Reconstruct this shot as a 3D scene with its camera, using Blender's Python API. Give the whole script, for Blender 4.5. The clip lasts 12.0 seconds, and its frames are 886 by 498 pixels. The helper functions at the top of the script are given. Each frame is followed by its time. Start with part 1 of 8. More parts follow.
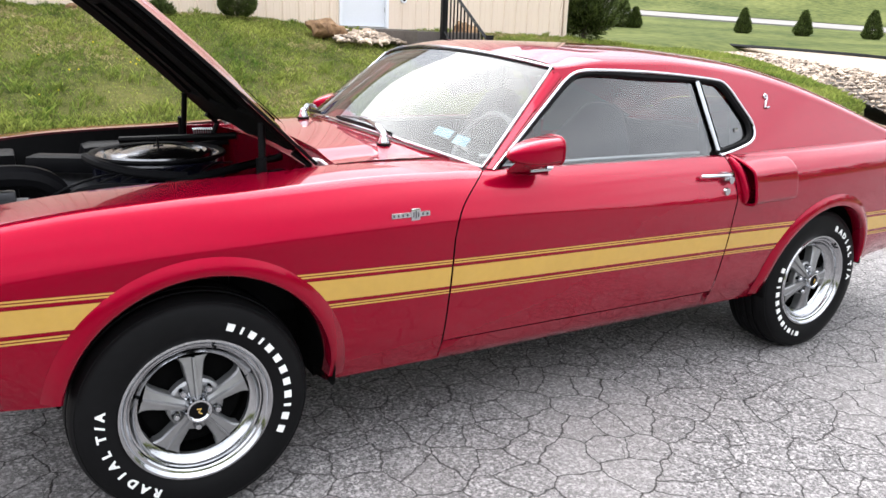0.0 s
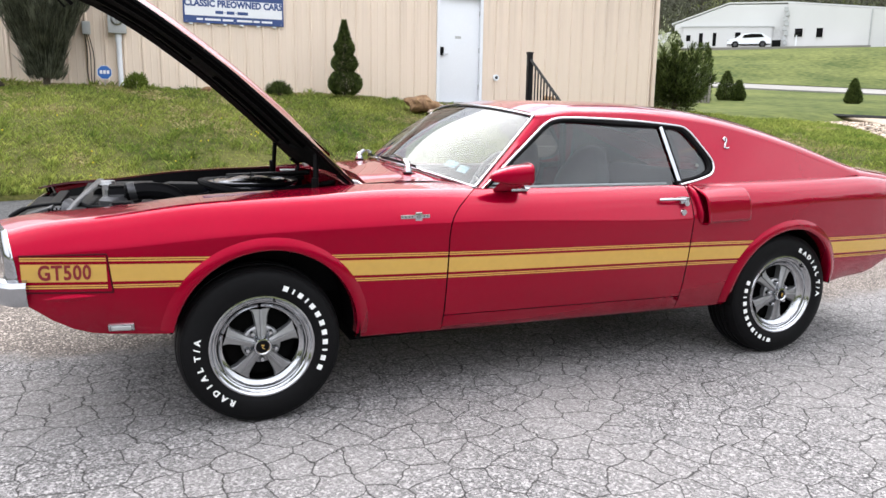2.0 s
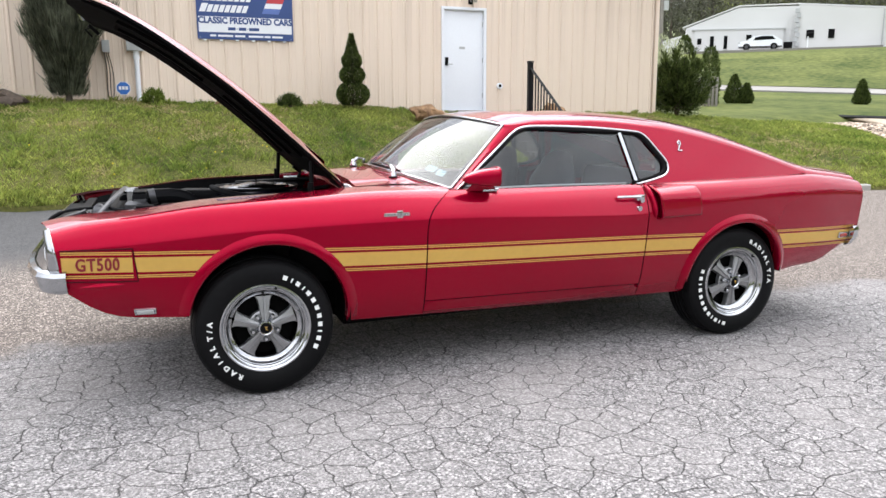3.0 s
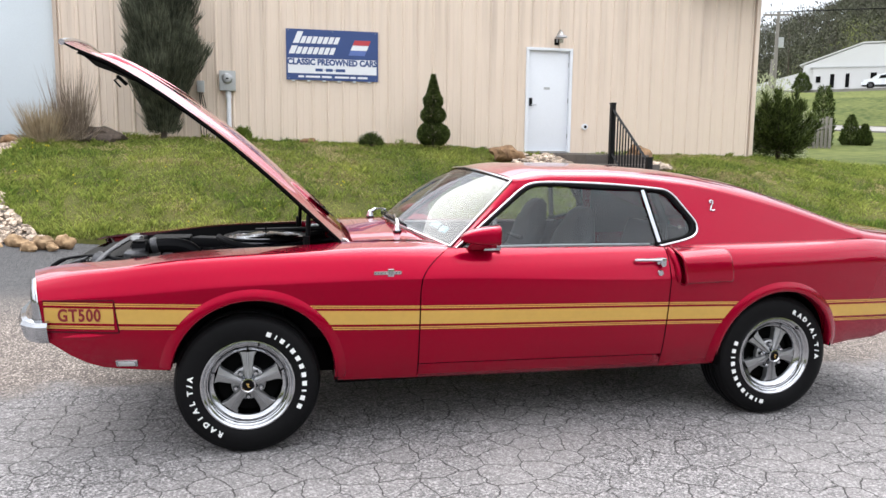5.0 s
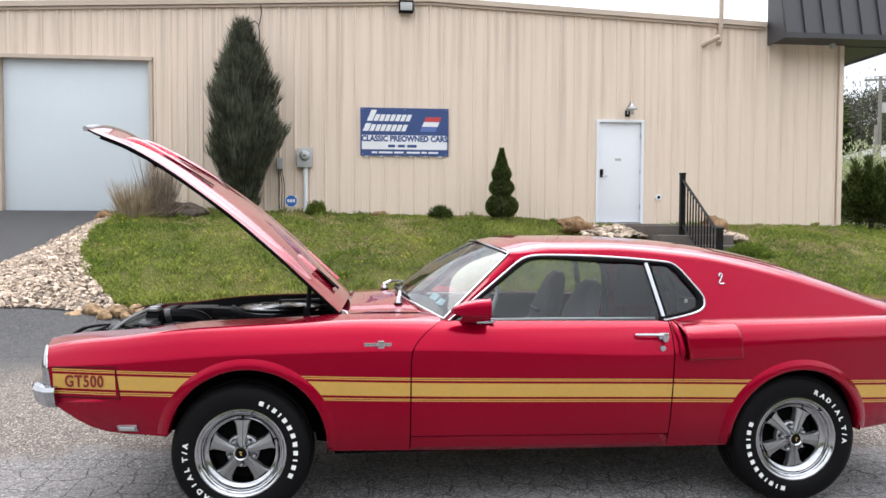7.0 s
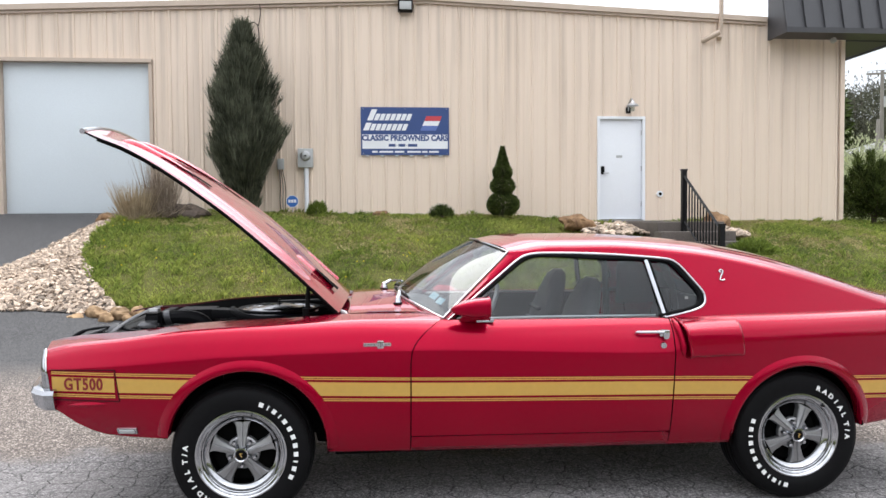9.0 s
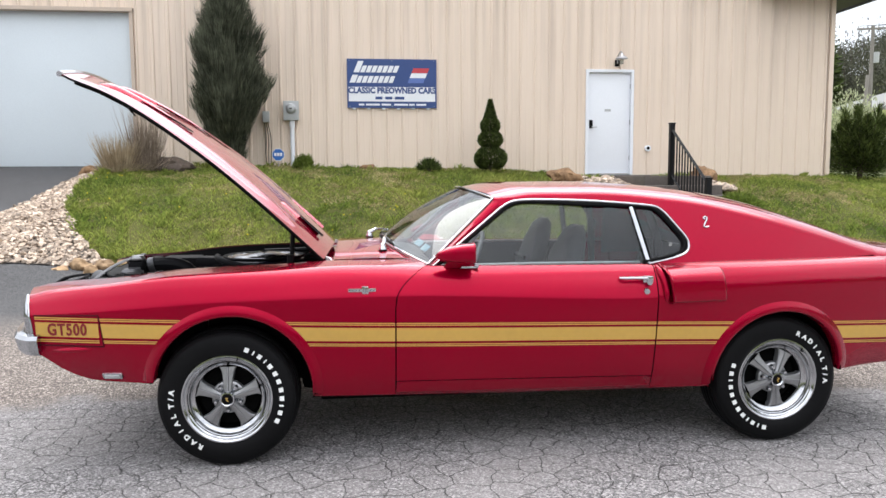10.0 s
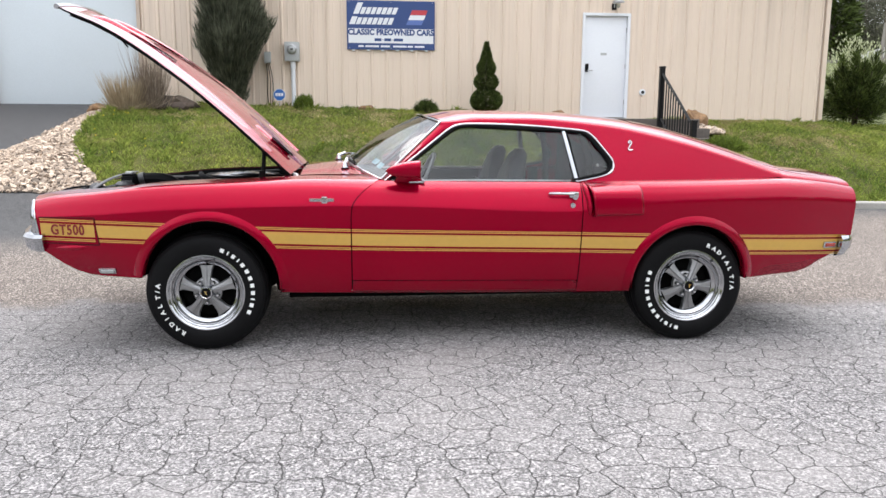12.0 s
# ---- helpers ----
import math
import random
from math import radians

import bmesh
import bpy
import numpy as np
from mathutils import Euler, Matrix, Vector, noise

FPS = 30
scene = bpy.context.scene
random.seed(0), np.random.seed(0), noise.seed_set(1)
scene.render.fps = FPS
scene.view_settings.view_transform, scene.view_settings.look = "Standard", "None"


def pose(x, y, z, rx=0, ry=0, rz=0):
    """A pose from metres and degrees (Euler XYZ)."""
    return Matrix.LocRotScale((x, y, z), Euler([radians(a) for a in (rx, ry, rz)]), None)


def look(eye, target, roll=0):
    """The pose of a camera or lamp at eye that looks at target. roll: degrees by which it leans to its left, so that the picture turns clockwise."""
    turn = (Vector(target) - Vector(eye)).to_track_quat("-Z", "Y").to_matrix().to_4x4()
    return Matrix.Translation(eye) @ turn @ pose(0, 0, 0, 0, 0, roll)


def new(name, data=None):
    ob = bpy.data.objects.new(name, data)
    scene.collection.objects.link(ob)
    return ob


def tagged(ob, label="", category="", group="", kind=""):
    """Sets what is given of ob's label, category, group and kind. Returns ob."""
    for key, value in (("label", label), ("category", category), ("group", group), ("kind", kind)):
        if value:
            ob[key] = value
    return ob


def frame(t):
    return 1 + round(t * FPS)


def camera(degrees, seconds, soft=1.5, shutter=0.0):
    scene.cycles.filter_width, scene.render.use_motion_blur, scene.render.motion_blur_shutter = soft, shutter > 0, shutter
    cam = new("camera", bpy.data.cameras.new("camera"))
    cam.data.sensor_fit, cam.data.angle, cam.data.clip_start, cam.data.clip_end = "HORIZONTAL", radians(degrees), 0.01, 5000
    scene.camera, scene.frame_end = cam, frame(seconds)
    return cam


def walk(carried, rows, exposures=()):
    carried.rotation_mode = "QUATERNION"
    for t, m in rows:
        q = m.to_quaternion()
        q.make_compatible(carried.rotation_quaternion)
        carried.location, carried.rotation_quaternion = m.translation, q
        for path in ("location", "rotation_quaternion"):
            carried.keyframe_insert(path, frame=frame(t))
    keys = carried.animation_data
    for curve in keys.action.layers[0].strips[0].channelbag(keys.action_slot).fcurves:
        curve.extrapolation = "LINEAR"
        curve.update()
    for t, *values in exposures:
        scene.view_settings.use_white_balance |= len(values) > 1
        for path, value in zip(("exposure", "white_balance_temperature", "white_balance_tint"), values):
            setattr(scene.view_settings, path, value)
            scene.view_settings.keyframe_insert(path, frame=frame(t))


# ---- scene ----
cam = camera(61.0, 12.0)
PATH = [
    (0, (-0.385, -1.96, 1.365), (0.591, -0.304, 0.811), 1.9),
    (0.5, (-0.359, -2.146, 1.381), (0.517, -0.416, 0.892), 1.9),
    (1, (-0.325, -2.404, 1.374), (0.472, -0.621, 0.941), 1.6),
    (1.5, (-0.387, -2.691, 1.308), (0.363, -0.879, 0.915), 1.1),
    (2, (-0.413, -2.974, 1.285), (0.318, -1.148, 0.918), 0.8),
    (2.5, (-0.415, -3.299, 1.27), (0.304, -1.465, 0.923), 0.4),
    (2.7, (-0.437, -3.384, 1.288), (0.273, -1.548, 0.939), 0.1),
    (4.3, (-0.119, -3.666, 1.336), (0.432, -1.768, 1.032), 0.2),
    (4.5, (-0.052, -3.627, 1.365), (0.468, -1.718, 1.07), 0.3),
    (5, (0.128, -3.444, 1.401), (0.566, -1.509, 1.143), 0.6),
    (5.5, (0.346, -3.442, 1.363), (0.708, -1.487, 1.149), 0.8),
    (6, (0.532, -3.523, 1.39), (0.822, -1.551, 1.232), 0.7),
    (6.5, (0.58, -3.554, 1.416), (0.816, -1.572, 1.303), 0.5),
    (7, (0.598, -3.563, 1.417), (0.794, -1.574, 1.345), 0.2),
    (9, (0.618, -3.551, 1.417), (0.807, -1.562, 1.342), -0.4),
    (9.5, (0.623, -3.541, 1.407), (0.824, -1.555, 1.281), -0.4),
    (10, (0.634, -3.547, 1.365), (0.853, -1.568, 1.175), -0.3),
    (10.5, (0.646, -3.625, 1.324), (0.883, -1.656, 1.07), -0.5),
    (11, (0.654, -3.85, 1.288), (0.893, -1.887, 0.988), -0.5),
    (11.5, (0.719, -4.016, 1.278), (0.941, -2.055, 0.955), -0.2),
    (12, (0.915, -4.126, 1.244), (1.1, -2.162, 0.918), 0.3),
]
walk(cam, [(t, look(eye, target, roll)) for t, eye, target, roll in PATH],
     [(0.0, 0.70), (1.5, 0.60), (2.7, 0.48), (5.0, 0.46), (7.0, 0.32), (9.0, 0.32), (10.5, 0.41), (12.0, 0.39)])

# ---- world and sun: bright overcast ----
SUN_EL, SUN_AZ = 68.0, 10.0
world = bpy.data.worlds.new("overcast_sky")
scene.world = world
world.use_nodes = True
wn, wl = world.node_tree.nodes, world.node_tree.links
wbg = wn["Background"]
sky = wn.new("ShaderNodeTexSky")
sky.sky_type = "NISHITA"
sky.sun_disc = False
sky.sun_elevation, sky.sun_rotation = radians(SUN_EL), radians(SUN_AZ)
wco = wn.new("ShaderNodeTexCoord")
wmap = wn.new("ShaderNodeMapping")
wmap.inputs["Scale"].default_value = (1.3, 1.3, 4.0)
cloud = wn.new("ShaderNodeTexNoise")
cloud.inputs["Scale"].default_value, cloud.inputs["Detail"].default_value = 1.8, 6.0
cloud.inputs["Roughness"].default_value = 0.6
cramp = wn.new("ShaderNodeValToRGB")
cramp.color_ramp.elements[0].position, cramp.color_ramp.elements[0].color = 0.37, (7.2, 7.5, 8.1, 1)
cramp.color_ramp.elements[1].position, cramp.color_ramp.elements[1].color = 0.64, (12.6, 12.9, 13.5, 1)
cmix = wn.new("ShaderNodeMix")
cmix.data_type = "RGBA"
cmix.inputs["Factor"].default_value = 0.86
wl.new(wco.outputs["Generated"], wmap.inputs["Vector"])
wl.new(wmap.outputs["Vector"], cloud.inputs["Vector"])
wl.new(cloud.outputs["Fac"], cramp.inputs["Fac"])
wl.new(sky.outputs["Color"], cmix.inputs[6])
wl.new(cramp.outputs["Color"], cmix.inputs[7])
# an overcast sky is brighter overhead than at the horizon
wsep = wn.new("ShaderNodeSeparateXYZ")
wgrad = wn.new("ShaderNodeMapRange")
wgrad.inputs["From Min"].default_value, wgrad.inputs["From Max"].default_value = 0.0, 1.0
wgrad.inputs["To Min"].default_value, wgrad.inputs["To Max"].default_value = 0.60, 1.46
wmul = wn.new("ShaderNodeVectorMath")
wmul.operation = "SCALE"
wl.new(wco.outputs["Generated"], wsep.inputs["Vector"])
wl.new(wsep.outputs["Z"], wgrad.inputs["Value"])
wl.new(cmix.outputs[2], wmul.inputs[0])
wl.new(wgrad.outputs["Result"], wmul.inputs["Scale"])
wl.new(wmul.outputs["Vector"], wbg.inputs["Color"])
wbg.inputs["Strength"].default_value = 0.170
sun = new("sun", bpy.data.lights.new("sun", "SUN"))
sun.data.energy, sun.data.angle, sun.data.color = 2.5, radians(74), (1.0, 0.98, 0.95)
sun.matrix_world = look((30 * math.cos(radians(SUN_EL)) * math.sin(radians(SUN_AZ)), 30 * math.cos(radians(SUN_EL)) * math.cos(radians(SUN_AZ)), 30 * math.sin(radians(SUN_EL))), (0, 0, 0))
scene.view_settings.exposure = 0.0

# ---- materials ----
def rgb(c):
    return (*c, 1.0)


def surface(name, base, rough=0.6, metal=0.0, vary=0.12, grain=40.0, patch=3.0, bump=0.0, bump_scale=120.0, coat=0.0,
            coat_rough=0.03, second=None, stretch=(1, 1, 1), random_tint=0.0, specular=0.5, island=0.0, coat_ior=1.5, thin=0.0, graze=False):
    """A procedural surface: a base colour that varies at two scales, with fine relief."""
    m = bpy.data.materials.new(name)
    m.use_nodes = True
    n, l = m.node_tree.nodes, m.node_tree.links
    b = n["Principled BSDF"]
    b.inputs["Roughness"].default_value, b.inputs["Metallic"].default_value = rough, metal
    b.inputs["Coat Weight"].default_value, b.inputs["Coat Roughness"].default_value = coat, coat_rough
    b.inputs["Specular IOR Level"].default_value = specular
    b.inputs["Coat IOR"].default_value = coat_ior
    if graze:
        lw, mr = n.new("ShaderNodeLayerWeight"), n.new("ShaderNodeMapRange")
        lw.inputs["Blend"].default_value = 0.5
        mr.inputs["From Min"].default_value, mr.inputs["From Max"].default_value = 0.05, 0.40
        mr.inputs["To Min"].default_value, mr.inputs["To Max"].default_value = 0.16, coat
        l.new(lw.outputs["Facing"], mr.inputs["Value"])
        l.new(mr.outputs["Result"], b.inputs["Coat Weight"])
    co = n.new("ShaderNodeTexCoord")
    mp = n.new("ShaderNodeMapping")
    mp.inputs["Scale"].default_value = stretch
    l.new(co.outputs["Object"], mp.inputs["Vector"])
    fine, broad = n.new("ShaderNodeTexNoise"), n.new("ShaderNodeTexNoise")
    for tex, s, d in ((fine, grain, 4.0), (broad, patch, 5.0)):
        tex.inputs["Scale"].default_value, tex.inputs["Detail"].default_value = s, d
        l.new(mp.outputs["Vector"], tex.inputs["Vector"])
    add = n.new("ShaderNodeMath")
    add.operation = "ADD"
    l.new(fine.outputs["Fac"], add.inputs[0])
    l.new(broad.outputs["Fac"], add.inputs[1])
    rng = n.new("ShaderNodeMapRange")
    rng.inputs["From Min"].default_value, rng.inputs["From Max"].default_value = 0.65, 1.35
    l.new(add.outputs[0], rng.inputs["Value"])
    mix = n.new("ShaderNodeMix")
    mix.data_type = "RGBA"
    lo = tuple(max(0.0, c * (1 - vary)) for c in base)
    hi = second if second else tuple(min(1.0, c * (1 + vary)) for c in base)
    mix.inputs[6].default_value, mix.inputs[7].default_value = rgb(lo), rgb(hi)
    l.new(rng.outputs["Result"], mix.inputs["Factor"])
    out = mix.outputs[2]
    if random_tint or island:
        hsv = n.new("ShaderNodeHueSaturation")
        r = n.new("ShaderNodeMapRange")
        amount = random_tint or island
        r.inputs["To Min"].default_value, r.inputs["To Max"].default_value = 1 - amount, 1 + amount
        src = n.new("ShaderNodeNewGeometry").outputs["Random Per Island"] if island else n.new("ShaderNodeObjectInfo").outputs["Random"]
        l.new(src, r.inputs["Value"])
        l.new(r.outputs["Result"], hsv.inputs["Value"])
        l.new(out, hsv.inputs["Color"])
        out = hsv.outputs["Color"]
    l.new(out, b.inputs["Base Color"])
    if thin:
        tl, ms = n.new("ShaderNodeBsdfTranslucent"), n.new("ShaderNodeMixShader")
        ms.inputs[0].default_value = thin
        l.new(out, tl.inputs["Color"])
        l.new(b.outputs[0], ms.inputs[1])
        l.new(tl.outputs[0], ms.inputs[2])
        l.new(ms.outputs[0], n["Material Output"].inputs["Surface"])
    if bump:
        rel = n.new("ShaderNodeTexNoise")
        rel.inputs["Scale"].default_value, rel.inputs["Detail"].default_value = bump_scale, 5.0
        l.new(mp.outputs["Vector"], rel.inputs["Vector"])
        bp = n.new("ShaderNodeBump")
        bp.inputs["Strength"].default_value, bp.inputs["Distance"].default_value = bump, 0.01
        l.new(rel.outputs["Fac"], bp.inputs["Height"])
        l.new(bp.outputs["Normal"], b.inputs["Normal"])
    return m


def glass(name, tint, rough=0.0, sheen=0.07, gloss=1.0):
    """Thin window glass: clear with a tint, and a mirror sheen by Fresnel."""
    m = bpy.data.materials.new(name)
    m.use_nodes = True
    n, l = m.node_tree.nodes, m.node_tree.links
    n.remove(n["Principled BSDF"])
    tr, gl, mx, lw = (n.new("ShaderNode" + k) for k in ("BsdfTransparent", "BsdfGlossy", "MixShader", "LayerWeight"))
    tr.inputs["Color"].default_value = rgb(tint)
    gl.inputs["Roughness"].default_value = rough
    lw.inputs["Blend"].default_value = 0.5
    power, mad = n.new("ShaderNodeMath"), n.new("ShaderNodeMath")
    power.operation, power.inputs[1].default_value = "POWER", 2.0
    mad.operation, mad.inputs[1].default_value, mad.inputs[2].default_value = "MULTIPLY_ADD", gloss, sheen
    l.new(lw.outputs["Facing"], power.inputs[0])
    l.new(power.outputs[0], mad.inputs[0])
    l.new(mad.outputs[0], mx.inputs[0])
    l.new(tr.outputs[0], mx.inputs[1])
    l.new(gl.outputs[0], mx.inputs[2])
    l.new(mx.outputs[0], n["Material Output"].inputs["Surface"])
    return m


def paving():
    """Old asphalt: pale worn stones in front, with a net of cracks; a tan gravelly strip; darker, smoother tar behind and on the drive."""
    m = bpy.data.materials.new("asphalt")
    m.use_nodes = True
    n, l = m.node_tree.nodes, m.node_tree.links
    b = n["Principled BSDF"]
    b.inputs["Roughness"].default_value = 0.88
    b.inputs["Specular IOR Level"].default_value = 0.3
    co = n.new("ShaderNodeTexCoord")
    pos = co.outputs["Object"]
    sep = n.new("ShaderNodeSeparateXYZ")
    l.new(pos, sep.inputs[0])

    def noise_tex(scale, detail=4.0, rough=0.55, vec=None):
        t = n.new("ShaderNodeTexNoise")
        t.inputs["Scale"].default_value, t.inputs["Detail"].default_value, t.inputs["Roughness"].default_value = scale, detail, rough
        l.new(vec or pos, t.inputs["Vector"])
        return t.outputs["Fac"]

    def math_node(op, a, c=None, d=None, clamp=False):
        k = n.new("ShaderNodeMath")
        k.operation, k.use_clamp = op, clamp
        for i, v in enumerate((a, c, d)):
            if v is None:
                continue
            if isinstance(v, (int, float)):
                k.inputs[i].default_value = v
            else:
                l.new(v, k.inputs[i])
        return k.outputs[0]

    def ramp(v, a, c):
        k = n.new("ShaderNodeMapRange")
        k.interpolation_type = "SMOOTHSTEP"
        k.inputs["From Min"].default_value, k.inputs["From Max"].default_value = a, c
        l.new(v, k.inputs["Value"])
        return k.outputs["Result"]

    def blend(f, a, c):
        k = n.new("ShaderNodeMix")
        k.data_type = "RGBA"
        for i, v in ((6, a), (7, c)):
            if isinstance(v, tuple):
                k.inputs[i].default_value = rgb(v)
            else:
                l.new(v, k.inputs[i])
        if isinstance(f, float):
            k.inputs["Factor"].default_value = f
        else:
            l.new(f, k.inputs["Factor"])
        return k.outputs[2]

    # stones in the surface
    stone = n.new("ShaderNodeTexVoronoi")
    stone.inputs["Scale"].default_value = 150.0
    l.new(pos, stone.inputs["Vector"])
    sv = n.new("ShaderNodeSeparateColor")
    l.new(stone.outputs["Color"], sv.inputs[0])
    grit = noise_tex(260, 3)
    worn = blend(ramp(sv.outputs[0], 0.1, 0.95), (0.062, 0.059, 0.060), (0.300, 0.283, 0.285))
    chip = n.new("ShaderNodeTexVoronoi")
    chip.inputs["Scale"].default_value = 105.0
    l.new(pos, chip.inputs["Vector"])
    cv = n.new("ShaderNodeSeparateColor")
    l.new(chip.outputs["Color"], cv.inputs[0])
    worn = blend(math_node("MULTIPLY", ramp(cv.outputs[1], 0.6, 0.85), 0.8), worn, (0.045, 0.042, 0.042))
    worn = blend(math_node("MULTIPLY", ramp(cv.outputs[0], 0.78, 0.95), 0.7), worn, (0.52, 0.49, 0.48))
    worn = blend(ramp(grit, 0.46, 0.62), worn, blend(0.55, worn, (0.28, 0.272, 0.272)))
    speck = n.new("ShaderNodeTexVoronoi")
    speck.inputs["Scale"].default_value = 58.0
    l.new(pos, speck.inputs["Vector"])
    kv = n.new("ShaderNodeSeparateColor")
    l.new(speck.outputs["Color"], kv.inputs[0])
    worn = blend(math_node("MULTIPLY", math_node("MULTIPLY", ramp(kv.outputs[0], 0.80, 0.9), ramp(speck.outputs["Distance"], 0.55, 0.25)), 0.75), worn, (0.05, 0.047, 0.046))
    patchy = noise_tex(1.1, 5)
    worn = blend(ramp(patchy, 0.38, 0.7), worn, blend(0.45, worn, (0.28, 0.262, 0.256)))
    tan = blend(ramp(sv.outputs[1], 0.1, 0.9), (0.028, 0.024, 0.022), (0.27, 0.225, 0.20))
    tan = blend(ramp(grit, 0.4, 0.65), tan, (0.145, 0.12, 0.106))
    tan = blend(math_node("MULTIPLY", ramp(cv.outputs[2], 0.5, 0.8), 0.75), tan, (0.05, 0.042, 0.036))
    tan = blend(math_node("MULTIPLY", ramp(cv.outputs[1], 0.78, 0.95), 0.8), tan, (0.48, 0.42, 0.37))
    tar = blend(ramp(sv.outputs[2], 0.2, 0.9), (0.026, 0.0255, 0.027), (0.115, 0.113, 0.115))
    # wandering edges between the three
    wob = noise_tex(1.6, 5)
    wob2 = math_node("MULTIPLY_ADD", wob, 0.9, -0.45)
    line = math_node("MULTIPLY_ADD", sep.outputs["X"], 0.075, sep.outputs["Y"])
    line = math_node("ADD", line, wob2)
    f_tan = ramp(line, 1.0, 1.25)
    far = math_node("MULTIPLY_ADD", sep.outputs["X"], -0.25, sep.outputs["Y"])
    far = math_node("ADD", far, math_node("MULTIPLY", wob2, 1.6))
    f_tar = ramp(far, 3.2, 5.0)
    col = blend(f_tan, worn, tan)
    col = blend(f_tar, col, tar)
    # cracks: two nets, bent by noise
    bend = n.new("ShaderNodeVectorMath")
    bend.operation = "MULTIPLY_ADD"
    bt = n.new("ShaderNodeTexNoise")
    bt.inputs["Scale"].default_value, bt.inputs["Detail"].default_value = 9.0, 5.0
    l.new(pos, bt.inputs["Vector"])
    l.new(bt.outputs["Color"], bend.inputs[0])
    bend.inputs[1].default_value = (0.09, 0.09, 0.0)
    l.new(pos, bend.inputs[2])
    flat = n.new("ShaderNodeVectorMath")
    flat.operation = "MULTIPLY"
    flat.inputs[1].default_value = (1, 1, 0)
    l.new(bend.outputs[0], flat.inputs[0])
    nets = []
    for scale, width in ((6.4, 0.028), (11.5, 0.016)):
        v = n.new("ShaderNodeTexVoronoi")
        v.feature, v.voronoi_dimensions = "DISTANCE_TO_EDGE", "2D"
        v.inputs["Scale"].default_value, v.inputs["Randomness"].default_value = scale, 0.82
        l.new(flat.outputs[0], v.inputs["Vector"])
        fade = ramp(noise_tex(2.3 * scale / 5, 4), 0.10, 0.36) if scale < 10 else ramp(noise_tex(2.0, 4), 0.46, 0.66)
        wide = math_node("MULTIPLY", fade, width)
        d = math_node("DIVIDE", v.outputs["Distance"], math_node("ADD", wide, 0.0005))
        nets.append(math_node("SUBTRACT", 1.0, d, clamp=True))
    crack = math_node("MAXIMUM", nets[0], nets[1])
    crack = math_node("MULTIPLY", crack, math_node("SUBTRACT", 1.0, math_node("MULTIPLY", f_tan, 0.85)))
    col = blend(math_node("MULTIPLY", crack, 0.96), col, (0.014, 0.013, 0.012))
    l.new(col, b.inputs["Base Color"])
    h = math_node("MULTIPLY_ADD", stone.outputs["Distance"], -0.35, math_node("MULTIPLY_ADD", crack, -1.3, math_node("MULTIPLY", grit, 0.5)))
    bp = n.new("ShaderNodeBump")
    bp.inputs["Strength"].default_value, bp.inputs["Distance"].default_value = 0.7, 0.006
    l.new(h, bp.inputs["Height"])
    l.new(bp.outputs["Normal"], b.inputs["Normal"])
    return m


M_PAVING = paving()
M_PAINT = surface("red_car_paint", (0.305, 0.0003, 0.0195), rough=0.27, metal=0.62, specular=0.02, vary=0.03, coat=1.0, coat_rough=0.025, coat_ior=1.5, bump=0.004, bump_scale=5, graze=True)
M_GOLD = surface("gold_stripe", (0.52, 0.31, 0.055), rough=0.35, vary=0.06, coat=0.6)
M_CHROME = surface("chrome", (0.50, 0.51, 0.53), rough=0.12, metal=1.0, vary=0.06)
M_BUMPER = surface("bumper_chrome", (0.42, 0.425, 0.44), rough=0.14, metal=1.0, vary=0.10, grain=6, patch=3)
M_POLISHED = surface("polished_rim", (0.45, 0.455, 0.47), rough=0.13, metal=1.0, vary=0.15, grain=30, patch=8, bump=0.03)
M_LID = surface("dull_chrome_lid", (0.24, 0.24, 0.25), rough=0.22, metal=1.0, vary=0.25, grain=12, patch=5)
M_SPOKE = surface("satin_cast_spokes", (0.30, 0.30, 0.305), rough=0.38, metal=0.75, vary=0.12, bump=0.05)
M_BLACK = surface("black_satin", (0.004, 0.004, 0.0045), rough=0.45, specular=0.07, vary=0.25, bump=0.06)
# near-black undercoat, also used for the shade inside mouths and behind the spokes
M_SHADOW = surface("undercoat_and_shade_black", (0.004, 0.004, 0.004), rough=0.95, vary=0.3, bump=0.2, specular=0.05)
M_TYRE = surface("tyre_rubber", (0.006, 0.006, 0.0065), rough=0.5, specular=0.08, vary=0.2, bump=0.05, bump_scale=220)
M_WHITE_RUBBER = surface("raised_white_rubber", (0.80, 0.80, 0.79), rough=0.6, vary=0.05)
M_SEAT = surface("black_vinyl", (0.040, 0.041, 0.047), rough=0.45, specular=0.3, vary=0.15, bump=0.03, bump_scale=300)
M_DASH = surface("dashboard_vinyl", (0.030, 0.031, 0.033), rough=0.5, specular=0.2, vary=0.15, bump=0.1, bump_scale=300)
# rim colour raised to grey to stand in for the light it reflects
M_WHEELRIM = surface("steering_rim_sheen_grey", (0.20, 0.20, 0.21), rough=0.3, specular=0.5, vary=0.15)
M_GLASS = glass("side_glass", (0.70, 0.74, 0.74), sheen=0.055)
M_SCREEN = glass("windscreen_glass", (0.72, 0.76, 0.75), sheen=0.06, gloss=0.47)
M_BLUE = surface("dark_blue_enamel", (0.003, 0.0035, 0.010), rough=0.25, vary=0.2, coat=0.6)
M_RUBBER = surface("black_hose_rubber", (0.006, 0.006, 0.007), rough=0.5, specular=0.07, vary=0.2, bump=0.08)
# a darker cast metal than the alloy below
M_CAST = surface("dark_cast_metal", (0.075, 0.075, 0.08), rough=0.4, metal=0.6, vary=0.35, bump=0.2)
M_ALLOY = surface("cast_alloy", (0.45, 0.45, 0.46), rough=0.4, metal=0.9, vary=0.2, bump=0.15)
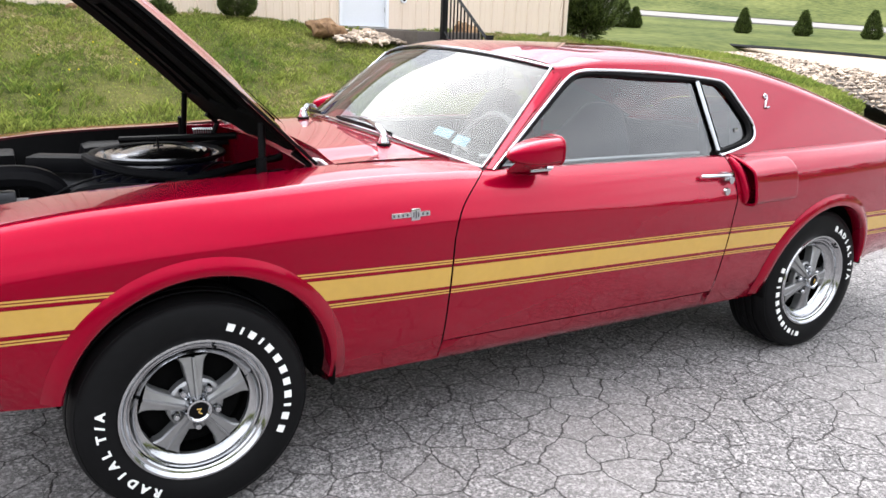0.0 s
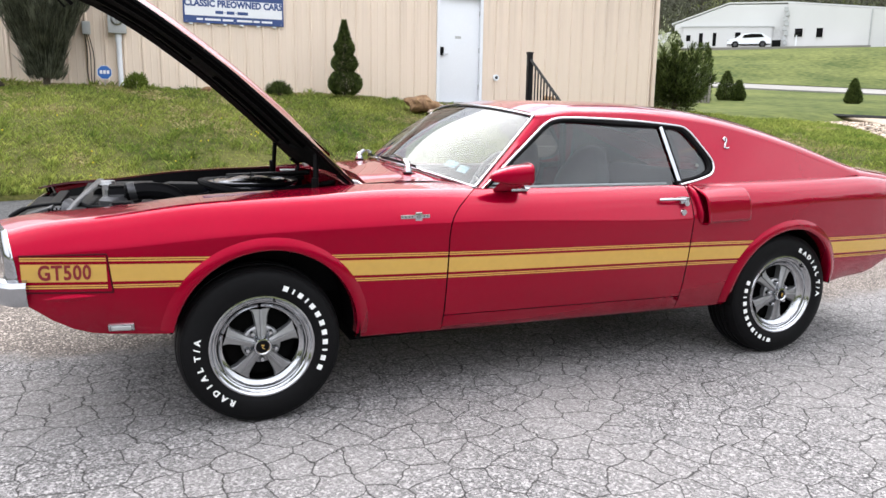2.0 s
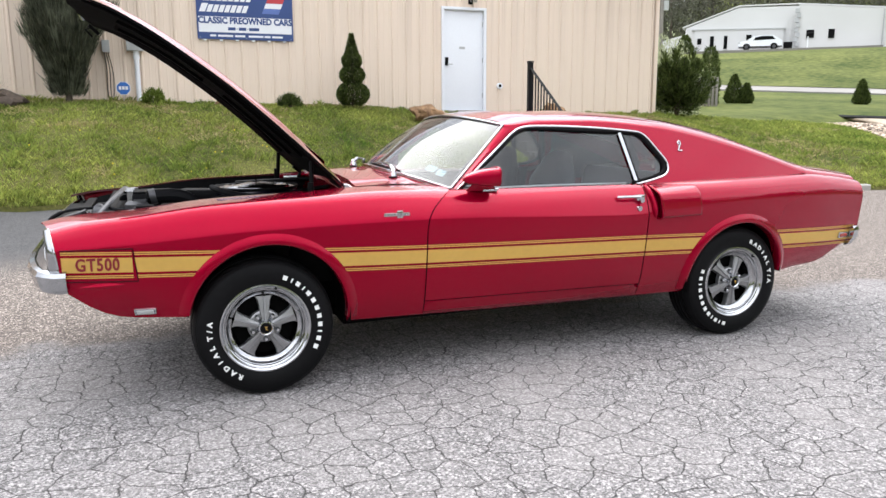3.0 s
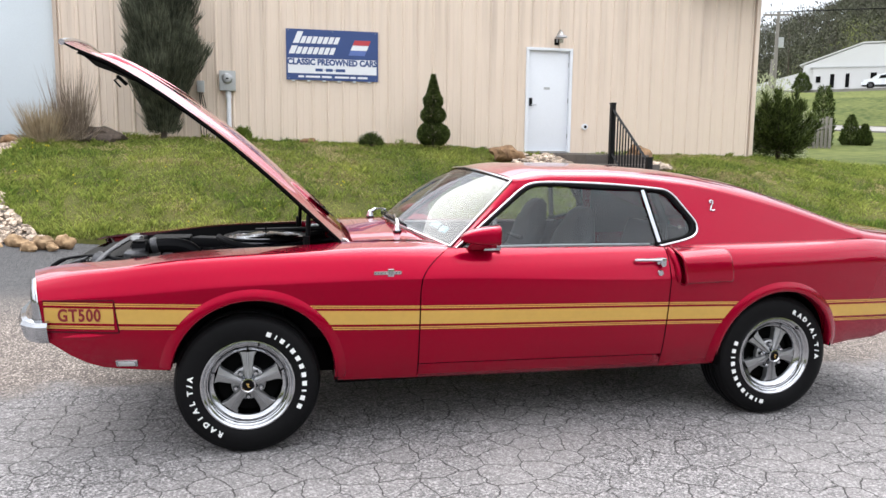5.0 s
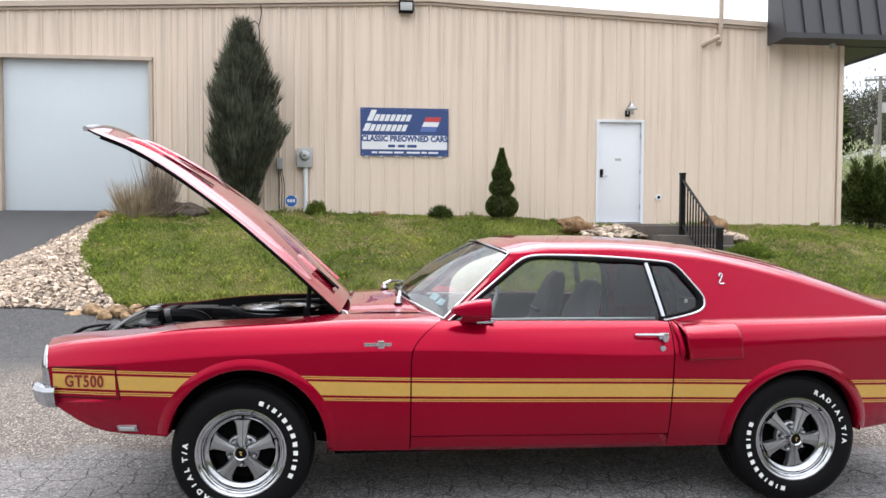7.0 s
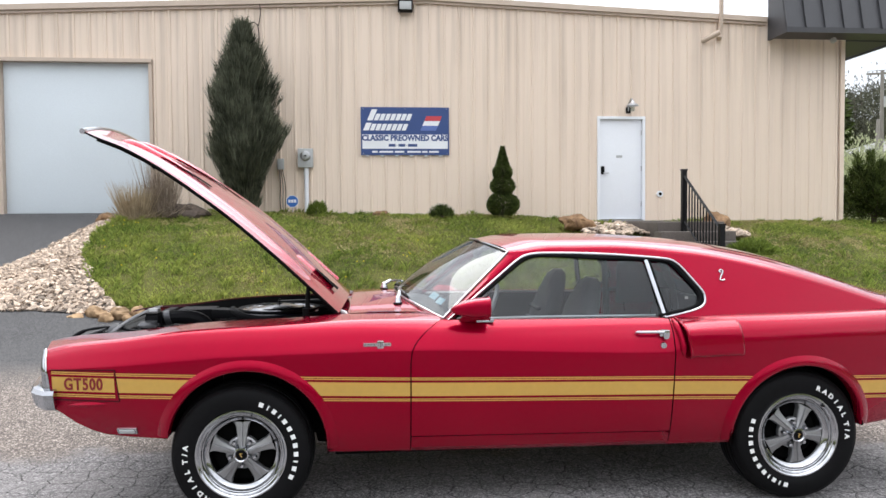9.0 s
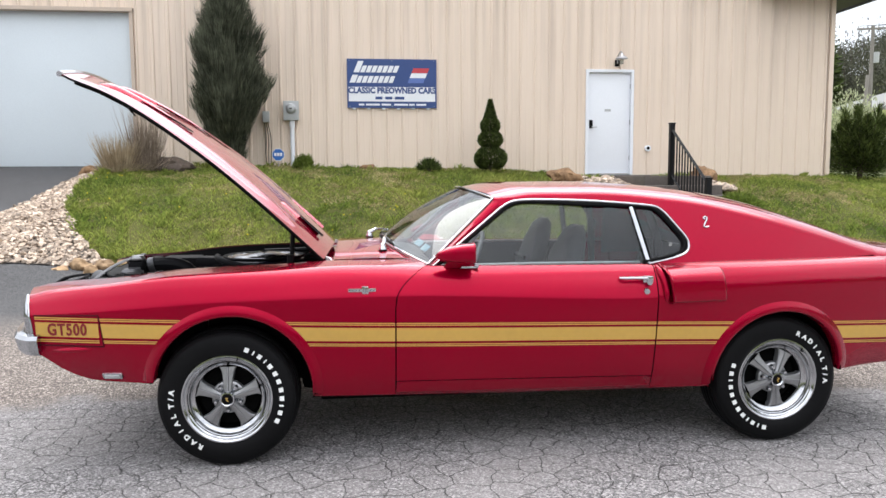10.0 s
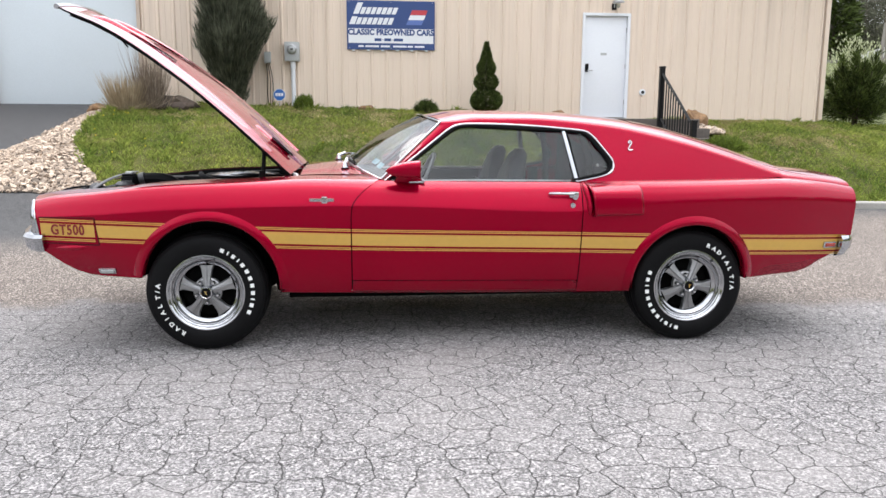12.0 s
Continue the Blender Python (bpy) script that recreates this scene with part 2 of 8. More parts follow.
M_AMBER = surface("red_lamp_lens", (0.35, 0.03, 0.015), rough=0.2, coat=1.0)
M_WALL = surface("beige_painted_steel", (0.80, 0.66, 0.535), rough=0.5, vary=0.05, grain=25, patch=0.7, bump=0.03, bump_scale=18,
                 second=(0.76, 0.63, 0.52), stretch=(1, 1, 0.22))


def streaked(m, dark):
    """Rain and dirt streaks that run down from the eave and thin out."""
    n, l = m.node_tree.nodes, m.node_tree.links
    b = n["Principled BSDF"]
    src = b.inputs["Base Color"].links[0].from_socket
    co, mp, tx, tx2 = n.new("ShaderNodeTexCoord"), n.new("ShaderNodeMapping"), n.new("ShaderNodeTexNoise"), n.new("ShaderNodeTexNoise")
    mp.inputs["Scale"].default_value = (7.0, 1.0, 0.16)
    l.new(co.outputs["Object"], mp.inputs["Vector"])
    tx.inputs["Scale"].default_value, tx.inputs["Detail"].default_value = 1.0, 5.0
    tx2.inputs["Scale"].default_value, tx2.inputs["Detail"].default_value = 0.6, 3.0
    l.new(mp.outputs["Vector"], tx.inputs["Vector"])
    l.new(co.outputs["Object"], tx2.inputs["Vector"])
    sep, hi, st, mul, mul2, mx = n.new("ShaderNodeSeparateXYZ"), n.new("ShaderNodeMapRange"), n.new("ShaderNodeMapRange"), n.new("ShaderNodeMath"), n.new("ShaderNodeMath"), n.new("ShaderNodeMix")
    l.new(co.outputs["Object"], sep.inputs[0])
    hi.inputs["From Min"].default_value, hi.inputs["From Max"].default_value = 2.2, 5.9
    hi.inputs["To Min"].default_value, hi.inputs["To Max"].default_value = 0.06, 1.0
    l.new(sep.outputs["Z"], hi.inputs["Value"])
    st.inputs["From Min"].default_value, st.inputs["From Max"].default_value = 0.46, 0.74
    l.new(tx.outputs["Fac"], st.inputs["Value"])
    mul.operation = mul2.operation = "MULTIPLY"
    l.new(hi.outputs["Result"], mul.inputs[0])
    l.new(st.outputs["Result"], mul.inputs[1])
    l.new(mul.outputs[0], mul2.inputs[0])
    l.new(tx2.outputs["Fac"], mul2.inputs[1])
    mx.data_type = "RGBA"
    l.new(mul2.outputs[0], mx.inputs["Factor"])
    l.new(src, mx.inputs[6])
    mx.inputs[7].default_value = rgb(dark)
    l.new(mx.outputs[2], b.inputs["Base Color"])


streaked(M_WALL, (0.22, 0.16, 0.12))
M_TRIM = surface("beige_trim", (0.52, 0.42, 0.34), rough=0.5, vary=0.08)
M_WHITE = surface("white_paint", (0.78, 0.80, 0.84), rough=0.4, vary=0.03, patch=1.2)
M_HALL = surface("pale_hall_cladding", (0.60, 0.60, 0.59), rough=0.5, vary=0.06, patch=0.2)
M_GARAGE = surface("white_garage_door", (0.63, 0.685, 0.72), rough=0.42, vary=0.04, patch=0.8)
M_CHARCOAL = surface("charcoal_metal_roof", (0.045, 0.045, 0.05), rough=0.5, vary=0.12)
M_CONCRETE = surface("concrete", (0.33, 0.315, 0.29), rough=0.85, vary=0.2, grain=60, patch=2.5, bump=0.3, bump_scale=90)
M_STEP = surface("dark_weathered_concrete", (0.10, 0.085, 0.075), rough=0.9, vary=0.3, grain=40, patch=2.5, bump=0.3, bump_scale=90)
M_SOIL = surface("lawn_soil", (0.034, 0.056, 0.010), rough=0.95, vary=0.5, grain=22, patch=0.9, second=(0.135, 0.125, 0.042), specular=0.1, bump=0.5, bump_scale=40)
M_GRASS = surface("grass_blades", (0.125, 0.290, 0.030), rough=0.6, vary=0.55, grain=17, patch=0.9, second=(0.40, 0.42, 0.11), island=0.5, thin=0.5, specular=0.2)
M_DRYGRASS = surface("dry_grass_blades", (0.34, 0.29, 0.12), rough=0.7, vary=0.4, grain=15, patch=1.5, second=(0.56, 0.48, 0.25), island=0.4, thin=0.4, specular=0.15)
M_FAR_LAWN = surface("distant_lawn", (0.050, 0.088, 0.018), rough=0.95, vary=0.5, grain=2.2, patch=0.16, second=(0.150, 0.160, 0.050), specular=0.1, bump=0.5, bump_scale=2)
M_TAN = surface("tan_gravel_drive", (0.36, 0.30, 0.235), rough=0.95, vary=0.2, grain=14, patch=0.8, bump=0.3, bump_scale=40)
M_ROAD = surface("pale_road", (0.225, 0.212, 0.195), rough=0.9, vary=0.15, patch=0.5)
M_IRON = surface("black_painted_iron", (0.008, 0.008, 0.009), rough=0.45, vary=0.2, specular=0.2)
M_BED = surface("dark_stony_soil", (0.055, 0.043, 0.034), rough=0.95, vary=0.4, grain=40, patch=4, bump=0.5, bump_scale=60)
# maroon stands in for body red dulled by the raised hood's shade
M_HOOD_SHADE_RED = surface("hood_shaded_red_paint", (0.055, 0.0015, 0.008), rough=0.35, vary=0.2, specular=0.25)
M_STONE = surface("river_stone", (0.22, 0.155, 0.108), rough=0.85, vary=0.35, grain=22, patch=5, second=(0.60, 0.485, 0.385), bump=0.3, bump_scale=50, random_tint=0.62)
M_STONES = surface("river_stones_small", (0.22, 0.155, 0.108), rough=0.85, vary=0.35, grain=22, patch=5, second=(0.60, 0.485, 0.385), bump=0.3, bump_scale=50, island=0.62)
M_ROCK = surface("sandstone_boulder", (0.15, 0.075, 0.034), rough=0.9, vary=0.45, grain=18, patch=4, second=(0.31, 0.185, 0.095), bump=0.6, bump_scale=22)
M_ORANGEROCK = surface("orange_sandstone", (0.20, 0.105, 0.045), rough=0.9, vary=0.5, grain=18, patch=6, second=(0.46, 0.31, 0.175), bump=0.6, bump_scale=25, random_tint=0.3)
M_DARKROCK = surface("dark_boulder", (0.045, 0.032, 0.025), rough=0.9, vary=0.45, grain=18, patch=4, second=(0.115, 0.085, 0.065), bump=0.6, bump_scale=22)
M_JUNIPER = surface("juniper_foliage", (0.050, 0.060, 0.040), rough=0.7, vary=0.5, grain=9, patch=3, second=(0.165, 0.175, 0.120), island=0.6, thin=0.3, specular=0.2)
M_SPRUCE = surface("spruce_foliage", (0.032, 0.056, 0.015), rough=0.7, vary=0.5, grain=16, patch=6, second=(0.125, 0.165, 0.045), island=0.6, thin=0.3, specular=0.2)
M_BUSH = surface("light_shrub_foliage", (0.10, 0.15, 0.02), rough=0.7, vary=0.4, grain=10, patch=4, second=(0.20, 0.26, 0.05), island=0.4, thin=0.3, specular=0.2)
M_STRAW = surface("dry_grass_straw", (0.36, 0.27, 0.16), rough=0.8, vary=0.3, grain=8, patch=2, second=(0.5, 0.41, 0.29), island=0.35, thin=0.3, specular=0.2)
M_DRYSTEM = surface("dry_grey_stems", (0.20, 0.15, 0.115), rough=0.85, vary=0.35, grain=8, patch=2, second=(0.36, 0.29, 0.225), island=0.4, thin=0.2, specular=0.15)
M_BARK = surface("bark", (0.09, 0.07, 0.055), rough=0.95, vary=0.3, bump=0.5)
M_WOODS = surface("bare_spring_woods", (0.100, 0.088, 0.078), rough=0.95, vary=0.4, grain=0.5, patch=0.04, second=(0.088, 0.100, 0.052), island=0.28)
M_BLOSSOM = surface("pale_blossom", (0.40, 0.43, 0.27), rough=0.8, vary=0.2, island=0.3, thin=0.3, specular=0.2)
M_TIMBER = surface("grey_weathered_timber", (0.24, 0.22, 0.20), rough=0.9, vary=0.25, stretch=(6, 6, 0.5), bump=0.3)
M_SIGN_BLUE = surface("sign_navy", (0.028, 0.062, 0.20), rough=0.4, vary=0.06)
M_SIGN_WHITE = surface("sign_white", (0.76, 0.77, 0.80), rough=0.4, vary=0.04)
M_SIGN_RED = surface("sign_red", (0.50, 0.045, 0.06), rough=0.4, vary=0.05)
M_SIGN_PALE = surface("sign_pale_blue", (0.10, 0.16, 0.42), rough=0.4, vary=0.05)
M_DISC_BLUE = surface("yard_sign_blue", (0.02, 0.12, 0.42), rough=0.35, vary=0.05)
M_GREY_BOX = surface("grey_enamel", (0.42, 0.43, 0.43), rough=0.45, vary=0.1)
M_STICKER = surface("pale_cyan_sticker", (0.07, 0.26, 0.36), rough=0.5, vary=0.25, grain=60, patch=30, second=(0.24, 0.36, 0.40))
M_YELLOW = surface("dandelion_yellow", (0.75, 0.60, 0.02), rough=0.7, vary=0.1)
# maroon for the nose seam and the shade in its recess edges
M_SEAM_SHADE = surface("seam_and_recess_shade", (0.045, 0.001, 0.005), rough=0.6, vary=0.1, specular=0.1)
M_DARK_RED = surface("dark_red_letter", (0.19, 0.006, 0.012), rough=0.4, vary=0.05)


# ---- mesh tools ----
def flat_mesh(name, verts, faces, mat, smooth=True, angle=32.0):
    me = bpy.data.meshes.new(name)
    me.from_pydata([tuple(v) for v in verts], [], faces)
    me.materials.append(mat)
    if smooth:
        me.shade_smooth()
        me.set_sharp_from_angle(angle=radians(angle))
    me.update()
    return me


def obj(name, geo, mat, parent=None, label="", smooth=True, angle=32.0, clean=True):
    """One mesh object from (verts, faces), under parent if given."""
    me = flat_mesh(name, geo[0], geo[1], mat, smooth, angle)
    if clean:
        bm = bmesh.new()
        bm.from_mesh(me)
        bmesh.ops.remove_doubles(bm, verts=bm.verts, dist=1e-5)
        bmesh.ops.recalc_face_normals(bm, faces=bm.faces)
        bm.to_mesh(me)
        bm.free()
        if smooth:
            me.shade_smooth()
            me.set_sharp_from_angle(angle=radians(angle))
    ob = new(name, me)
    if parent:
        ob.parent = parent
    if label:
        tagged(ob, label)
    return ob


def thing(name, at, label, category, group="", kind=""):
    ob = new(name)
    ob.empty_display_size = 0.1
    ob.location = at
    return tagged(ob, label, category, group, kind)


def join(*geos):
    verts, faces = [], []
    for v, f in geos:
        k = len(verts)
        verts += [tuple(p) for p in v]
        faces += [tuple(i + k for i in q) for q in f]
    return verts, faces


def moved(geo, m):
    return [tuple(m @ Vector(p)) for p in geo[0]], geo[1]


def grid(fn, nu, nv, closed_u=False):
    verts = [fn(i / nu, j / nv) for i in range(nu + (0 if closed_u else 1)) for j in range(nv + 1)]
    cols = nu if closed_u else nu + 1
    faces = []
    for i in range(nu):
        a, b = i * (nv + 1), ((i + 1) % cols) * (nv + 1)
        for j in range(nv):
            faces.append((a + j, b + j, b + j + 1, a + j + 1))
    return verts, faces


def box(cx, cy, cz, sx, sy, sz, r=0.0):
    """A box with its edges cut off by r."""
    hx, hy, hz = sx / 2, sy / 2, sz / 2
    r = min(r, hx * 0.9, hy * 0.9, hz * 0.9)
    if r <= 0:
        v = [(cx + a * hx, cy + b * hy, cz + c * hz) for a in (-1, 1) for b in (-1, 1) for c in (-1, 1)]
        return v, [(0, 1, 3, 2), (4, 6, 7, 5), (0, 4, 5, 1), (2, 3, 7, 6), (0, 2, 6, 4), (1, 5, 7, 3)]
    bm = bmesh.new()
    bmesh.ops.create_cube(bm, size=1.0)
    for v in bm.verts:
        v.co = (v.co.x * sx, v.co.y * sy, v.co.z * sz)
    bmesh.ops.bevel(bm, geom=bm.edges[:], offset=r, segments=2, affect="EDGES", profile=0.6)
    v = [(p.co.x + cx, p.co.y + cy, p.co.z + cz) for p in bm.verts]
    f = [tuple(q.index for q in face.verts) for face in bm.faces]
    bm.free()
    return v, f


def slab(points, y0, y1, axis="y"):
    """A plate with the outline points (a, b), from y0 to y1 along axis."""
    k = len(points)
    put = {"y": lambda a, b, t: (a, t, b), "z": lambda a, b, t: (a, b, t), "x": lambda a, b, t: (t, a, b)}[axis]
    v = [put(a, b, y0) for a, b in points] + [put(a, b, y1) for a, b in points]
    f = [tuple(range(k)), tuple(range(2 * k - 1, k - 1, -1))]
    f += [(i, (i + 1) % k, k + (i + 1) % k, k + i) for i in range(k)]
    return v, f


def tube(points, r, n=8, caps=True, flat=1.0):
    """A round bar along points; r may be a list."""
    pts = [Vector(p) for p in points]
    verts, faces = [], []
    up = Vector((0, 0, 1))
    d0 = (pts[1] - pts[0]).normalized()
    side = d0.cross(up if abs(d0.z) < 0.9 else Vector((1, 0, 0))).normalized()
    for i, p in enumerate(pts):
        d = (pts[min(i + 1, len(pts) - 1)] - pts[max(i - 1, 0)]).normalized()
        side = (side - d * side.dot(d)).normalized()
        over = d.cross(side)
        rr = r[i] if isinstance(r, (list, tuple)) else r
        for k in range(n):
            a = 2 * math.pi * k / n
            verts.append(p + side * (rr * math.cos(a)) + over * (rr * flat * math.sin(a)))
    for i in range(len(pts) - 1):
        for k in range(n):
            a, b = i * n + k, i * n + (k + 1) % n
            faces.append((a, b, b + n, a + n))
    if caps:
        faces += [tuple(range(n - 1, -1, -1)), tuple((len(pts) - 1) * n + k for k in range(n))]
    return verts, faces


def lathe(profile, n=48, cx=0.0, cy=0.0, cz=0.0):
    """Turns (radius, y) round the y axis through (cx, cz)."""
    k = len(profile)
    verts = [(cx + r * math.sin(2 * math.pi * i / n), cy + y, cz + r * math.cos(2 * math.pi * i / n)) for i in range(n) for r, y in profile]
    faces = [(i * k + j, ((i + 1) % n) * k + j, ((i + 1) % n) * k + j + 1, i * k + j + 1) for i in range(n) for j in range(k - 1)]
    return verts, faces


def curve(*keys):
    """A smooth function through the keys (x, value)."""
    xs, vs = [k[0] for k in keys], [k[1] for k in keys]
    n = len(xs)
    sl = [(vs[i + 1] - vs[i]) / (xs[i + 1] - xs[i]) for i in range(n - 1)]
    tan = [sl[0]] + [0.0 if sl[i - 1] * sl[i] <= 0 else 2 * sl[i - 1] * sl[i] / (sl[i - 1] + sl[i]) for i in range(1, n - 1)] + [sl[-1]]

    def at(x):
        if x <= xs[0]:
            return vs[0]
        if x >= xs[-1]:
            return vs[-1]
        i = max(k for k in range(n - 1) if xs[k] <= x)
        h = xs[i + 1] - xs[i]
        t = (x - xs[i]) / h
        return ((2 * t ** 3 - 3 * t * t + 1) * vs[i] + (t ** 3 - 2 * t * t + t) * h * tan[i]
                + (3 * t * t - 2 * t ** 3) * vs[i + 1] + (t ** 3 - t * t) * h * tan[i + 1])
    return at


def along(points, n):
    """n + 1 points evenly along a polyline, of any dimension."""
    p = [np.array(q, float) for q in points]
    d = [0.0]
    for a, b in zip(p, p[1:]):
        d.append(d[-1] + float(np.linalg.norm(b - a)))
    out = []
    for k in range(n + 1):
        t = d[-1] * k / n
        i = min(max(j for j in range(len(p)) if d[j] <= t + 1e-9), len(p) - 2)
        f = (t - d[i]) / max(d[i + 1] - d[i], 1e-9)
        out.append(p[i] + (p[i + 1] - p[i]) * f)
    return out


def smooth_line(points, n, rounds=2):
    """A polyline with its corners cut, then spread evenly."""
    p = [np.array(q, float) for q in points]
    for _ in range(rounds):
        q = [p[0]]
        for a, b in zip(p, p[1:]):
            q += [a * 0.75 + b * 0.25, a * 0.25 + b * 0.75]
        p = q + [p[-1]]
    return along(p, n)


def step(a, b, x):
    t = min(1.0, max(0.0, (x - a) / (b - a)))
    return t * t * (3 - 2 * t)


def letters(text, size, depth, m, shear=0.0, spacing=1.0, bold=0.02):
    """The mesh of a text in the built-in font, centred, in its own x-y plane, laid by m."""
    cu = bpy.data.curves.new("text", "FONT")
    cu.body, cu.size, cu.extrude, cu.align_x, cu.align_y = text, size, depth, "CENTER", "CENTER"
    cu.shear, cu.space_character, cu.resolution_u = shear, spacing, 3
    cu.offset = size * bold
    ob = bpy.data.objects.new("text", cu)
    scene.collection.objects.link(ob)
    dg = bpy.context.evaluated_depsgraph_get()
    me = bpy.data.meshes.new_from_object(ob.evaluated_get(dg))
    geo = ([tuple(m @ v.co) for v in me.vertices], [tuple(p.vertices) for p in me.polygons])
    bpy.data.objects.remove(ob)
    bpy.data.meshes.remove(me)
    return geo


# ---- ground, drive, lawn ----
rng = np.random.default_rng(7)
WALL_Y = 11.99
DOOR = (5.37, 6.40, 1.39, 3.588)
GARAGE = (-6.55, -3.74, 1.60, 4.59)
BUILD_X = (-15.2, 10.80)


def base_z(x):
    """Foot of the building's front wall."""
    return 1.60 - 0.0158 * (x + 3.7)


def eave_z(x):
    """Top edge of the front wall: a low gable."""
    return 5.96 - 0.043 * abs(x - 1.8)


def lot_z(x, y):
    rise = 0.03 * max(0.0, y - 1.4) * (1 - step(-1, 7, x))
    ramp = 1.60 * (max(0.0, y - 4.6) / 7.3) ** 0.92
    return rise + max(0.0, ramp - rise) * (1 - step(-3.9, -1.6, x))


def lot():
    xs = [-60, -30, -18, -12] + [-9 + 0.5 * i for i in range(15)] + [-1.5 + i for i in range(17)] + [20, 30, 60]
    ys = [-60, -30, -12, -5] + [0.5 * i for i in range(25)]
    v = [(x, y, lot_z(x, min(y, 11.98))) for x in xs for y in ys]
    k = len(ys)
    f = [(i * k + j, (i + 1) * k + j, (i + 1) * k + j + 1, i * k + j + 1) for i in range(len(xs) - 1) for j in range(k - 1)]
    ob = obj("pavement", (v, f), M_PAVING, angle=60)
    tagged(ob, "cracked grey asphalt car park and drive with a tan gravelly strip", "pavement", kind="structure")


lot()


def far_z(x, y):
    """The land round about: a road and a mown bank to the right behind, wooded hills all round."""
    d, az = math.hypot(x, y), math.degrees(math.atan2(x, y))
    right = step(8, 30, az) * (1 - step(75, 100, az))
    z = -0.25
    z += right * (0.7 * step(15, 27, d) + 1.6 * step(30, 60, d) + 4.8 * step(70, 92, d))
    hill = 20 * step(60, 150, d) * (1 - right) + right * (13 + 29 * step(34, 50, az)) * step(108, 190, d)
    wav = 2.5 * math.sin(az / 17.0) * step(120, 170, d)
    return z + hill + wav - 0.4 * (1 - step(14, 22, d)) * (1 - right)


def roadside_z(x, y):
    """The mown field between the side drive and the road."""
    a = radians(44)
    D = (x + 0.4) * math.sin(a) + (y + 3.3) * math.cos(a)
    L = (x + 0.4) * math.cos(a) - (y + 3.3) * math.sin(a)
    s = min(1.0, max(0.0, (D - 20) / 38.6))
    return 1.0 + (1.92 - 0.045 * L) * s ** 1.25


def far_ground():
    rad = [0, 6, 12, 15, 18, 21, 24, 28, 33, 40, 48, 54, 58, 62, 66, 70, 74, 78, 82, 86, 90, 100, 112, 120, 130, 142, 155, 170, 190, 240, 400, 900, 2500]
    n = 120
    v = [(0, 0, -0.6)]
    for r in rad[1:]:
        for k in range(n):
            a = 2 * math.pi * k / n
            x, y = r * math.sin(a), r * math.cos(a)
            v.append((x, y, far_z(x, y)))
    f = [(0, 1 + k, 1 + (k + 1) % n) for k in range(n)]
    for i in range(len(rad) - 2):
        for k in range(n):
            a, b = 1 + i * n + k, 1 + i * n + (k + 1) % n
            f.append((a, b, b + n, a + n))
    tagged(obj("ground", (v, f), M_FAR_LAWN, angle=80), "mown spring grass on rolling ground out to wooded hills", "ground", kind="structure")


far_ground()

TOE = [(-3.95, 9.6, 1.22), (-3.80, 8.4, 0.95), (-3.25, 7.2, 0.56), (-2.55, 6.30, 0.27), (-1.2, 7.25, 0.20), (1.0, 7.4, 0.14), (4.0, 7.15, 0.06), (4.7, 7.12, 0.05), (5.3, 7.1, 0.04), (6.9, 7.02, 0.02), (7.5, 6.98, 0.0), (8.6, 6.9, 0.0), (11.2, 6.2, 0.0), (12.9, 5.8, 0.22), (13.35, 6.6, 0.42), (14.6, 8.5, 0.62), (16.6, 11.0, 0.82), (21, 16.5, 1.0)]
TOP = [(-3.85, 11.2, 1.53), (-3.5, 11.6, 1.56), (-3.1, 11.8, 1.57), (-2.5, 11.985, 1.57), (-1.4, 11.985, 1.565), (1.0, 11.985, 1.525), (4.0, 11.985, 1.47), (4.6, 11.985, 1.42), (5.2, 11.985, 1.33), (6.9, 11.985, 1.31), (7.6, 11.985, 1.34), (10.0, 11.985, 1.31), (11.0, 12.3, 1.30), (11.7, 13.8, 1.32), (13.0, 17.5, 1.33), (15.5, 22, 1.3), (20, 27, 1.3)]
TOE_LINE, TOP_LINE = smooth_line(TOE, 120), smooth_line(TOP, 120)


def lawn_at(u, s):
    """A place on the lawn: u along it, s from its toe (0) to the wall (1)."""
    k = min(int(u * 120), 119)
    t = u * 120 - k
    a = TOE_LINE[k] * (1 - t) + TOE_LINE[k + 1] * t
    b = TOP_LINE[k] * (1 - t) + TOP_LINE[k + 1] * t
    rise = 1 - (1 - s) ** 1.75
    z = a[2] + (b[2] - a[2]) * rise + 0.03 * math.sin(3.1 * a[0] + 5 * s) * math.sin(math.pi * s) + 0.02 * step(0, 0.03, s)
    return (a[0] + (b[0] - a[0]) * s, a[1] + (b[1] - a[1]) * s, z)


lawn = obj("lawn", grid(lambda u, s: (lambda p: (p[0], p[1] - (0.03 if s < 0.01 else 0.0), p[2] - (0.3 if s < 0.01 else 0.0)))(lawn_at(u, max(0.0, (s * 25 - 1) / 24))), 120, 25), M_SOIL, angle=80)
tagged(lawn, "sloping mown spring lawn between the car park and the building", "lawn", kind="structure")


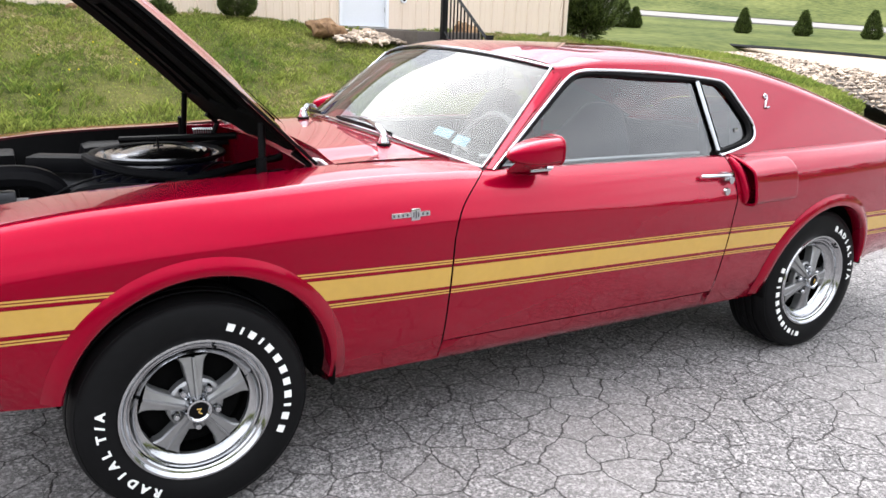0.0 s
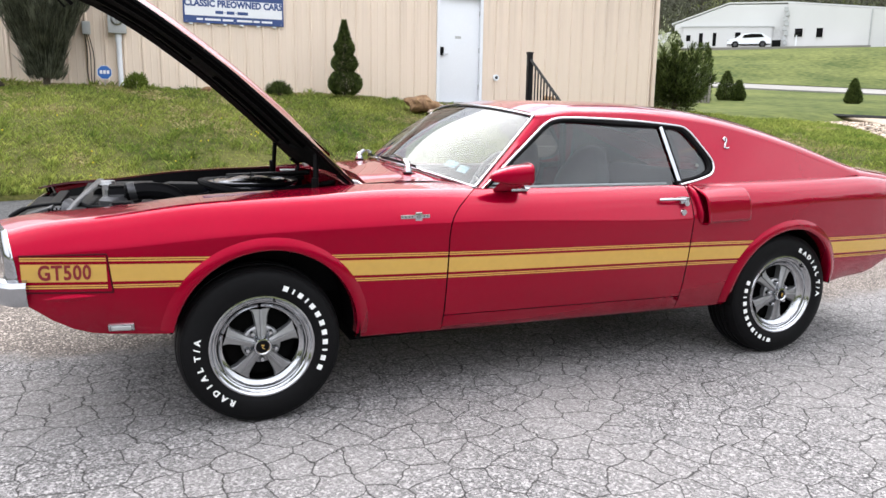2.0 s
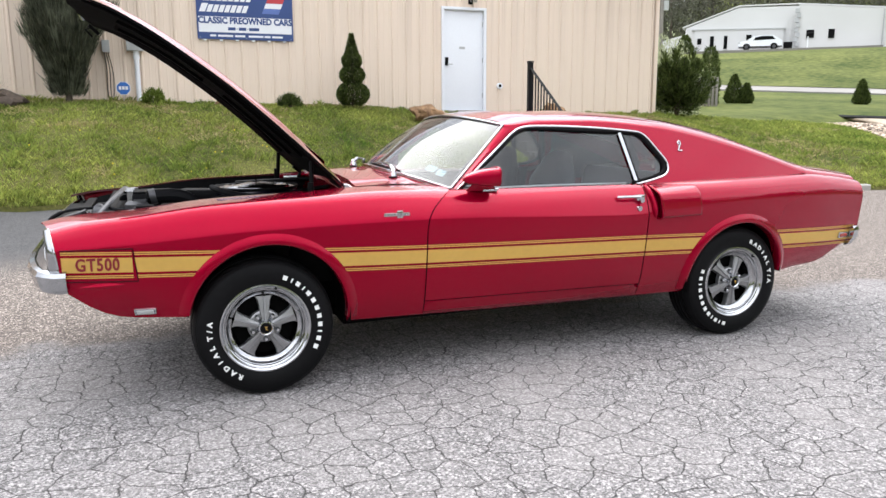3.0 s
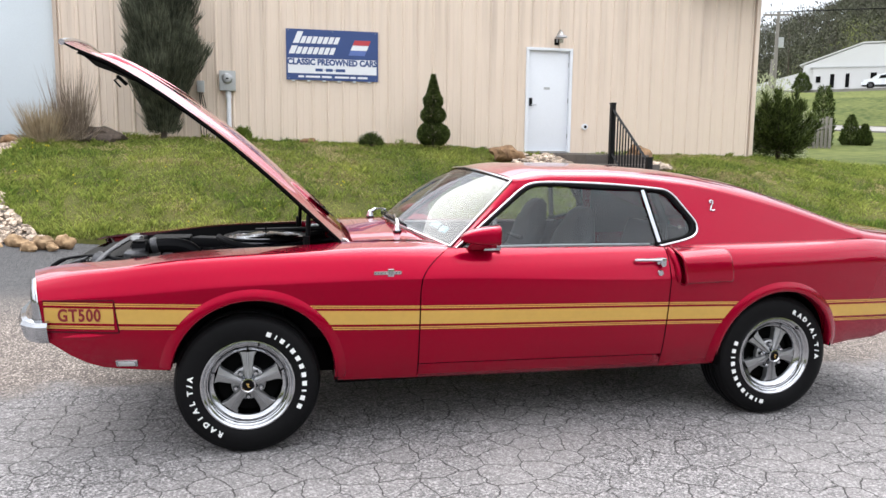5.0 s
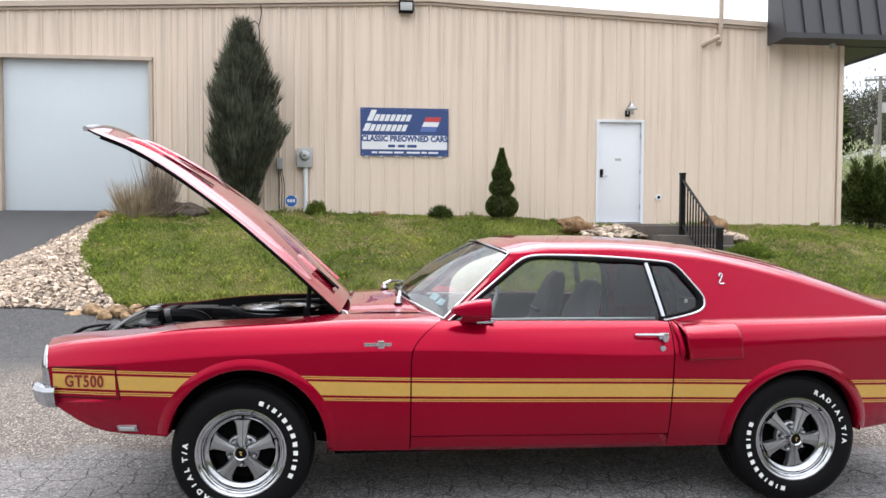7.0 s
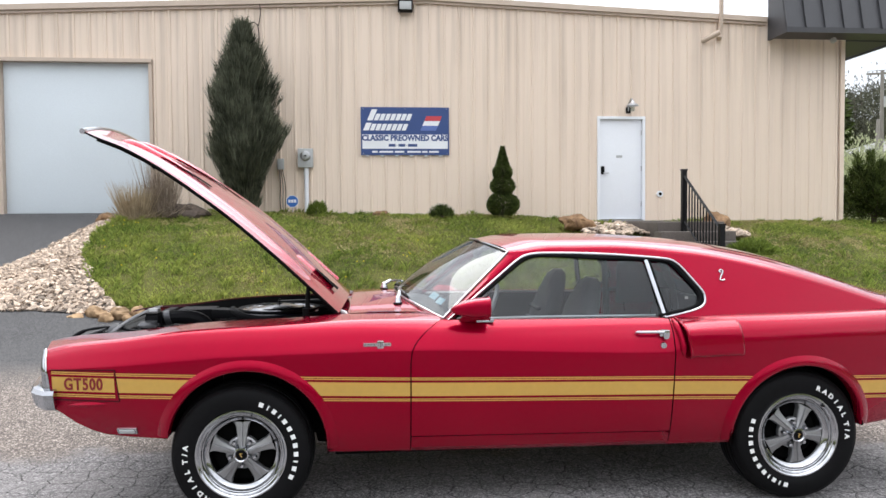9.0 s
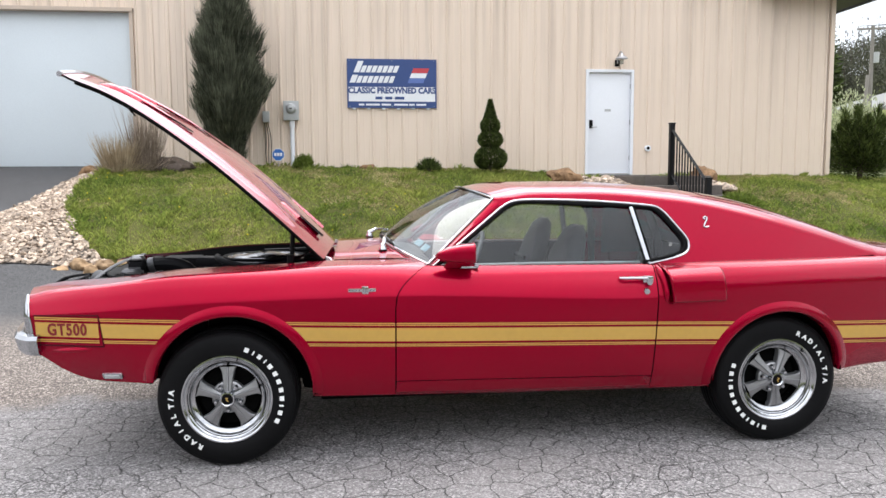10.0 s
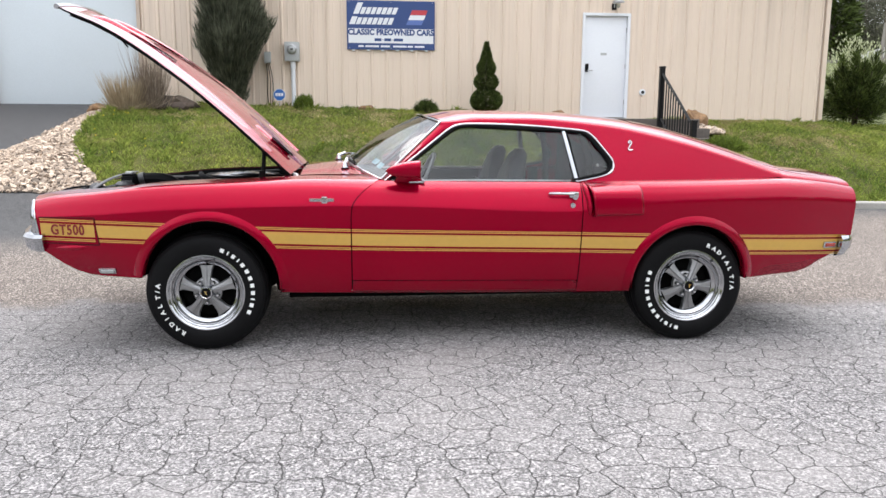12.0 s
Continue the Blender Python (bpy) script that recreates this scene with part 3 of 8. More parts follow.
def blades(count, place, height, width, lean):
    """Grass blades as slim bent leaves, two triangles each, from place(i) -> x, y, z, scale."""
    v = np.zeros((count, 4, 3))
    base = np.array([place(i) for i in range(count)])
    a = rng.uniform(0, 2 * math.pi, count)
    h = height * rng.uniform(0.5, 1.25, count) * base[:, 3]
    w = width * rng.uniform(0.6, 1.3, count)
    tip = lean * h * rng.uniform(0.2, 1.4, count)
    dx, dy = np.cos(a), np.sin(a)
    v[:, :, 0], v[:, :, 1], v[:, :, 2] = base[:, None, 0], base[:, None, 1], base[:, None, 2]
    v[:, 0, 0] -= dy * w / 2
    v[:, 0, 1] += dx * w / 2
    v[:, 1, 0] += dy * w / 2
    v[:, 1, 1] -= dx * w / 2
    v[:, 2, 0] += dx * tip * 0.35
    v[:, 2, 1] += dy * tip * 0.35
    v[:, 2, 2] += h * 0.65
    v[:, 3, 0] += dx * tip
    v[:, 3, 1] += dy * tip
    v[:, 3, 2] += h
    v[:, 2, 0] += dy * w * 0.4
    v[:, 2, 1] -= dx * w * 0.4
    i = np.arange(count) * 4
    f = np.stack([np.stack([i, i + 1, i + 2], 1), np.stack([i, i + 2, i + 3], 1)], 1).reshape(-1, 3)
    return v.reshape(-1, 3).tolist(), f.tolist()


def lawn_place(i):
    u, s = rng.uniform(0.0, 0.93), rng.uniform(0, 1)
    x, y, z = lawn_at(u, s)
    thick = 0.75 + 0.5 * noise.noise((x * 0.8, y * 0.8, 0))
    if noise.noise((x * 2.2, y * 2.2, 4)) > 0.45:
        thick *= 0.5
    thick *= 1 + 0.9 * noise.noise((x * 6.5, y * 6.5, 9)) + 0.5 * noise.noise((x * 15, y * 15, 2))
    return x, y, z - 0.005, max(0.28, thick + 0.5 * (s < 0.06))


grass = obj("grass", blades(250000, lawn_place, 0.055, 0.009, 0.9), M_GRASS, smooth=False, clean=False)


def dry_place(i):
    """Straw-coloured thatch in loose patches, mostly on the upper bank."""
    while True:
        u, s = rng.uniform(0.0, 0.9), rng.uniform(0.05, 1)
        x, y, z = lawn_at(u, s)
        if noise.noise((x * 0.55, y * 0.9, 7)) + 0.5 * noise.noise((x * 3, y * 3, 1)) + 0.35 * s > 0.30 + 0.3 * rng.uniform():
            return x, y, z - 0.003, 0.9


dry = obj("dry_grass", blades(42000, dry_place, 0.050, 0.010, 1.3), M_DRYGRASS, smooth=False, clean=False)
tagged(dry, "straw-coloured dry thatch in patches on the lawn bank", "grass", kind="stuff")


def tuft_place(i):
    """Longer grass in clumps, thickest along the toe of the bank."""
    k = int(rng.integers(0, 1500))
    q = TUFTS[k]
    u, s = min(0.93, max(0.0, q[0] + rng.normal(0, 0.0016))), min(0.99, max(0.004, q[1] + rng.normal(0, 0.010)))
    x, y, z = lawn_at(u, s)
    return x, y, z - 0.005, q[2]


TUFTS = [(rng.uniform(0.0, 0.93), rng.uniform(0, 1) ** 2.2, rng.uniform(0.6, 1.3)) for k in range(1500)]
tufts = obj("grass_tufts", blades(45000, tuft_place, 0.095, 0.010, 0.7), M_GRASS, smooth=False, clean=False)
tagged(tufts, "longer bright green grass tufts along the lawn toe", "grass", kind="stuff")
tagged(grass, "short uneven green and straw-tipped grass blades on the lawn bank", "grass", kind="stuff")


def dandelions():
    g = []
    for i in range(30):
        u, s = rng.uniform(0.02, 0.22), rng.uniform(0.03, 0.5)
        x, y, z = lawn_at(u, s)
        g.append(lathe([(0.0, 0.004), (0.010, 0.0), (0.011, -0.004), (0.0, -0.01)], 7, x, y, z + 0.07))
    tagged(obj("dandelion_flowers", join(*g), M_YELLOW, clean=False), "small yellow dandelion flowers scattered over the lawn", "flowers", kind="stuff")


dandelions()


def kerb():
    pts = [(6.0, 7.02, 0), (8.6, 6.88, 0), (11.2, 6.23, 0)]
    line = smooth_line(pts, 24)
    prof = [(-0.08, -0.1), (-0.075, 0.085), (-0.055, 0.105), (0.06, 0.105), (0.08, 0.09), (0.08, -0.1)]
    v, f = [], []
    for i, p in enumerate(line):
        d = line[min(i + 1, 24)] - line[max(i - 1, 0)]
        nx, ny = -d[1], d[0]
        k = math.hypot(nx, ny)
        for a, h in prof:
            v.append((p[0] + nx / k * a, p[1] + ny / k * a, p[2] + h))
    m = len(prof)
    f = [(i * m + j, (i + 1) * m + j, (i + 1) * m + j + 1, i * m + j + 1) for i in range(24) for j in range(m - 1)]
    f += [tuple(range(m)), tuple(24 * m + j for j in range(m - 1, -1, -1))]
    tagged(obj("kerb", (v, f), M_CONCRETE), "low pale concrete kerb along the foot of the lawn", "kerb", kind="structure")


kerb()


# ---- the metal building ----
def siding():
    x0, x1 = BUILD_X
    rib = [(0.0, 0.0), (0.085, 0.0), (0.09, -0.004), (0.105, -0.004), (0.11, 0.0), (0.195, 0.0), (0.2, -0.004), (0.215, -0.004), (0.22, 0.0),
           (0.245, 0.0), (0.262, -0.026), (0.288, -0.026), (0.305, 0.0)]
    per = 3
    k = int((x1 - x0) / 0.305) + 1
    wall = thing("wall_south", (0, 0, 0), "beige ribbed steel siding of a workshop building, stained under the eave", "wall", kind="structure")
    cuts = [GARAGE[0], GARAGE[1], DOOR[0], DOOR[1]]
    for p in range(0, k, per):
        pts = []
        for r in range(p, min(p + per, k)):
            pts += [(x0 + 0.305 * r + a, b) for a, b in rib[:-1]]
        pts.append((x0 + 0.305 * min(p + per, k), 0.0))
        pts = [q for q in pts if q[0] <= x1]
        lo, hi = pts[0][0], pts[-1][0]
        for c in cuts:
            if lo < c < hi:
                yb = [b for a, b in pts if a <= c][-1]
                pts.append((c, yb))
        pts = sorted(pts)
        v, f = [], []
        for (a, ya), (b, yb) in zip(pts, pts[1:]):
            if b - a < 1e-6:
                continue
            mid, lowa, lowb = (a + b) / 2, base_z(a) - 0.1, base_z(b) - 0.1
            for o in (GARAGE, DOOR):
                if o[0] < mid < o[1]:
                    lowa = lowb = o[3]
            n = len(v)
            v += [(a, WALL_Y + ya, lowa), (b, WALL_Y + yb, lowb), (b, WALL_Y + yb, eave_z(b)), (a, WALL_Y + ya, eave_z(a))]
            f.append((n, n + 1, n + 2, n + 3))
        obj("siding_panel", (v, f), M_WALL, wall, angle=25)
    # the frame wall behind the siding, with its openings
    yb0, yb1 = WALL_Y + 0.02, WALL_Y + 0.2
    cols = [x0, GARAGE[0], GARAGE[1], DOOR[0], DOOR[1], x1]
    for i in range(5):
        a, b = cols[i], cols[i + 1]
        low = {1: GARAGE[3], 3: DOOR[3]}.get(i)
        pl = [(a, low if low else 0.2), (b, low if low else 0.2), (b, eave_z(b) - 0.03)]
        if a < 1.8 < b:
            pl.append((1.8, eave_z(1.8) - 0.03))
        pl.append((a, eave_z(a) - 0.03))
        obj("backing", slab(pl, yb0, yb1), M_TRIM, wall, smooth=False)
    # corner trim
    obj("corner_trim", box(x1 + 0.01, WALL_Y + 0.03, 3.4, 0.10, 0.14, 4.3, 0.01), M_WALL, wall)


siding()


def shell():
    x0, x1 = BUILD_X
    tagged(obj("wall_east", box(x1 - 0.08, 21.1, 3.2, 0.12, 17.8, 5.0), M_WALL, smooth=False), "plain beige side wall of the building", "wall", kind="structure")
    tagged(obj("wall_west", box(x0 + 0.08, 21.1, 3.0, 0.12, 17.8, 5.0), M_WALL, smooth=False), "plain beige side wall of the building", "wall", kind="structure")
    tagged(obj("wall_north", box((x0 + x1) / 2, 30, 3.0, x1 - x0, 0.15, 5.0), M_WALL, smooth=False), "plain beige rear wall of the building", "wall", kind="structure")
    roof = slab([(x0 - 0.1, eave_z(x0) + 0.02), (1.8, eave_z(1.8) + 0.02), (x1 + 0.05, eave_z(x1) + 0.02), (x1 + 0.05, eave_z(x1) + 0.08), (1.8, eave_z(1.8) + 0.08), (x0 - 0.1, eave_z(x0) + 0.08)], WALL_Y - 0.02, 30.1)
    tagged(obj("roof", roof, M_TRIM, smooth=False), "low metal gable roof", "roof", kind="structure")
    fl = slab([(x0, 12.2), (x1, 12.2), (x1, 30), (x0, 30)], 1.2, 1.3, "z")
    tagged(obj("floor", fl, M_CONCRETE, smooth=False), "concrete floor slab", "floor", kind="structure")

    def rake(name, dz, h, out, xa, xb):
        pts = [(xa, eave_z(xa) + dz)] + ([(1.8, eave_z(1.8) + dz)] if xa < 1.8 < xb else []) + [(xb, eave_z(xb) + dz)]
        pl = pts + [(a, b - h) for a, b in reversed(pts)]
        return obj(name, slab(pl, WALL_Y - out, WALL_Y + 0.0), M_TRIM, smooth=False)
    tagged(rake("trim", 0.05, 0.10, 0.10, x0, 9.05), "beige folded metal rake trim at the roof edge", "trim", kind="structure")
    tagged(rake("trim", -0.055, 0.05, 0.055, x0, 9.05), "beige folded metal rake trim under the roof edge", "trim", kind="structure")


shell()


def mansard():
    """The dark standing-seam canopy that wraps the right-hand corner."""
    xa, xb, yf, zb, zt = 9.1, 12.1, 11.22, 5.22, 6.75
    t = thing("mansard_canopy", (xa, WALL_Y, zb), "dark charcoal standing-seam metal canopy wrapping the corner under the roof", "canopy", kind="structure")
    t.location = (0, 0, 0)
    lean = 0.32
    obj("fascia", join(slab([(xa, zb), (xb, zb), (xb, zb + 0.11), (xa, zb + 0.11)], yf, yf + 0.05),
                       slab([(yf + 0.05, zb), (WALL_Y - 0.03, zb), (WALL_Y - 0.03, zb + 0.11), (yf + 0.05, zb + 0.11)], xa, xa + 0.05, "x"),
                       slab([(yf + 0.05, zb), (26, zb), (26, zb + 0.11), (yf + 0.05, zb + 0.11)], xb - 0.05, xb, "x")), M_CHARCOAL, t, smooth=False)
    obj("soffit", join(box((xa + xb) / 2, (yf + WALL_Y) / 2, zb + 0.05, xb - xa - 0.12, WALL_Y - yf - 0.1, 0.03), box(11.45, 19, zb + 0.05, 1.15, 13.9, 0.03)), M_CHARCOAL, t, smooth=False)
    v = [(xa, yf + 0.04, zb + 0.11), (xb - 0.04, yf + 0.04, zb + 0.11), (xb - 0.04 - lean, yf + 0.04 + lean, zt), (xa + 0.0, yf + 0.04 + lean, zt),
         (xb - 0.04, 26, zb + 0.11), (xb - 0.04 - lean, 26, zt), (xa, WALL_Y - 0.03, zb + 0.11), (xa, WALL_Y - 0.03, zt)]
    obj("slope", (v, [(0, 1, 2, 3), (1, 4, 5, 2), (0, 3, 7, 6)]), M_CHARCOAL, t, smooth=False)
    n = 8
    for i in range(n):
        x = xa + 0.02 + i * (xb - xa - 0.1) / (n - 1)
        obj("seam", box(x, 0, 0, 0.025, 0.05, 1.50), M_CHARCOAL, t, smooth=False).matrix_basis = pose(0, yf + 0.015 + lean / 2, (zb + zt) / 2 + 0.06, -math.degrees(math.atan2(lean, zt - zb - 0.11)), 0, 0)
    obj("soffit_lamp", lathe([(0.0, 0.0), (0.05, 0.0), (0.06, 0.03), (0.06, 0.07), (0.0, 0.07)], 16, 10.35, 11.55, 5.16), M_GREY_BOX, t)


mansard()


def garage_door():
    a, b, lo, hi = GARAGE
    t = thing("garage_door", (0, 0, 0), "closed plain white sectional garage door in a beige frame", "door", kind="structure")
    n = 1
    for i in range(n):
        z0 = lo + (hi - lo) * i / n
        h = (hi - lo) / n
        obj("panel", box((a + b) / 2, WALL_Y + 0.105, z0 + h / 2, b - a - 0.02, 0.05, h - 0.0008, 0.001), M_GARAGE, t)
    obj("bottom_seal", box((a + b) / 2, WALL_Y + 0.1, lo - 0.03, b - a - 0.02, 0.06, 0.05), M_BLACK, t, smooth=False)
    obj("frame", join(box(a - 0.03, WALL_Y + 0.03, (lo + hi) / 2, 0.07, 0.16, hi - lo + 0.12), box(b + 0.03, WALL_Y + 0.03, (lo + hi) / 2, 0.07, 0.16, hi - lo + 0.12),
                      box((a + b) / 2, WALL_Y + 0.02, hi + 0.03, b - a + 0.13, 0.2, 0.07)), M_TRIM, t, smooth=False)


garage_door()


def entry_door():
    a, b, lo, hi = DOOR
    t = thing("door_1", (0, 0, 0), "closed plain white steel entrance door in a white frame", "door", kind="structure")
    w = 0.055
    obj("door_frame", join(box(a + w / 2, WALL_Y + 0.04, (lo + hi) / 2, w, 0.17, hi - lo), box(b - w / 2, WALL_Y + 0.04, (lo + hi) / 2, w, 0.17, hi - lo),
                           box((a + b) / 2, WALL_Y + 0.04, hi - w / 2, b - a - 2 * w, 0.168, w)), M_WHITE, t, smooth=False)
    obj("door_leaf", box((a + b) / 2, WALL_Y + 0.05, (lo + hi) / 2 + 0.0, b - a - 2 * w - 0.008, 0.045, hi - lo - 2 * w + 0.04, 0.003), M_WHITE, t)
    obj("threshold", box((a + b) / 2, WALL_Y + 0.02, lo + 0.012, b - a - 2 * w, 0.2, 0.03), M_ALLOY, t, smooth=False)
    obj("lock_plate", box(a + w + 0.075, WALL_Y + 0.018, 2.46, 0.07, 0.035, 0.17, 0.01), M_BLACK, t)
    obj("lever", tube([(a + w + 0.075, WALL_Y - 0.03, 2.40), (a + w + 0.19, WALL_Y - 0.035, 2.40)], 0.012, 8), M_ALLOY, t)
    obj("notice", box(5.86, WALL_Y + 0.025, 2.75, 0.13, 0.006, 0.05), M_GREY_BOX, t, smooth=False)
    for z in (1.75, 2.5, 3.25):
        obj("hinge", tube([(b - w - 0.004, WALL_Y + 0.02, z - 0.05), (b - w - 0.004, WALL_Y + 0.02, z + 0.05)], 0.01, 8), M_ALLOY, t)


entry_door()
# ---- the car: front towards -x, driver's side towards -y ----
YC = 0.857                      # centre line
HINGE = (0.445, 0.953)          # hood hinge, x and z
car = thing("car", (0, 0, 0), "red sixties fastback coupe with gold side stripes, hood raised", "car")

w_max = curve((-0.87, 0.862), (-0.5, 0.888), (0.0, 0.893), (0.8, 0.893), (2.05, 0.897), (2.7, 0.905), (3.3, 0.885), (3.74, 0.835))
z_crease = curve((-0.87, 0.748), (-0.5, 0.765), (0.0, 0.795), (0.8, 0.806), (2.08, 0.768), (2.3, 0.778), (2.7, 0.80), (3.1, 0.808), (3.4, 0.805), (3.74, 0.79))
w_should = curve((-1.05, 0.80), (-0.5, 0.80), (0.0, 0.79), (0.6, 0.797), (0.95, 0.80), (2.08, 0.799), (2.75, 0.795), (3.28, 0.785), (3.74, 0.755))
z_should = curve((-1.06, 0.775), (-0.85, 0.835), (-0.7, 0.872), (-0.5, 0.905), (-0.2, 0.937), (0.1, 0.948), (0.5, 0.95), (0.92, 0.938), (2.08, 0.927),
                 (2.35, 0.936), (2.75, 0.942), (3.28, 0.948), (3.55, 0.925), (3.74, 0.895))
z_sill = curve((-0.87, 0.60), (-0.8, 0.548), (-0.69, 0.462), (-0.58, 0.422), (-0.34, 0.410), (0.3, 0.314), (2.4, 0.289), (3.05, 0.36), (3.44, 0.388), (3.57, 0.47), (3.74, 0.56))
roof_edge = curve((1.2, 1.238), (1.335, 1.255), (1.46, 1.266), (1.8, 1.266), (2.25, 1.226), (2.75, 1.113), (3.28, 0.948))
roof_top = curve((1.15, 1.285), (1.25, 1.309), (1.45, 1.337), (1.8, 1.338), (2.2, 1.318), (2.6, 1.262), (3.0, 1.153), (3.28, 1.058), (3.42, 1.018), (3.6, 0.992), (3.74, 0.975))
stripe_z = curve((-0.87, 0.690), (0.8, 0.619), (2.1, 0.592), (3.1, 0.568), (3.74, 0.556))
ARCHES = ((0.03, 0.362, 0.367), (2.742, 0.352, 0.336))  # x, z, radius of each wheel opening
GAP = 0.0030


def w_side(x, z):
    """Half width of the flank at a height."""
    wm, zc, ws, zs = w_max(x), z_crease(x), w_should(x), z_should(x)
    if z <= zc:
        f = (zc - z) / (zc - 0.30)
        tuck = 0.045 * step(-0.30, -0.62, x) * max(0.0, (0.60 - z) / 0.18) ** 1.6 + 0.040 * step(3.08, 3.32, x) * max(0.0, (0.53 - z) / 0.16) ** 1.6
        return wm - 0.052 * f - 0.033 * f ** 2.6 - tuck - 0.014 * max(0.0, (0.44 - z) / 0.13) ** 2
    g = min(1.0, (z - zc) / (zs - zc))
    soft = step(1.95, 2.35, x)
    round_off = 1 - (1 - g ** 2.2) ** 0.5
    return wm - (wm - ws) * ((0.62 * g + 0.38 * g ** 4) * (1 - soft) + round_off * soft)


def w_upper(z):
    """Half width of the glasshouse at a height."""
    return 0.7965 - 0.38 * (z - 0.93)


def bottom(x):
    z = z_sill(x)
    for cx, cz, r in ARCHES:
        d = abs(x - cx)
        if d < r:
            z = max(z, cz + math.sqrt(r * r - d * d))
    return z


def columns(a, b, extra=0.06):
    xs = set()
    n = max(2, int((b - a) / extra))
    for i in range(n + 1):
        xs.add(round(a + (b - a) * i / n, 4))
    for cx, cz, r in ARCHES:
        for k in range(25):
            x = cx + r * math.cos(math.pi * k / 24)
            if a < x < b:
                xs.add(round(x, 4))
    out = []
    for x in sorted(xs):
        if not out or x - out[-1] > 0.004 or x == b:
            out.append(x)
    return out


def flip(geo, side):
    """To the world from (x, w, z): side +1 is the driver's side."""
    return [(x, YC - side * w, z) for x, w, z in geo[0]], geo[1]


def flank(xs, low, high, bend=None, rows=(9, 12)):
    """A strip of the flank from low(x) to high(x), with rows at the crease."""
    v, k = [], rows[0] + rows[1] + 1
    for x in xs:
        lo, hi, zc = low(x), high(x), z_crease(x)
        zc = min(max(zc, lo + 0.03), hi - 0.03)
        soft = 0.004 + 0.01 * step(1.95, 2.4, x)
        zz = [lo + (zc - soft - lo) * j / (rows[0] - 1) for j in range(rows[0])] + [zc + soft + (hi - zc - soft) * math.sin(math.pi / 2 * j / rows[1]) for j in range(rows[1] + 1)]
        for z in zz:
            xx = bend(x, z) if bend else x
            v.append((xx, w_side(xx, z), z))
    f = [(i * k + j, (i + 1) * k + j, (i + 1) * k + j + 1, i * k + j + 1) for i in range(len(xs) - 1) for j in range(k - 1)]
    return v, f


def door_line(z):
    """The door's front shut line."""
    return 0.797 + 0.15 * max(0.0, (z - 0.765) / 0.175) ** 2


def ws_base(w):
    q = (abs(w) / 0.775) ** 2
    return (0.755 + 0.212 * q, 1.018 - 0.080 * q)


def ws_head(w):
    q = (abs(w) / 0.668) ** 2
    return (1.215 + 0.092 * q, 1.303 - 0.050 * q)


def fender_inner(x):
    """Inner edge of the fender's top."""
    if x <= 0.892:
        return 0.625
    return min(0.78, 0.775 * math.sqrt((x - 0.755) / 0.212))


def fender_top(x):
    """Height of the fender's inner top edge behind the hood."""
    return z_should(x) - 0.022 * crown(x) + 0.018 - 0.008 * crown(x)


def nose_shift(x, w):
    return -0.065 * max(0.0, min(1.0, (0.862 - w) / 0.24)) * (1 - step(-0.87, -0.45, x))


def crown(x):
    """How far the top of the front fender is rounded over."""
    return step(-0.85, -0.5, x) * (1 - step(0.05, 0.85, x))


def fender(side):
    xs = columns(-0.862, 0.797 - GAP)

    def bend(x, z):
        x2 = x + (door_line(z) - 0.797) * step(0.45, 0.797, x)
        return x2
    v, lip, k = [], [], 9 + 7 + 8 + 1
    for x in xs:
        lo, hi, zc = bottom(x), z_should(bend(x, 0.94)) - 0.022 * crown(x), z_crease(x)
        zz = [lo + (zc - 0.004 - lo) * j / 8 for j in range(9)] + [zc + 0.004 + (hi - zc - 0.004) * j / 7 for j in range(8)]
        for z in zz:
            xx = bend(x, z)
            w = w_side(xx, z)
            v.append((xx + nose_shift(x, w), w, z))
        xe = bend(x, 0.94)
        win, w0 = fender_inner(xe), w_side(xe, hi)
        for j in range(1, 9):
            t = j / 8
            w = w0 + (win - w0) * t
            z = hi + (0.018 - 0.008 * crown(x)) * math.sin(t * math.pi / 2) * min(1, (w0 - win) / 0.1)
            v.append((xe + nose_shift(x, w), w, z))
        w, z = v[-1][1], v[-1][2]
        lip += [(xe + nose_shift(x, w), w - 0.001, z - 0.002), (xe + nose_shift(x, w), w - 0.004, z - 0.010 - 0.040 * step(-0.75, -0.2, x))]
    f = [(i * k + j, (i + 1) * k + j, (i + 1) * k + j + 1, i * k + j + 1) for i in range(len(xs) - 1) for j in range(k - 1)]
    f = [q for q in f if max(abs(v[a][0] - v[q[0]][0]) for a in q) < 0.4]
    fd = obj("front_fender", flip((v, f), side), M_PAINT, car, angle=60)
    # flange coloured maroon to carry the hood's shade on the red
    obj("fender_flange", flip((lip, [(2 * i, 2 * i + 2, 2 * i + 3, 2 * i + 1) for i in range(len(xs) - 1)]), side), M_HOOD_SHADE_RED, fd)
    return fd


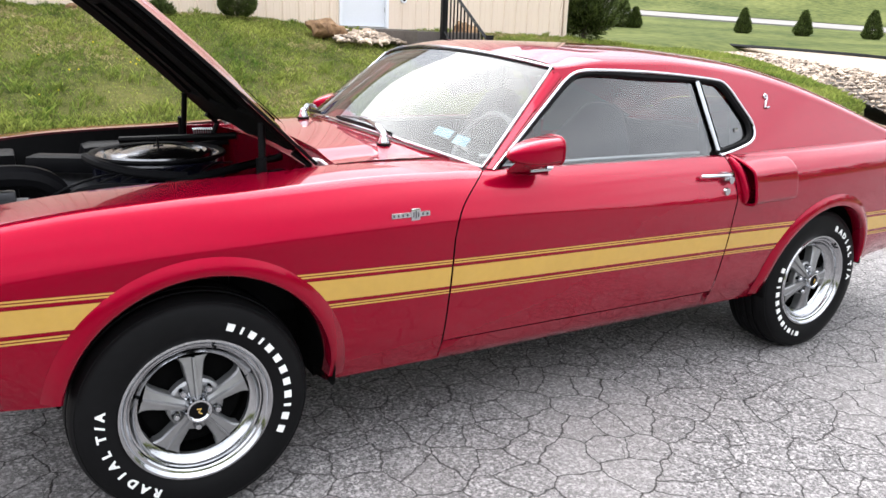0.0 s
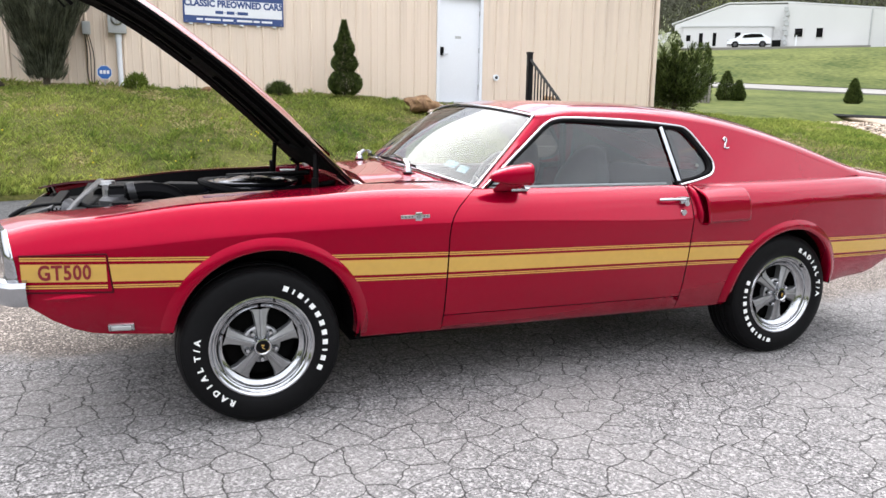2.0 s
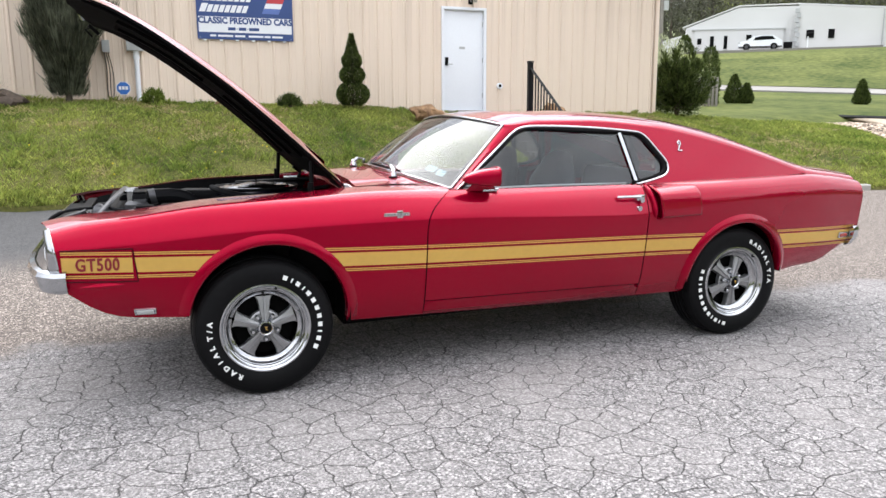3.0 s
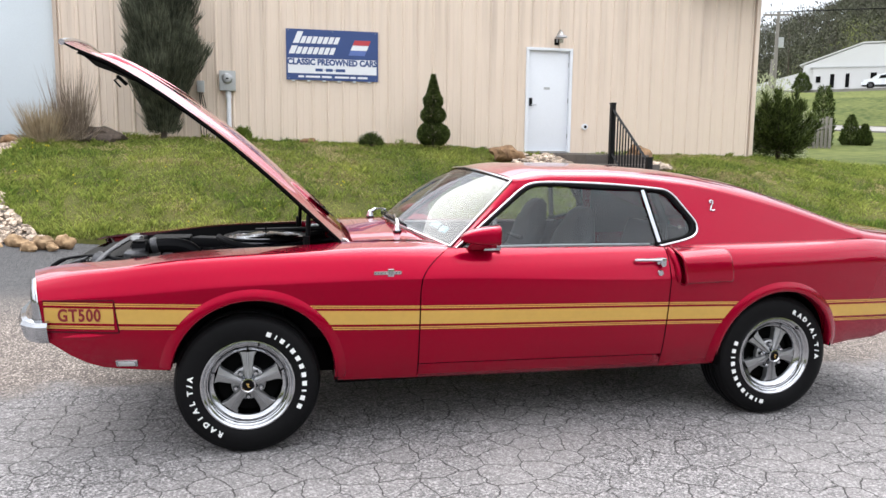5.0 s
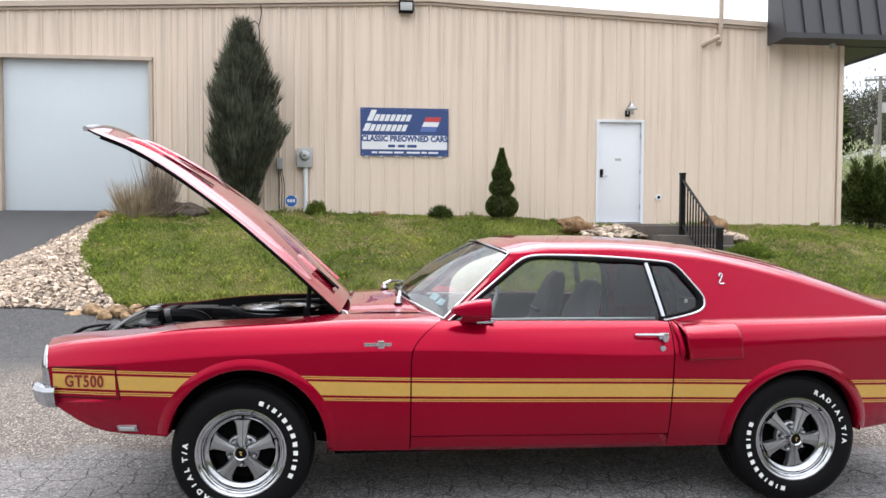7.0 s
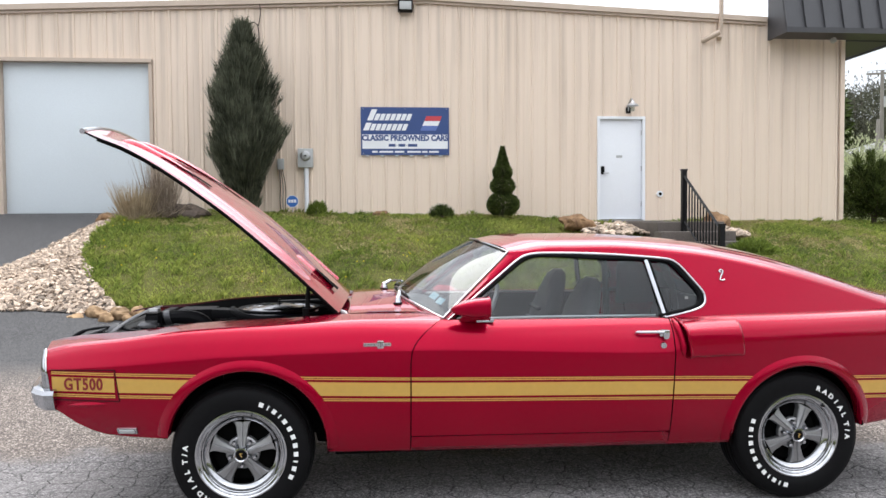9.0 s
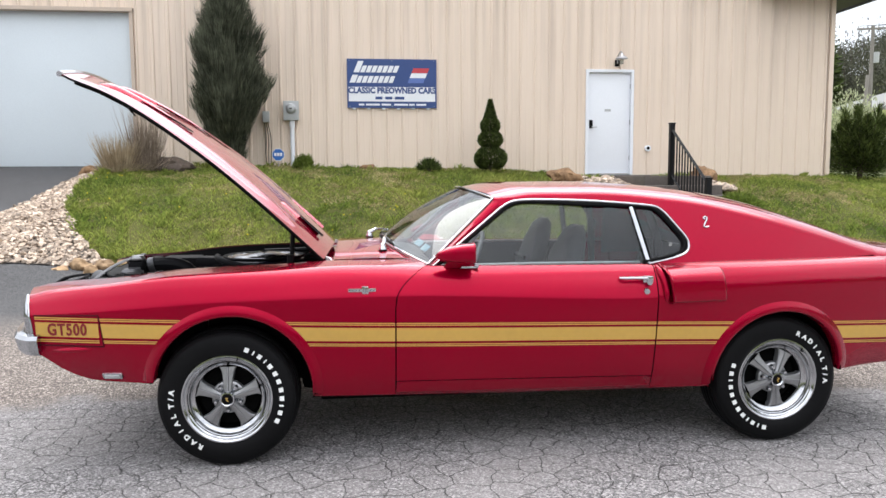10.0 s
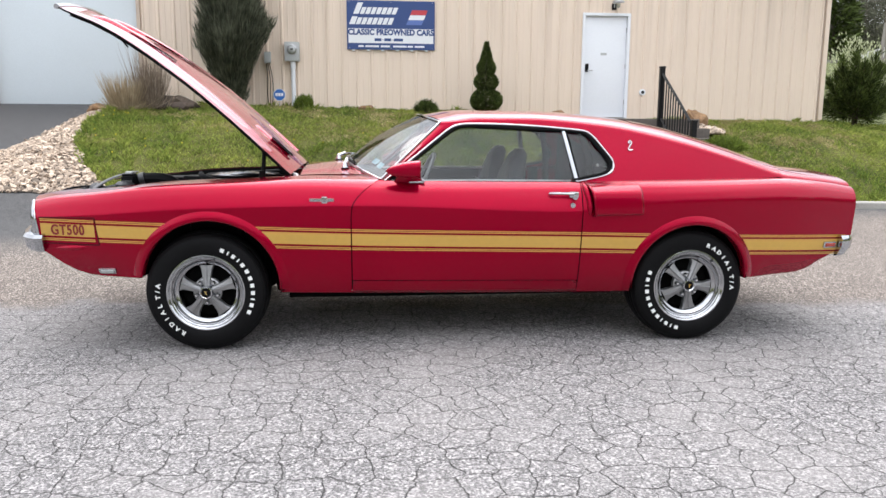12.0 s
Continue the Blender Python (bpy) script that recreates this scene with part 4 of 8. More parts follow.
def door(side):
    xs = [0.797 + GAP + (2.085 - GAP - 0.797 - GAP) * i / 26 for i in range(27)]

    def bend(x, z):
        return x + (door_line(z) - 0.797) * (1 - step(0.797, 1.1, x))
    d = obj("door", flip(flank(xs, lambda x: 0.382 - 0.012 * (x - 0.8), lambda x: z_should(x) - 0.001, bend), side), M_PAINT, car, angle=60)
    # belt ledge
    v = []
    for i in range(27):
        x = 0.96 + (2.085 - 0.96) * i / 26
        z = z_should(x) - 0.001
        v += [(x, w_should(x), z), (x, w_should(x) - 0.012, z + 0.003), (x, w_should(x) - 0.02, z - 0.02)]
    f = [(i * 3 + j, i * 3 + 3 + j, i * 3 + 4 + j, i * 3 + 1 + j) for i in range(26) for j in range(2)]
    obj("belt_ledge", flip((v, f), side), M_PAINT, d)
    # inner trim
    v, f = grid(lambda s, t: (0.98 + 1.1 * s, 0.72 - 0.03 * t, 0.40 + 0.52 * t), 4, 4)
    obj("trim_panel", flip((v, f), side), M_DASH, d)
    obj("sill_trim", flip(tube([(0.99, 0.700, 0.928), (1.5, 0.698, 0.930), (2.06, 0.696, 0.926)], 0.007, 6), side), M_ALLOY, d)
    obj("window_sill", flip(grid(lambda s, t: (0.98 + 1.09 * s, 0.69 + 0.09 * t, 0.921), 2, 1), side), M_DASH, d)
    # outside handle: bar, button and lock
    y = lambda x, z, o: w_side(x, z) + o
    hz = 0.868
    bar = tube([(1.90, y(1.9, hz, 0.012), hz), (1.915, y(1.915, hz, 0.030), hz + 0.002), (1.97, y(1.97, hz, 0.033), hz + 0.002), (2.03, y(2.03, hz, 0.030), hz)], [0.009, 0.010, 0.010, 0.011], 10, flat=0.8)
    rear = box(2.035, y(2.035, 0.862, 0.010), 0.862, 0.055, 0.035, 0.034, 0.009)
    h = obj("handle", flip(join(bar, rear), side), M_CHROME, d, "chrome door handle")
    obj("push_button", flip(tube([(2.04, y(2.04, 0.848, 0.0), 0.848), (2.04, y(2.04, 0.848, 0.028), 0.848)], 0.014, 14), side), M_CHROME, h)
    obj("lock", flip(tube([(2.028, y(2.028, 0.803, -0.003), 0.803), (2.028, y(2.028, 0.803, 0.008), 0.803)], [0.0165, 0.014], 16), side), M_CHROME, d, "round chrome key lock")
    return d


def quarter(side):
    xs = columns(2.085 + GAP, 3.735)
    return obj("quarter_panel", flip(flank(xs, bottom, z_should), side), M_PAINT, car, angle=60)


def rocker(side):
    xs = sorted([0.397 + (2.41 - 0.397) * i / 16 for i in range(17)] + [0.7985, 0.8012, 2.0825, 2.0850])
    v = []
    for x in xs:
        hi = (0.382 - 0.012 * (x - 0.8) - GAP * 1.5) if 0.80 < x < 2.084 else z_sill(x) + 0.012
        for j in range(4):
            z = z_sill(x) + (hi - z_sill(x)) * j / 3
            v.append((x, w_side(x, z), z))
        v.append((x, w_side(x, hi) - 0.02, hi + 0.004))
        v.append((x, w_side(x, z_sill(x)) - 0.10, z_sill(x) - 0.02))
    order = [5, 0, 1, 2, 3, 4]
    f = [(i * 6 + order[j], (i + 1) * 6 + order[j], (i + 1) * 6 + order[j + 1], i * 6 + order[j + 1]) for i in range(20) for j in range(5)]
    return obj("rocker_panel", flip((v, f), side), M_PAINT, car, angle=60)


def arch_flare(side, cx, cz, r, a0, a1):
    """The rolled lip round a wheel opening."""
    prof = [(0.052, 0.001), (0.040, 0.008), (0.022, 0.016), (0.006, 0.019), (0.0, 0.014), (-0.001, -0.04)]
    n, v = 40, []
    for i in range(n + 1):
        a = radians(a0 + (a1 - a0) * i / n)
        for dr, dw in prof:
            x, z = cx + (r + dr) * math.cos(a), cz + (r + dr) * math.sin(a)
            v.append((x, w_side(min(max(x, -0.86), 3.7), max(z, 0.3)) + dw, z))
    k = len(prof)
    f = [(i * k + j, (i + 1) * k + j, (i + 1) * k + j + 1, i * k + j + 1) for i in range(n) for j in range(k - 1)]
    obj("wheel_arch_lip", flip((v, f), side), M_PAINT, car, angle=50)
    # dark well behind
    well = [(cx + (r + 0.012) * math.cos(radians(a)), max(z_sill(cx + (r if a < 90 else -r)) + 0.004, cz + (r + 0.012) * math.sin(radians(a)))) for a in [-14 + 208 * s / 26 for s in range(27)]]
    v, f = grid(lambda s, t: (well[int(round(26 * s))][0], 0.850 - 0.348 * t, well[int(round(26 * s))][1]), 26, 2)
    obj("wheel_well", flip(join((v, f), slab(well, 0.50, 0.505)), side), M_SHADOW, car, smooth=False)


def stripe(side, x0, x1, bounds=None, lift=0.0016):
    """Three gold bands on the flank: thin, broad, thin."""
    for name, a, b in (("thin_stripe", 0.0532, 0.0585), ("thin_stripe", 0.0448, 0.0500), ("broad_stripe", -0.0330, 0.0335), ("thin_stripe", -0.0500, -0.0448), ("thin_stripe", -0.0585, -0.0532)):
        n = max(2, int((x1 - x0) / 0.05))
        v = []
        for i in range(n + 1):
            x = x0 + (x1 - x0) * i / n
            for j in range(4):
                dz = a + (b - a) * j / 3
                xx = x
                if bounds:
                    lo, hi = bounds(stripe_z(x) + dz)
                    xx = lo + (hi - lo) * i / n
                z = stripe_z(xx) + dz
                v.append((xx, w_side(xx, z) + lift, z))
        f = [(i * 4 + j, i * 4 + 4 + j, i * 4 + 5 + j, i * 4 + 1 + j) for i in range(n) for j in range(3)]
        obj(name, flip((v, f), side), M_GOLD, car)


def arch_edge(c, sgn):
    cx, cz, r = ARCHES[c]
    return lambda z: cx + sgn * math.sqrt(max(0.0, (r + 0.045) ** 2 - (z - cz) ** 2))


def stripes(side):
    stripe(side, -0.835, -0.556)
    e0 = arch_edge(0, -1)
    stripe(side, -0.542, -0.3, lambda z: (-0.542 - 0.10 * (z - 0.67), e0(z)))
    e1 = arch_edge(0, 1)
    stripe(side, 0.35, 0.794, lambda z: (e1(z), 0.7935))
    stripe(side, 0.8005, 2.0815)
    e2 = arch_edge(1, -1)
    stripe(side, 2.0885, 2.4, lambda z: (2.0885, e2(z)))
    e3 = arch_edge(1, 1)
    stripe(side, 3.1, 3.56, lambda z: (e3(z), 3.70))


def glasshouse():
    # roof skin
    nx, na = 44, 14

    def roof(u, s):
        a = abs(2 * s - 1)
        sg = 1 if s >= 0.5 else -1
        x = 1.215 + (3.30 - 1.215) * u
        zr, zc = roof_edge(max(x, 1.30)), roof_top(x)
        th = (1 - a) * math.pi / 2
        w = w_upper(zr) * (math.cos(th) ** 0.72 if a > 0 else 0.0)
        z = zr + (zc - zr) * math.sin(th) ** 1.0
        xx = x + (1 - step(0.0, 0.35, u)) * (ws_head(min(w, 0.668))[0] - 1.215)
        return (xx, YC - sg * w, z)
    obj("roof", grid(roof, nx, na * 2), M_PAINT, car, angle=40)
    # rear deck
    def deck(u, s):
        a = abs(2 * s - 1)
        sg = 1 if s >= 0.5 else -1
        x = 3.29 + (3.735 - 3.29) * u
        th = (1 - a) * math.pi / 2
        ws, zs, zc = w_should(x), z_should(x), roof_top(x)
        w = ws * (math.cos(th) ** 0.95 if a > 0 else 0.0)
        return (x, YC - sg * w, zs + (zc - zs) * math.sin(th))
    obj("deck_lid", grid(deck, 12, na * 2), M_PAINT, car, angle=40)
    v, f = [], []
    ring = [(w_side(3.735, z), z) for z in np.linspace(bottom(3.735), z_should(3.735), 14)]
    ring += [(YC - deck(1.0, 1 - k / (na * 2.0))[1], deck(1.0, 1 - k / (na * 2.0))[2]) for k in range(1, na + 1)]
    loop = [(3.735, YC - w, z) for w, z in ring] + [(3.735, YC + w, z) for w, z in reversed(ring[:-1])]
    inner = [(3.765, YC + (y - YC) * 0.95, 0.72 + (z - 0.72) * 0.93) for _, y, z in loop]
    n = len(loop)
    v = loop + inner
    f = [(i, (i + 1) % n, n + (i + 1) % n, n + i) for i in range(n)] + [tuple(range(n, 2 * n))]
    obj("tail_panel", (v, f), M_PAINT, car, angle=40)
    v, f = grid(lambda u, s: (lambda p: (p[0], p[1], p[2] + 0.004))(roof(0.60 + 0.28 * u, 0.27 + 0.46 * s)), 10, 12)
    obj("rear_window", (v, f), M_GLASS, car, "dark sloping rear window")
    for side in (1, -1):
        dlo = smooth_line([(1.33, 1.208), (1.385, 1.243), (1.47, 1.253), (1.80, 1.244), (2.10, 1.219), (2.165, 1.207), (2.245, 1.105), (2.292, 1.045), (2.290, 0.995), (2.255, 0.968), (2.16, 0.946), (2.068, 0.930)], 64)
        outer = []
        keys_i, keys_x = [0, 8, 28, 42, 50, 55, 59, 62, 64], [1.295, 1.40, 1.8, 2.20, 2.75, 3.27, 2.75, 2.35, 2.085]
        for i in range(65):
            k = max(q for q in range(8) if keys_i[q] <= i) if i < 64 else 7
            t = (i - keys_i[k]) / (keys_i[k + 1] - keys_i[k])
            x = keys_x[k] + (keys_x[k + 1] - keys_x[k]) * t
            outer.append((x, roof_edge(x) if i <= 55 else z_should(x)))
        v, m = [], 8
        for i in range(65):
            for j in range(m + 1):
                t = j / m
                x, z = dlo[i][0] * (1 - t) + outer[i][0] * t, dlo[i][1] * (1 - t) + outer[i][1] * t
                v.append((x, w_upper(z), z))
        f = [(i * (m + 1) + j, (i + 1) * (m + 1) + j, (i + 1) * (m + 1) + j + 1, i * (m + 1) + j + 1) for i in range(64) for j in range(m)]
        obj("sail_panel", flip((v, f), side), M_PAINT, car, angle=50)
        # windscreen pillar
        front = along([(1.305, 0.664, 1.252), (0.968, 0.778, 0.940)], 12)
        back = along([(1.335, w_upper(1.212), 1.212), (0.99, w_upper(0.934), 0.934)], 12)
        v = []
        for a, b in zip(front, back):
            mid = (a + b) / 2
            v += [tuple(a), (mid[0], mid[1] + 0.012, mid[2] + 0.006), tuple(b), (b[0] + 0.02, b[1] - 0.03, b[2] - 0.005)]
        f = [(i * 4 + j, i * 4 + 4 + j, i * 4 + 5 + j, i * 4 + 1 + j) for i in range(12) for j in range(3)]
        obj("windscreen_pillar", flip((v, f), side), M_PAINT, car, angle=60)
        # bright trim and rubber round the side glass
        up = along([(0.985, 0.936), (1.33, 1.208)], 14)[:-1] + list(dlo)
        obj("window_trim", flip(tube([(x, w_upper(z) + 0.005, z) for x, z in up], 0.0058, 8), side), M_CHROME, car, "bright chrome side window moulding")
        cen = np.array([1.75, 1.06])
        ins = [p + (cen - p) * 0.019 / max(0.05, float(np.linalg.norm(cen - p))) for p in up]
        obj("window_rubber", flip(tube([(x, w_upper(z) - 0.008, z) for x, z in ins], 0.0125, 6), side), M_BLACK, car)
        # glass, divider
        div = lambda z: 2.017 + (1.195 - z) * 0.214
        top = [(x, z) for x, z in ins if x < div(z)]
        rear = [(x, z) for x, z in ins if x >= div(z)]
        g1 = [(0.985, 0.922)] + top + [(div(1.205), 1.205), (div(0.92), 0.922)]
        g2 = [(div(0.922), 0.922), (div(1.205), 1.205)] + rear
        for name, pl in (("door_glass", g1), ("quarter_glass", g2)):
            gv = [(x, w_upper(z) - 0.016, z) for x, z in pl]
            gob = obj(name, flip((gv, [tuple(range(len(gv)))]), side), M_GLASS, car, smooth=False)
            gob.visible_shadow = False
        strip = grid(lambda u, t: (div(0.932 + 0.29 * t) - 0.012 + 0.024 * u, w_upper(0.932 + 0.29 * t) - 0.004 + 0.007 * math.sin(math.pi * u), 0.932 + 0.29 * t), 6, 4)
        obj("window_divider", flip(strip, side), M_CHROME, car, "bright metal window divider bar")
        obj("divider_seal", flip(tube([(div(z) + 0.015, w_upper(z) - 0.010, z) for z in (0.94, 1.06, 1.21)], 0.007, 6), side), M_BLACK, car)
        obj("window_clip", flip(box(2.20, w_upper(1.02) - 0.012, 1.02, 0.018, 0.006, 0.018, 0.003), side), M_CHROME, car)
    # windscreen
    def screen(u, t):
        w = -1 + 2 * u
        a, b = ws_base(w * 0.772), ws_head(w * 0.663)
        bow = 0.018 * math.sin(math.pi * t) * (1 - w ** 4)
        return (a[0] + (b[0] - a[0]) * t - bow, YC - (w * 0.772 + (w * 0.663 - w * 0.772) * t), a[1] + (b[1] - a[1]) * t + bow)
    sc = obj("windscreen", grid(screen, 28, 14), M_SCREEN, car, angle=60)
    sc.visible_shadow = False
    edge = [screen(0, i / 14) for i in range(15)] + [screen(i / 28, 1) for i in range(1, 28)] + [screen(1, 1 - i / 14) for i in range(15)]
    low = [screen(i / 28, 0) for i in range(29)]
    obj("windscreen_trim", tube([(x - 0.004, y, z + 0.005) for x, y, z in edge], 0.0058, 8), M_CHROME, car, "bright chrome windscreen moulding")
    obj("windscreen_trim", tube([(x - 0.004, y, z + 0.004) for x, y, z in low], 0.0058, 8), M_CHROME, car)
    # registration sticker inside the screen
    def patch(u0, t0, du, dt):
        return grid(lambda a, b: (lambda p: (p[0] + 0.004, p[1], p[2] - 0.004))(screen(u0 + du * a, t0 + dt * b)), 3, 2)
    obj("sticker", patch(0.900, 0.12, 0.035, 0.08), M_STICKER, car)
    obj("sticker", patch(0.845, 0.14, 0.045, 0.075), M_STICKER, car)
    # cowl panel, flush with the fenders' tops at its ends
    def cowl(u, t):
        w = -0.627 + 1.254 * u
        q = (w / 0.627) ** 2
        xb, zb = ws_base(w)
        x = 0.505 + (xb - 0.004 - 0.505) * t
        z = 0.992 - 0.022 * q + (zb - 0.006 - 0.992 + 0.022 * q) * t
        e = step(0.44, 0.627, abs(w))
        return (x, YC - w, z + (fender_top(x) + 0.0015 - z) * e * (1 - t ** 3))
    obj("cowl_panel", grid(cowl, 40, 8), M_PAINT, car, angle=60)
    lip = [cowl(i / 40, 0.0) for i in range(41)]
    obj("cowl_flange", (lip + [(x - 0.004, y, 0.925) for x, y, z in lip], [(i, i + 1, 42 + i, 41 + i) for i in range(40)]), M_PAINT, car, angle=60)
    for side in (1, -1):
        foot = grid(lambda u, t: (ws_base(0.55 + 0.24 * u)[0] - 0.10 + 0.13 * t, 0.55 + 0.24 * u, ws_base(0.55 + 0.24 * u)[1] - 0.017), 10, 4)
        obj("cowl_corner", flip(foot, side), M_PAINT, car)
    # body-coloured gutter behind the hood, with a hinge link at each end
    gutter = grid(lambda u, t: (0.445 + 0.060 * t, YC - 0.622 + 1.244 * u, 0.930 + 0.022 * (1 - (2 * u - 1) ** 2)), 16, 2)
    obj("cowl_gutter", gutter, M_PAINT, car)
    for side in (1, -1):
        obj("cowl_end", flip(box(0.475, 0.612, 0.930, 0.070, 0.030, 0.016, 0.004), side), M_PAINT, car)
        link = join(tube([(0.452, 0.535, 0.962), (0.478, 0.560, 0.958), (0.492, 0.590, 0.946)], 0.006, 8), tube([(0.462, 0.520, 0.950), (0.492, 0.570, 0.944)], 0.004, 6), box(0.476, 0.556, 0.950, 0.030, 0.012, 0.020, 0.003))
        obj("hinge_link", flip(link, side), M_ALLOY, car, "bright metal hood hinge link")


def hood():
    """Built shut, then swung up about its hinge."""
    def top(u, s, lift=0.0):
        w = -1 + 2 * s
        xn = -1.105 + 0.05 * w * w
        x = 0.445 + (xn - 0.445) * u
        wh = 0.615 - 0.03 * step(0.4, 1.0, u)
        zed = z_should(x) + 0.012 - 0.02 * step(0.85, 1.0, u)
        ridge = 0.016 * math.exp(-((abs(w) - 0.80) / 0.07) ** 2) * step(0.05, 0.3, u) * (1 - step(0.8, 1.0, u))
        return (x, YC - w * wh, zed + 0.052 * (1 - w * w) ** 1.0 * (1 - 0.4 * step(0.6, 1, u)) + ridge + lift)
    up = Matrix.Translation((HINGE[0], 0, HINGE[1])) @ Matrix.Rotation(radians(44.0), 4, "Y") @ Matrix.Translation((-HINGE[0], 0, -HINGE[1]))
    g = grid(top, 36, 40)
    h = obj("hood", moved(g, up), M_PAINT, car, "raised red hood with scoops and a black underside", angle=30)
    ring = [top(i / 36, 0) for i in range(37)] + [top(1, j / 40) for j in range(1, 40)] + [top(1 - i / 36, 1) for i in range(37)]
    n = len(ring)
    lip = [(x, y, z - 0.010) for x, y, z in ring]
    obj("hood_flange", moved((ring + lip, [(i, i + 1, n + i + 1, n + i) for i in range(n - 1)]), up), M_BLACK, h)
    under = grid(lambda u, s: top(0.012 + 0.975 * u, 0.012 + 0.976 * s, -0.014 - 0.04 * (0.5 - abs(s - 0.5)) * 2), 20, 20)
    obj("hood_underside", moved(under, up), M_SHADOW, h, angle=40)
    for s0, s1, u0, u1 in ((0.03, 0.12, 0.05, 0.96), (0.88, 0.97, 0.05, 0.96), (0.12, 0.88, 0.03, 0.13), (0.12, 0.88, 0.84, 0.95), (0.30, 0.40, 0.13, 0.84), (0.60, 0.70, 0.13, 0.84), (0.4, 0.6, 0.45, 0.53)):
        a = grid(lambda u, s: top(u0 + (u1 - u0) * u, s0 + (s1 - s0) * s, -0.024 - 0.05 * (0.5 - abs(s0 + (s1 - s0) * s - 0.5)) * 2), 12, 4)
        k = len(a[0])
        b = ([(x, y, z + 0.014) for x, y, z in a[0]], [])
        rim = [i * 5 for i in range(13)] + [60 + j for j in range(1, 5)] + [64 - 5 * i for i in range(1, 13)] + [3 - j for j in range(0, 4)]
        side_f = [(rim[i], rim[i + 1], k + rim[i + 1], k + rim[i]) for i in range(len(rim) - 1)]
        obj("inner_rib", moved((a[0] + b[0], a[1] + side_f), up), M_SHADOW, h, angle=40)
    tip = [top(1.0, j / 40) for j in range(41)]
    obj("hood_lip", moved(tube([(x - 0.012, y, z - 0.008) for x, y, z in tip], 0.014, 8), up), M_CHROME, h, "bright front edge of the hood")
    # ducts: a raised cheek with a dark mouth, long ones in front and short ones behind
    for s, u0, u1, wide, hgt in ((0.245, 0.62, 0.93, 0.07, 0.024), (0.755, 0.62, 0.93, 0.07, 0.024), (0.27, 0.065, 0.235, 0.075, 0.014), (0.73, 0.065, 0.235, 0.075, 0.014), (0.5, 0.60, 0.94, 0.075, 0.024)):
        def cheek(a, b):
            u = u0 + (u1 - u0) * a
            wd = wide * (0.45 + 0.55 * a) if u0 > 0.5 else wide
            p = top(u, s + wd * (b - 0.5), 0.0)
            rise = hgt * math.sin(math.pi * min(1, max(0, b))) ** 0.6 * (a if u0 > 0.5 else 1 - 0.3 * a) * (1 - step(0.93, 1.0, a))
            return (p[0], p[1], p[2] + rise + 0.001)
        obj("scoop", moved(grid(cheek, 16, 10), up), M_PAINT, h, angle=40)
        def mouth(a, b):
            u = u0 - 0.015 + (u1 - u0) * 0.62 * a
            p = top(u, s - wide * 0.30 * (1 if s < 0.5 else -1) + wide * (0.45 if u0 > 0.5 else 0.85) * (b - 0.5) * (1 - 0.5 * a), 0.004 if u0 > 0.5 else 0.016)
            return p
        # black sheet on the skin paints the dark inside of the duct
        obj("duct_shade", moved(grid(lambda a, b: (lambda p: (p[0], p[1], p[2] + 0.002))(mouth(a, b)), 8, 3), up), M_SHADOW, h)
    # latch under the tip
    lx, ly, lz = top(0.93, 0.12, -0.07)
    obj("hood_latch", moved(join(box(lx, ly, lz, 0.07, 0.03, 0.02, 0.004), tube([(lx - 0.02, ly, lz), (lx - 0.03, ly, lz - 0.03), (lx + 0.02, ly, lz - 0.035)], 0.006, 6)), up), M_BLACK, h)
    # hinges and props
    for w in (0.575, -0.575):
        a, b = up @ Vector(top(0.045, 0.5 + w / 1.23 * 0.98, -0.03)), up @ Vector(top(0.13, 0.5 + w / 1.23 * 0.95, -0.03))
        y = YC - w
        obj("hood_hinge", join(tube([(0.40, y, 0.87), (0.435, y, 0.95), tuple(a)], 0.012, 6), box(0.39, y, 0.86, 0.12, 0.02, 0.08, 0.005)), M_BLACK, car)
        obj("hood_prop", join(tube([(0.285, y, 0.86), tuple(b)], 0.012, 8), tube([(0.285, y, 0.86), (0.284, y, 0.98)], 0.017, 8)), M_BLACK, car)


for sd in (1, -1):
    fender(sd)
    door(sd)
    quarter(sd)
    rocker(sd)
    arch_flare(sd, *ARCHES[0], -4, 171)
    arch_flare(sd, *ARCHES[1], 3, 187)
    stripes(sd)
glasshouse()
hood()
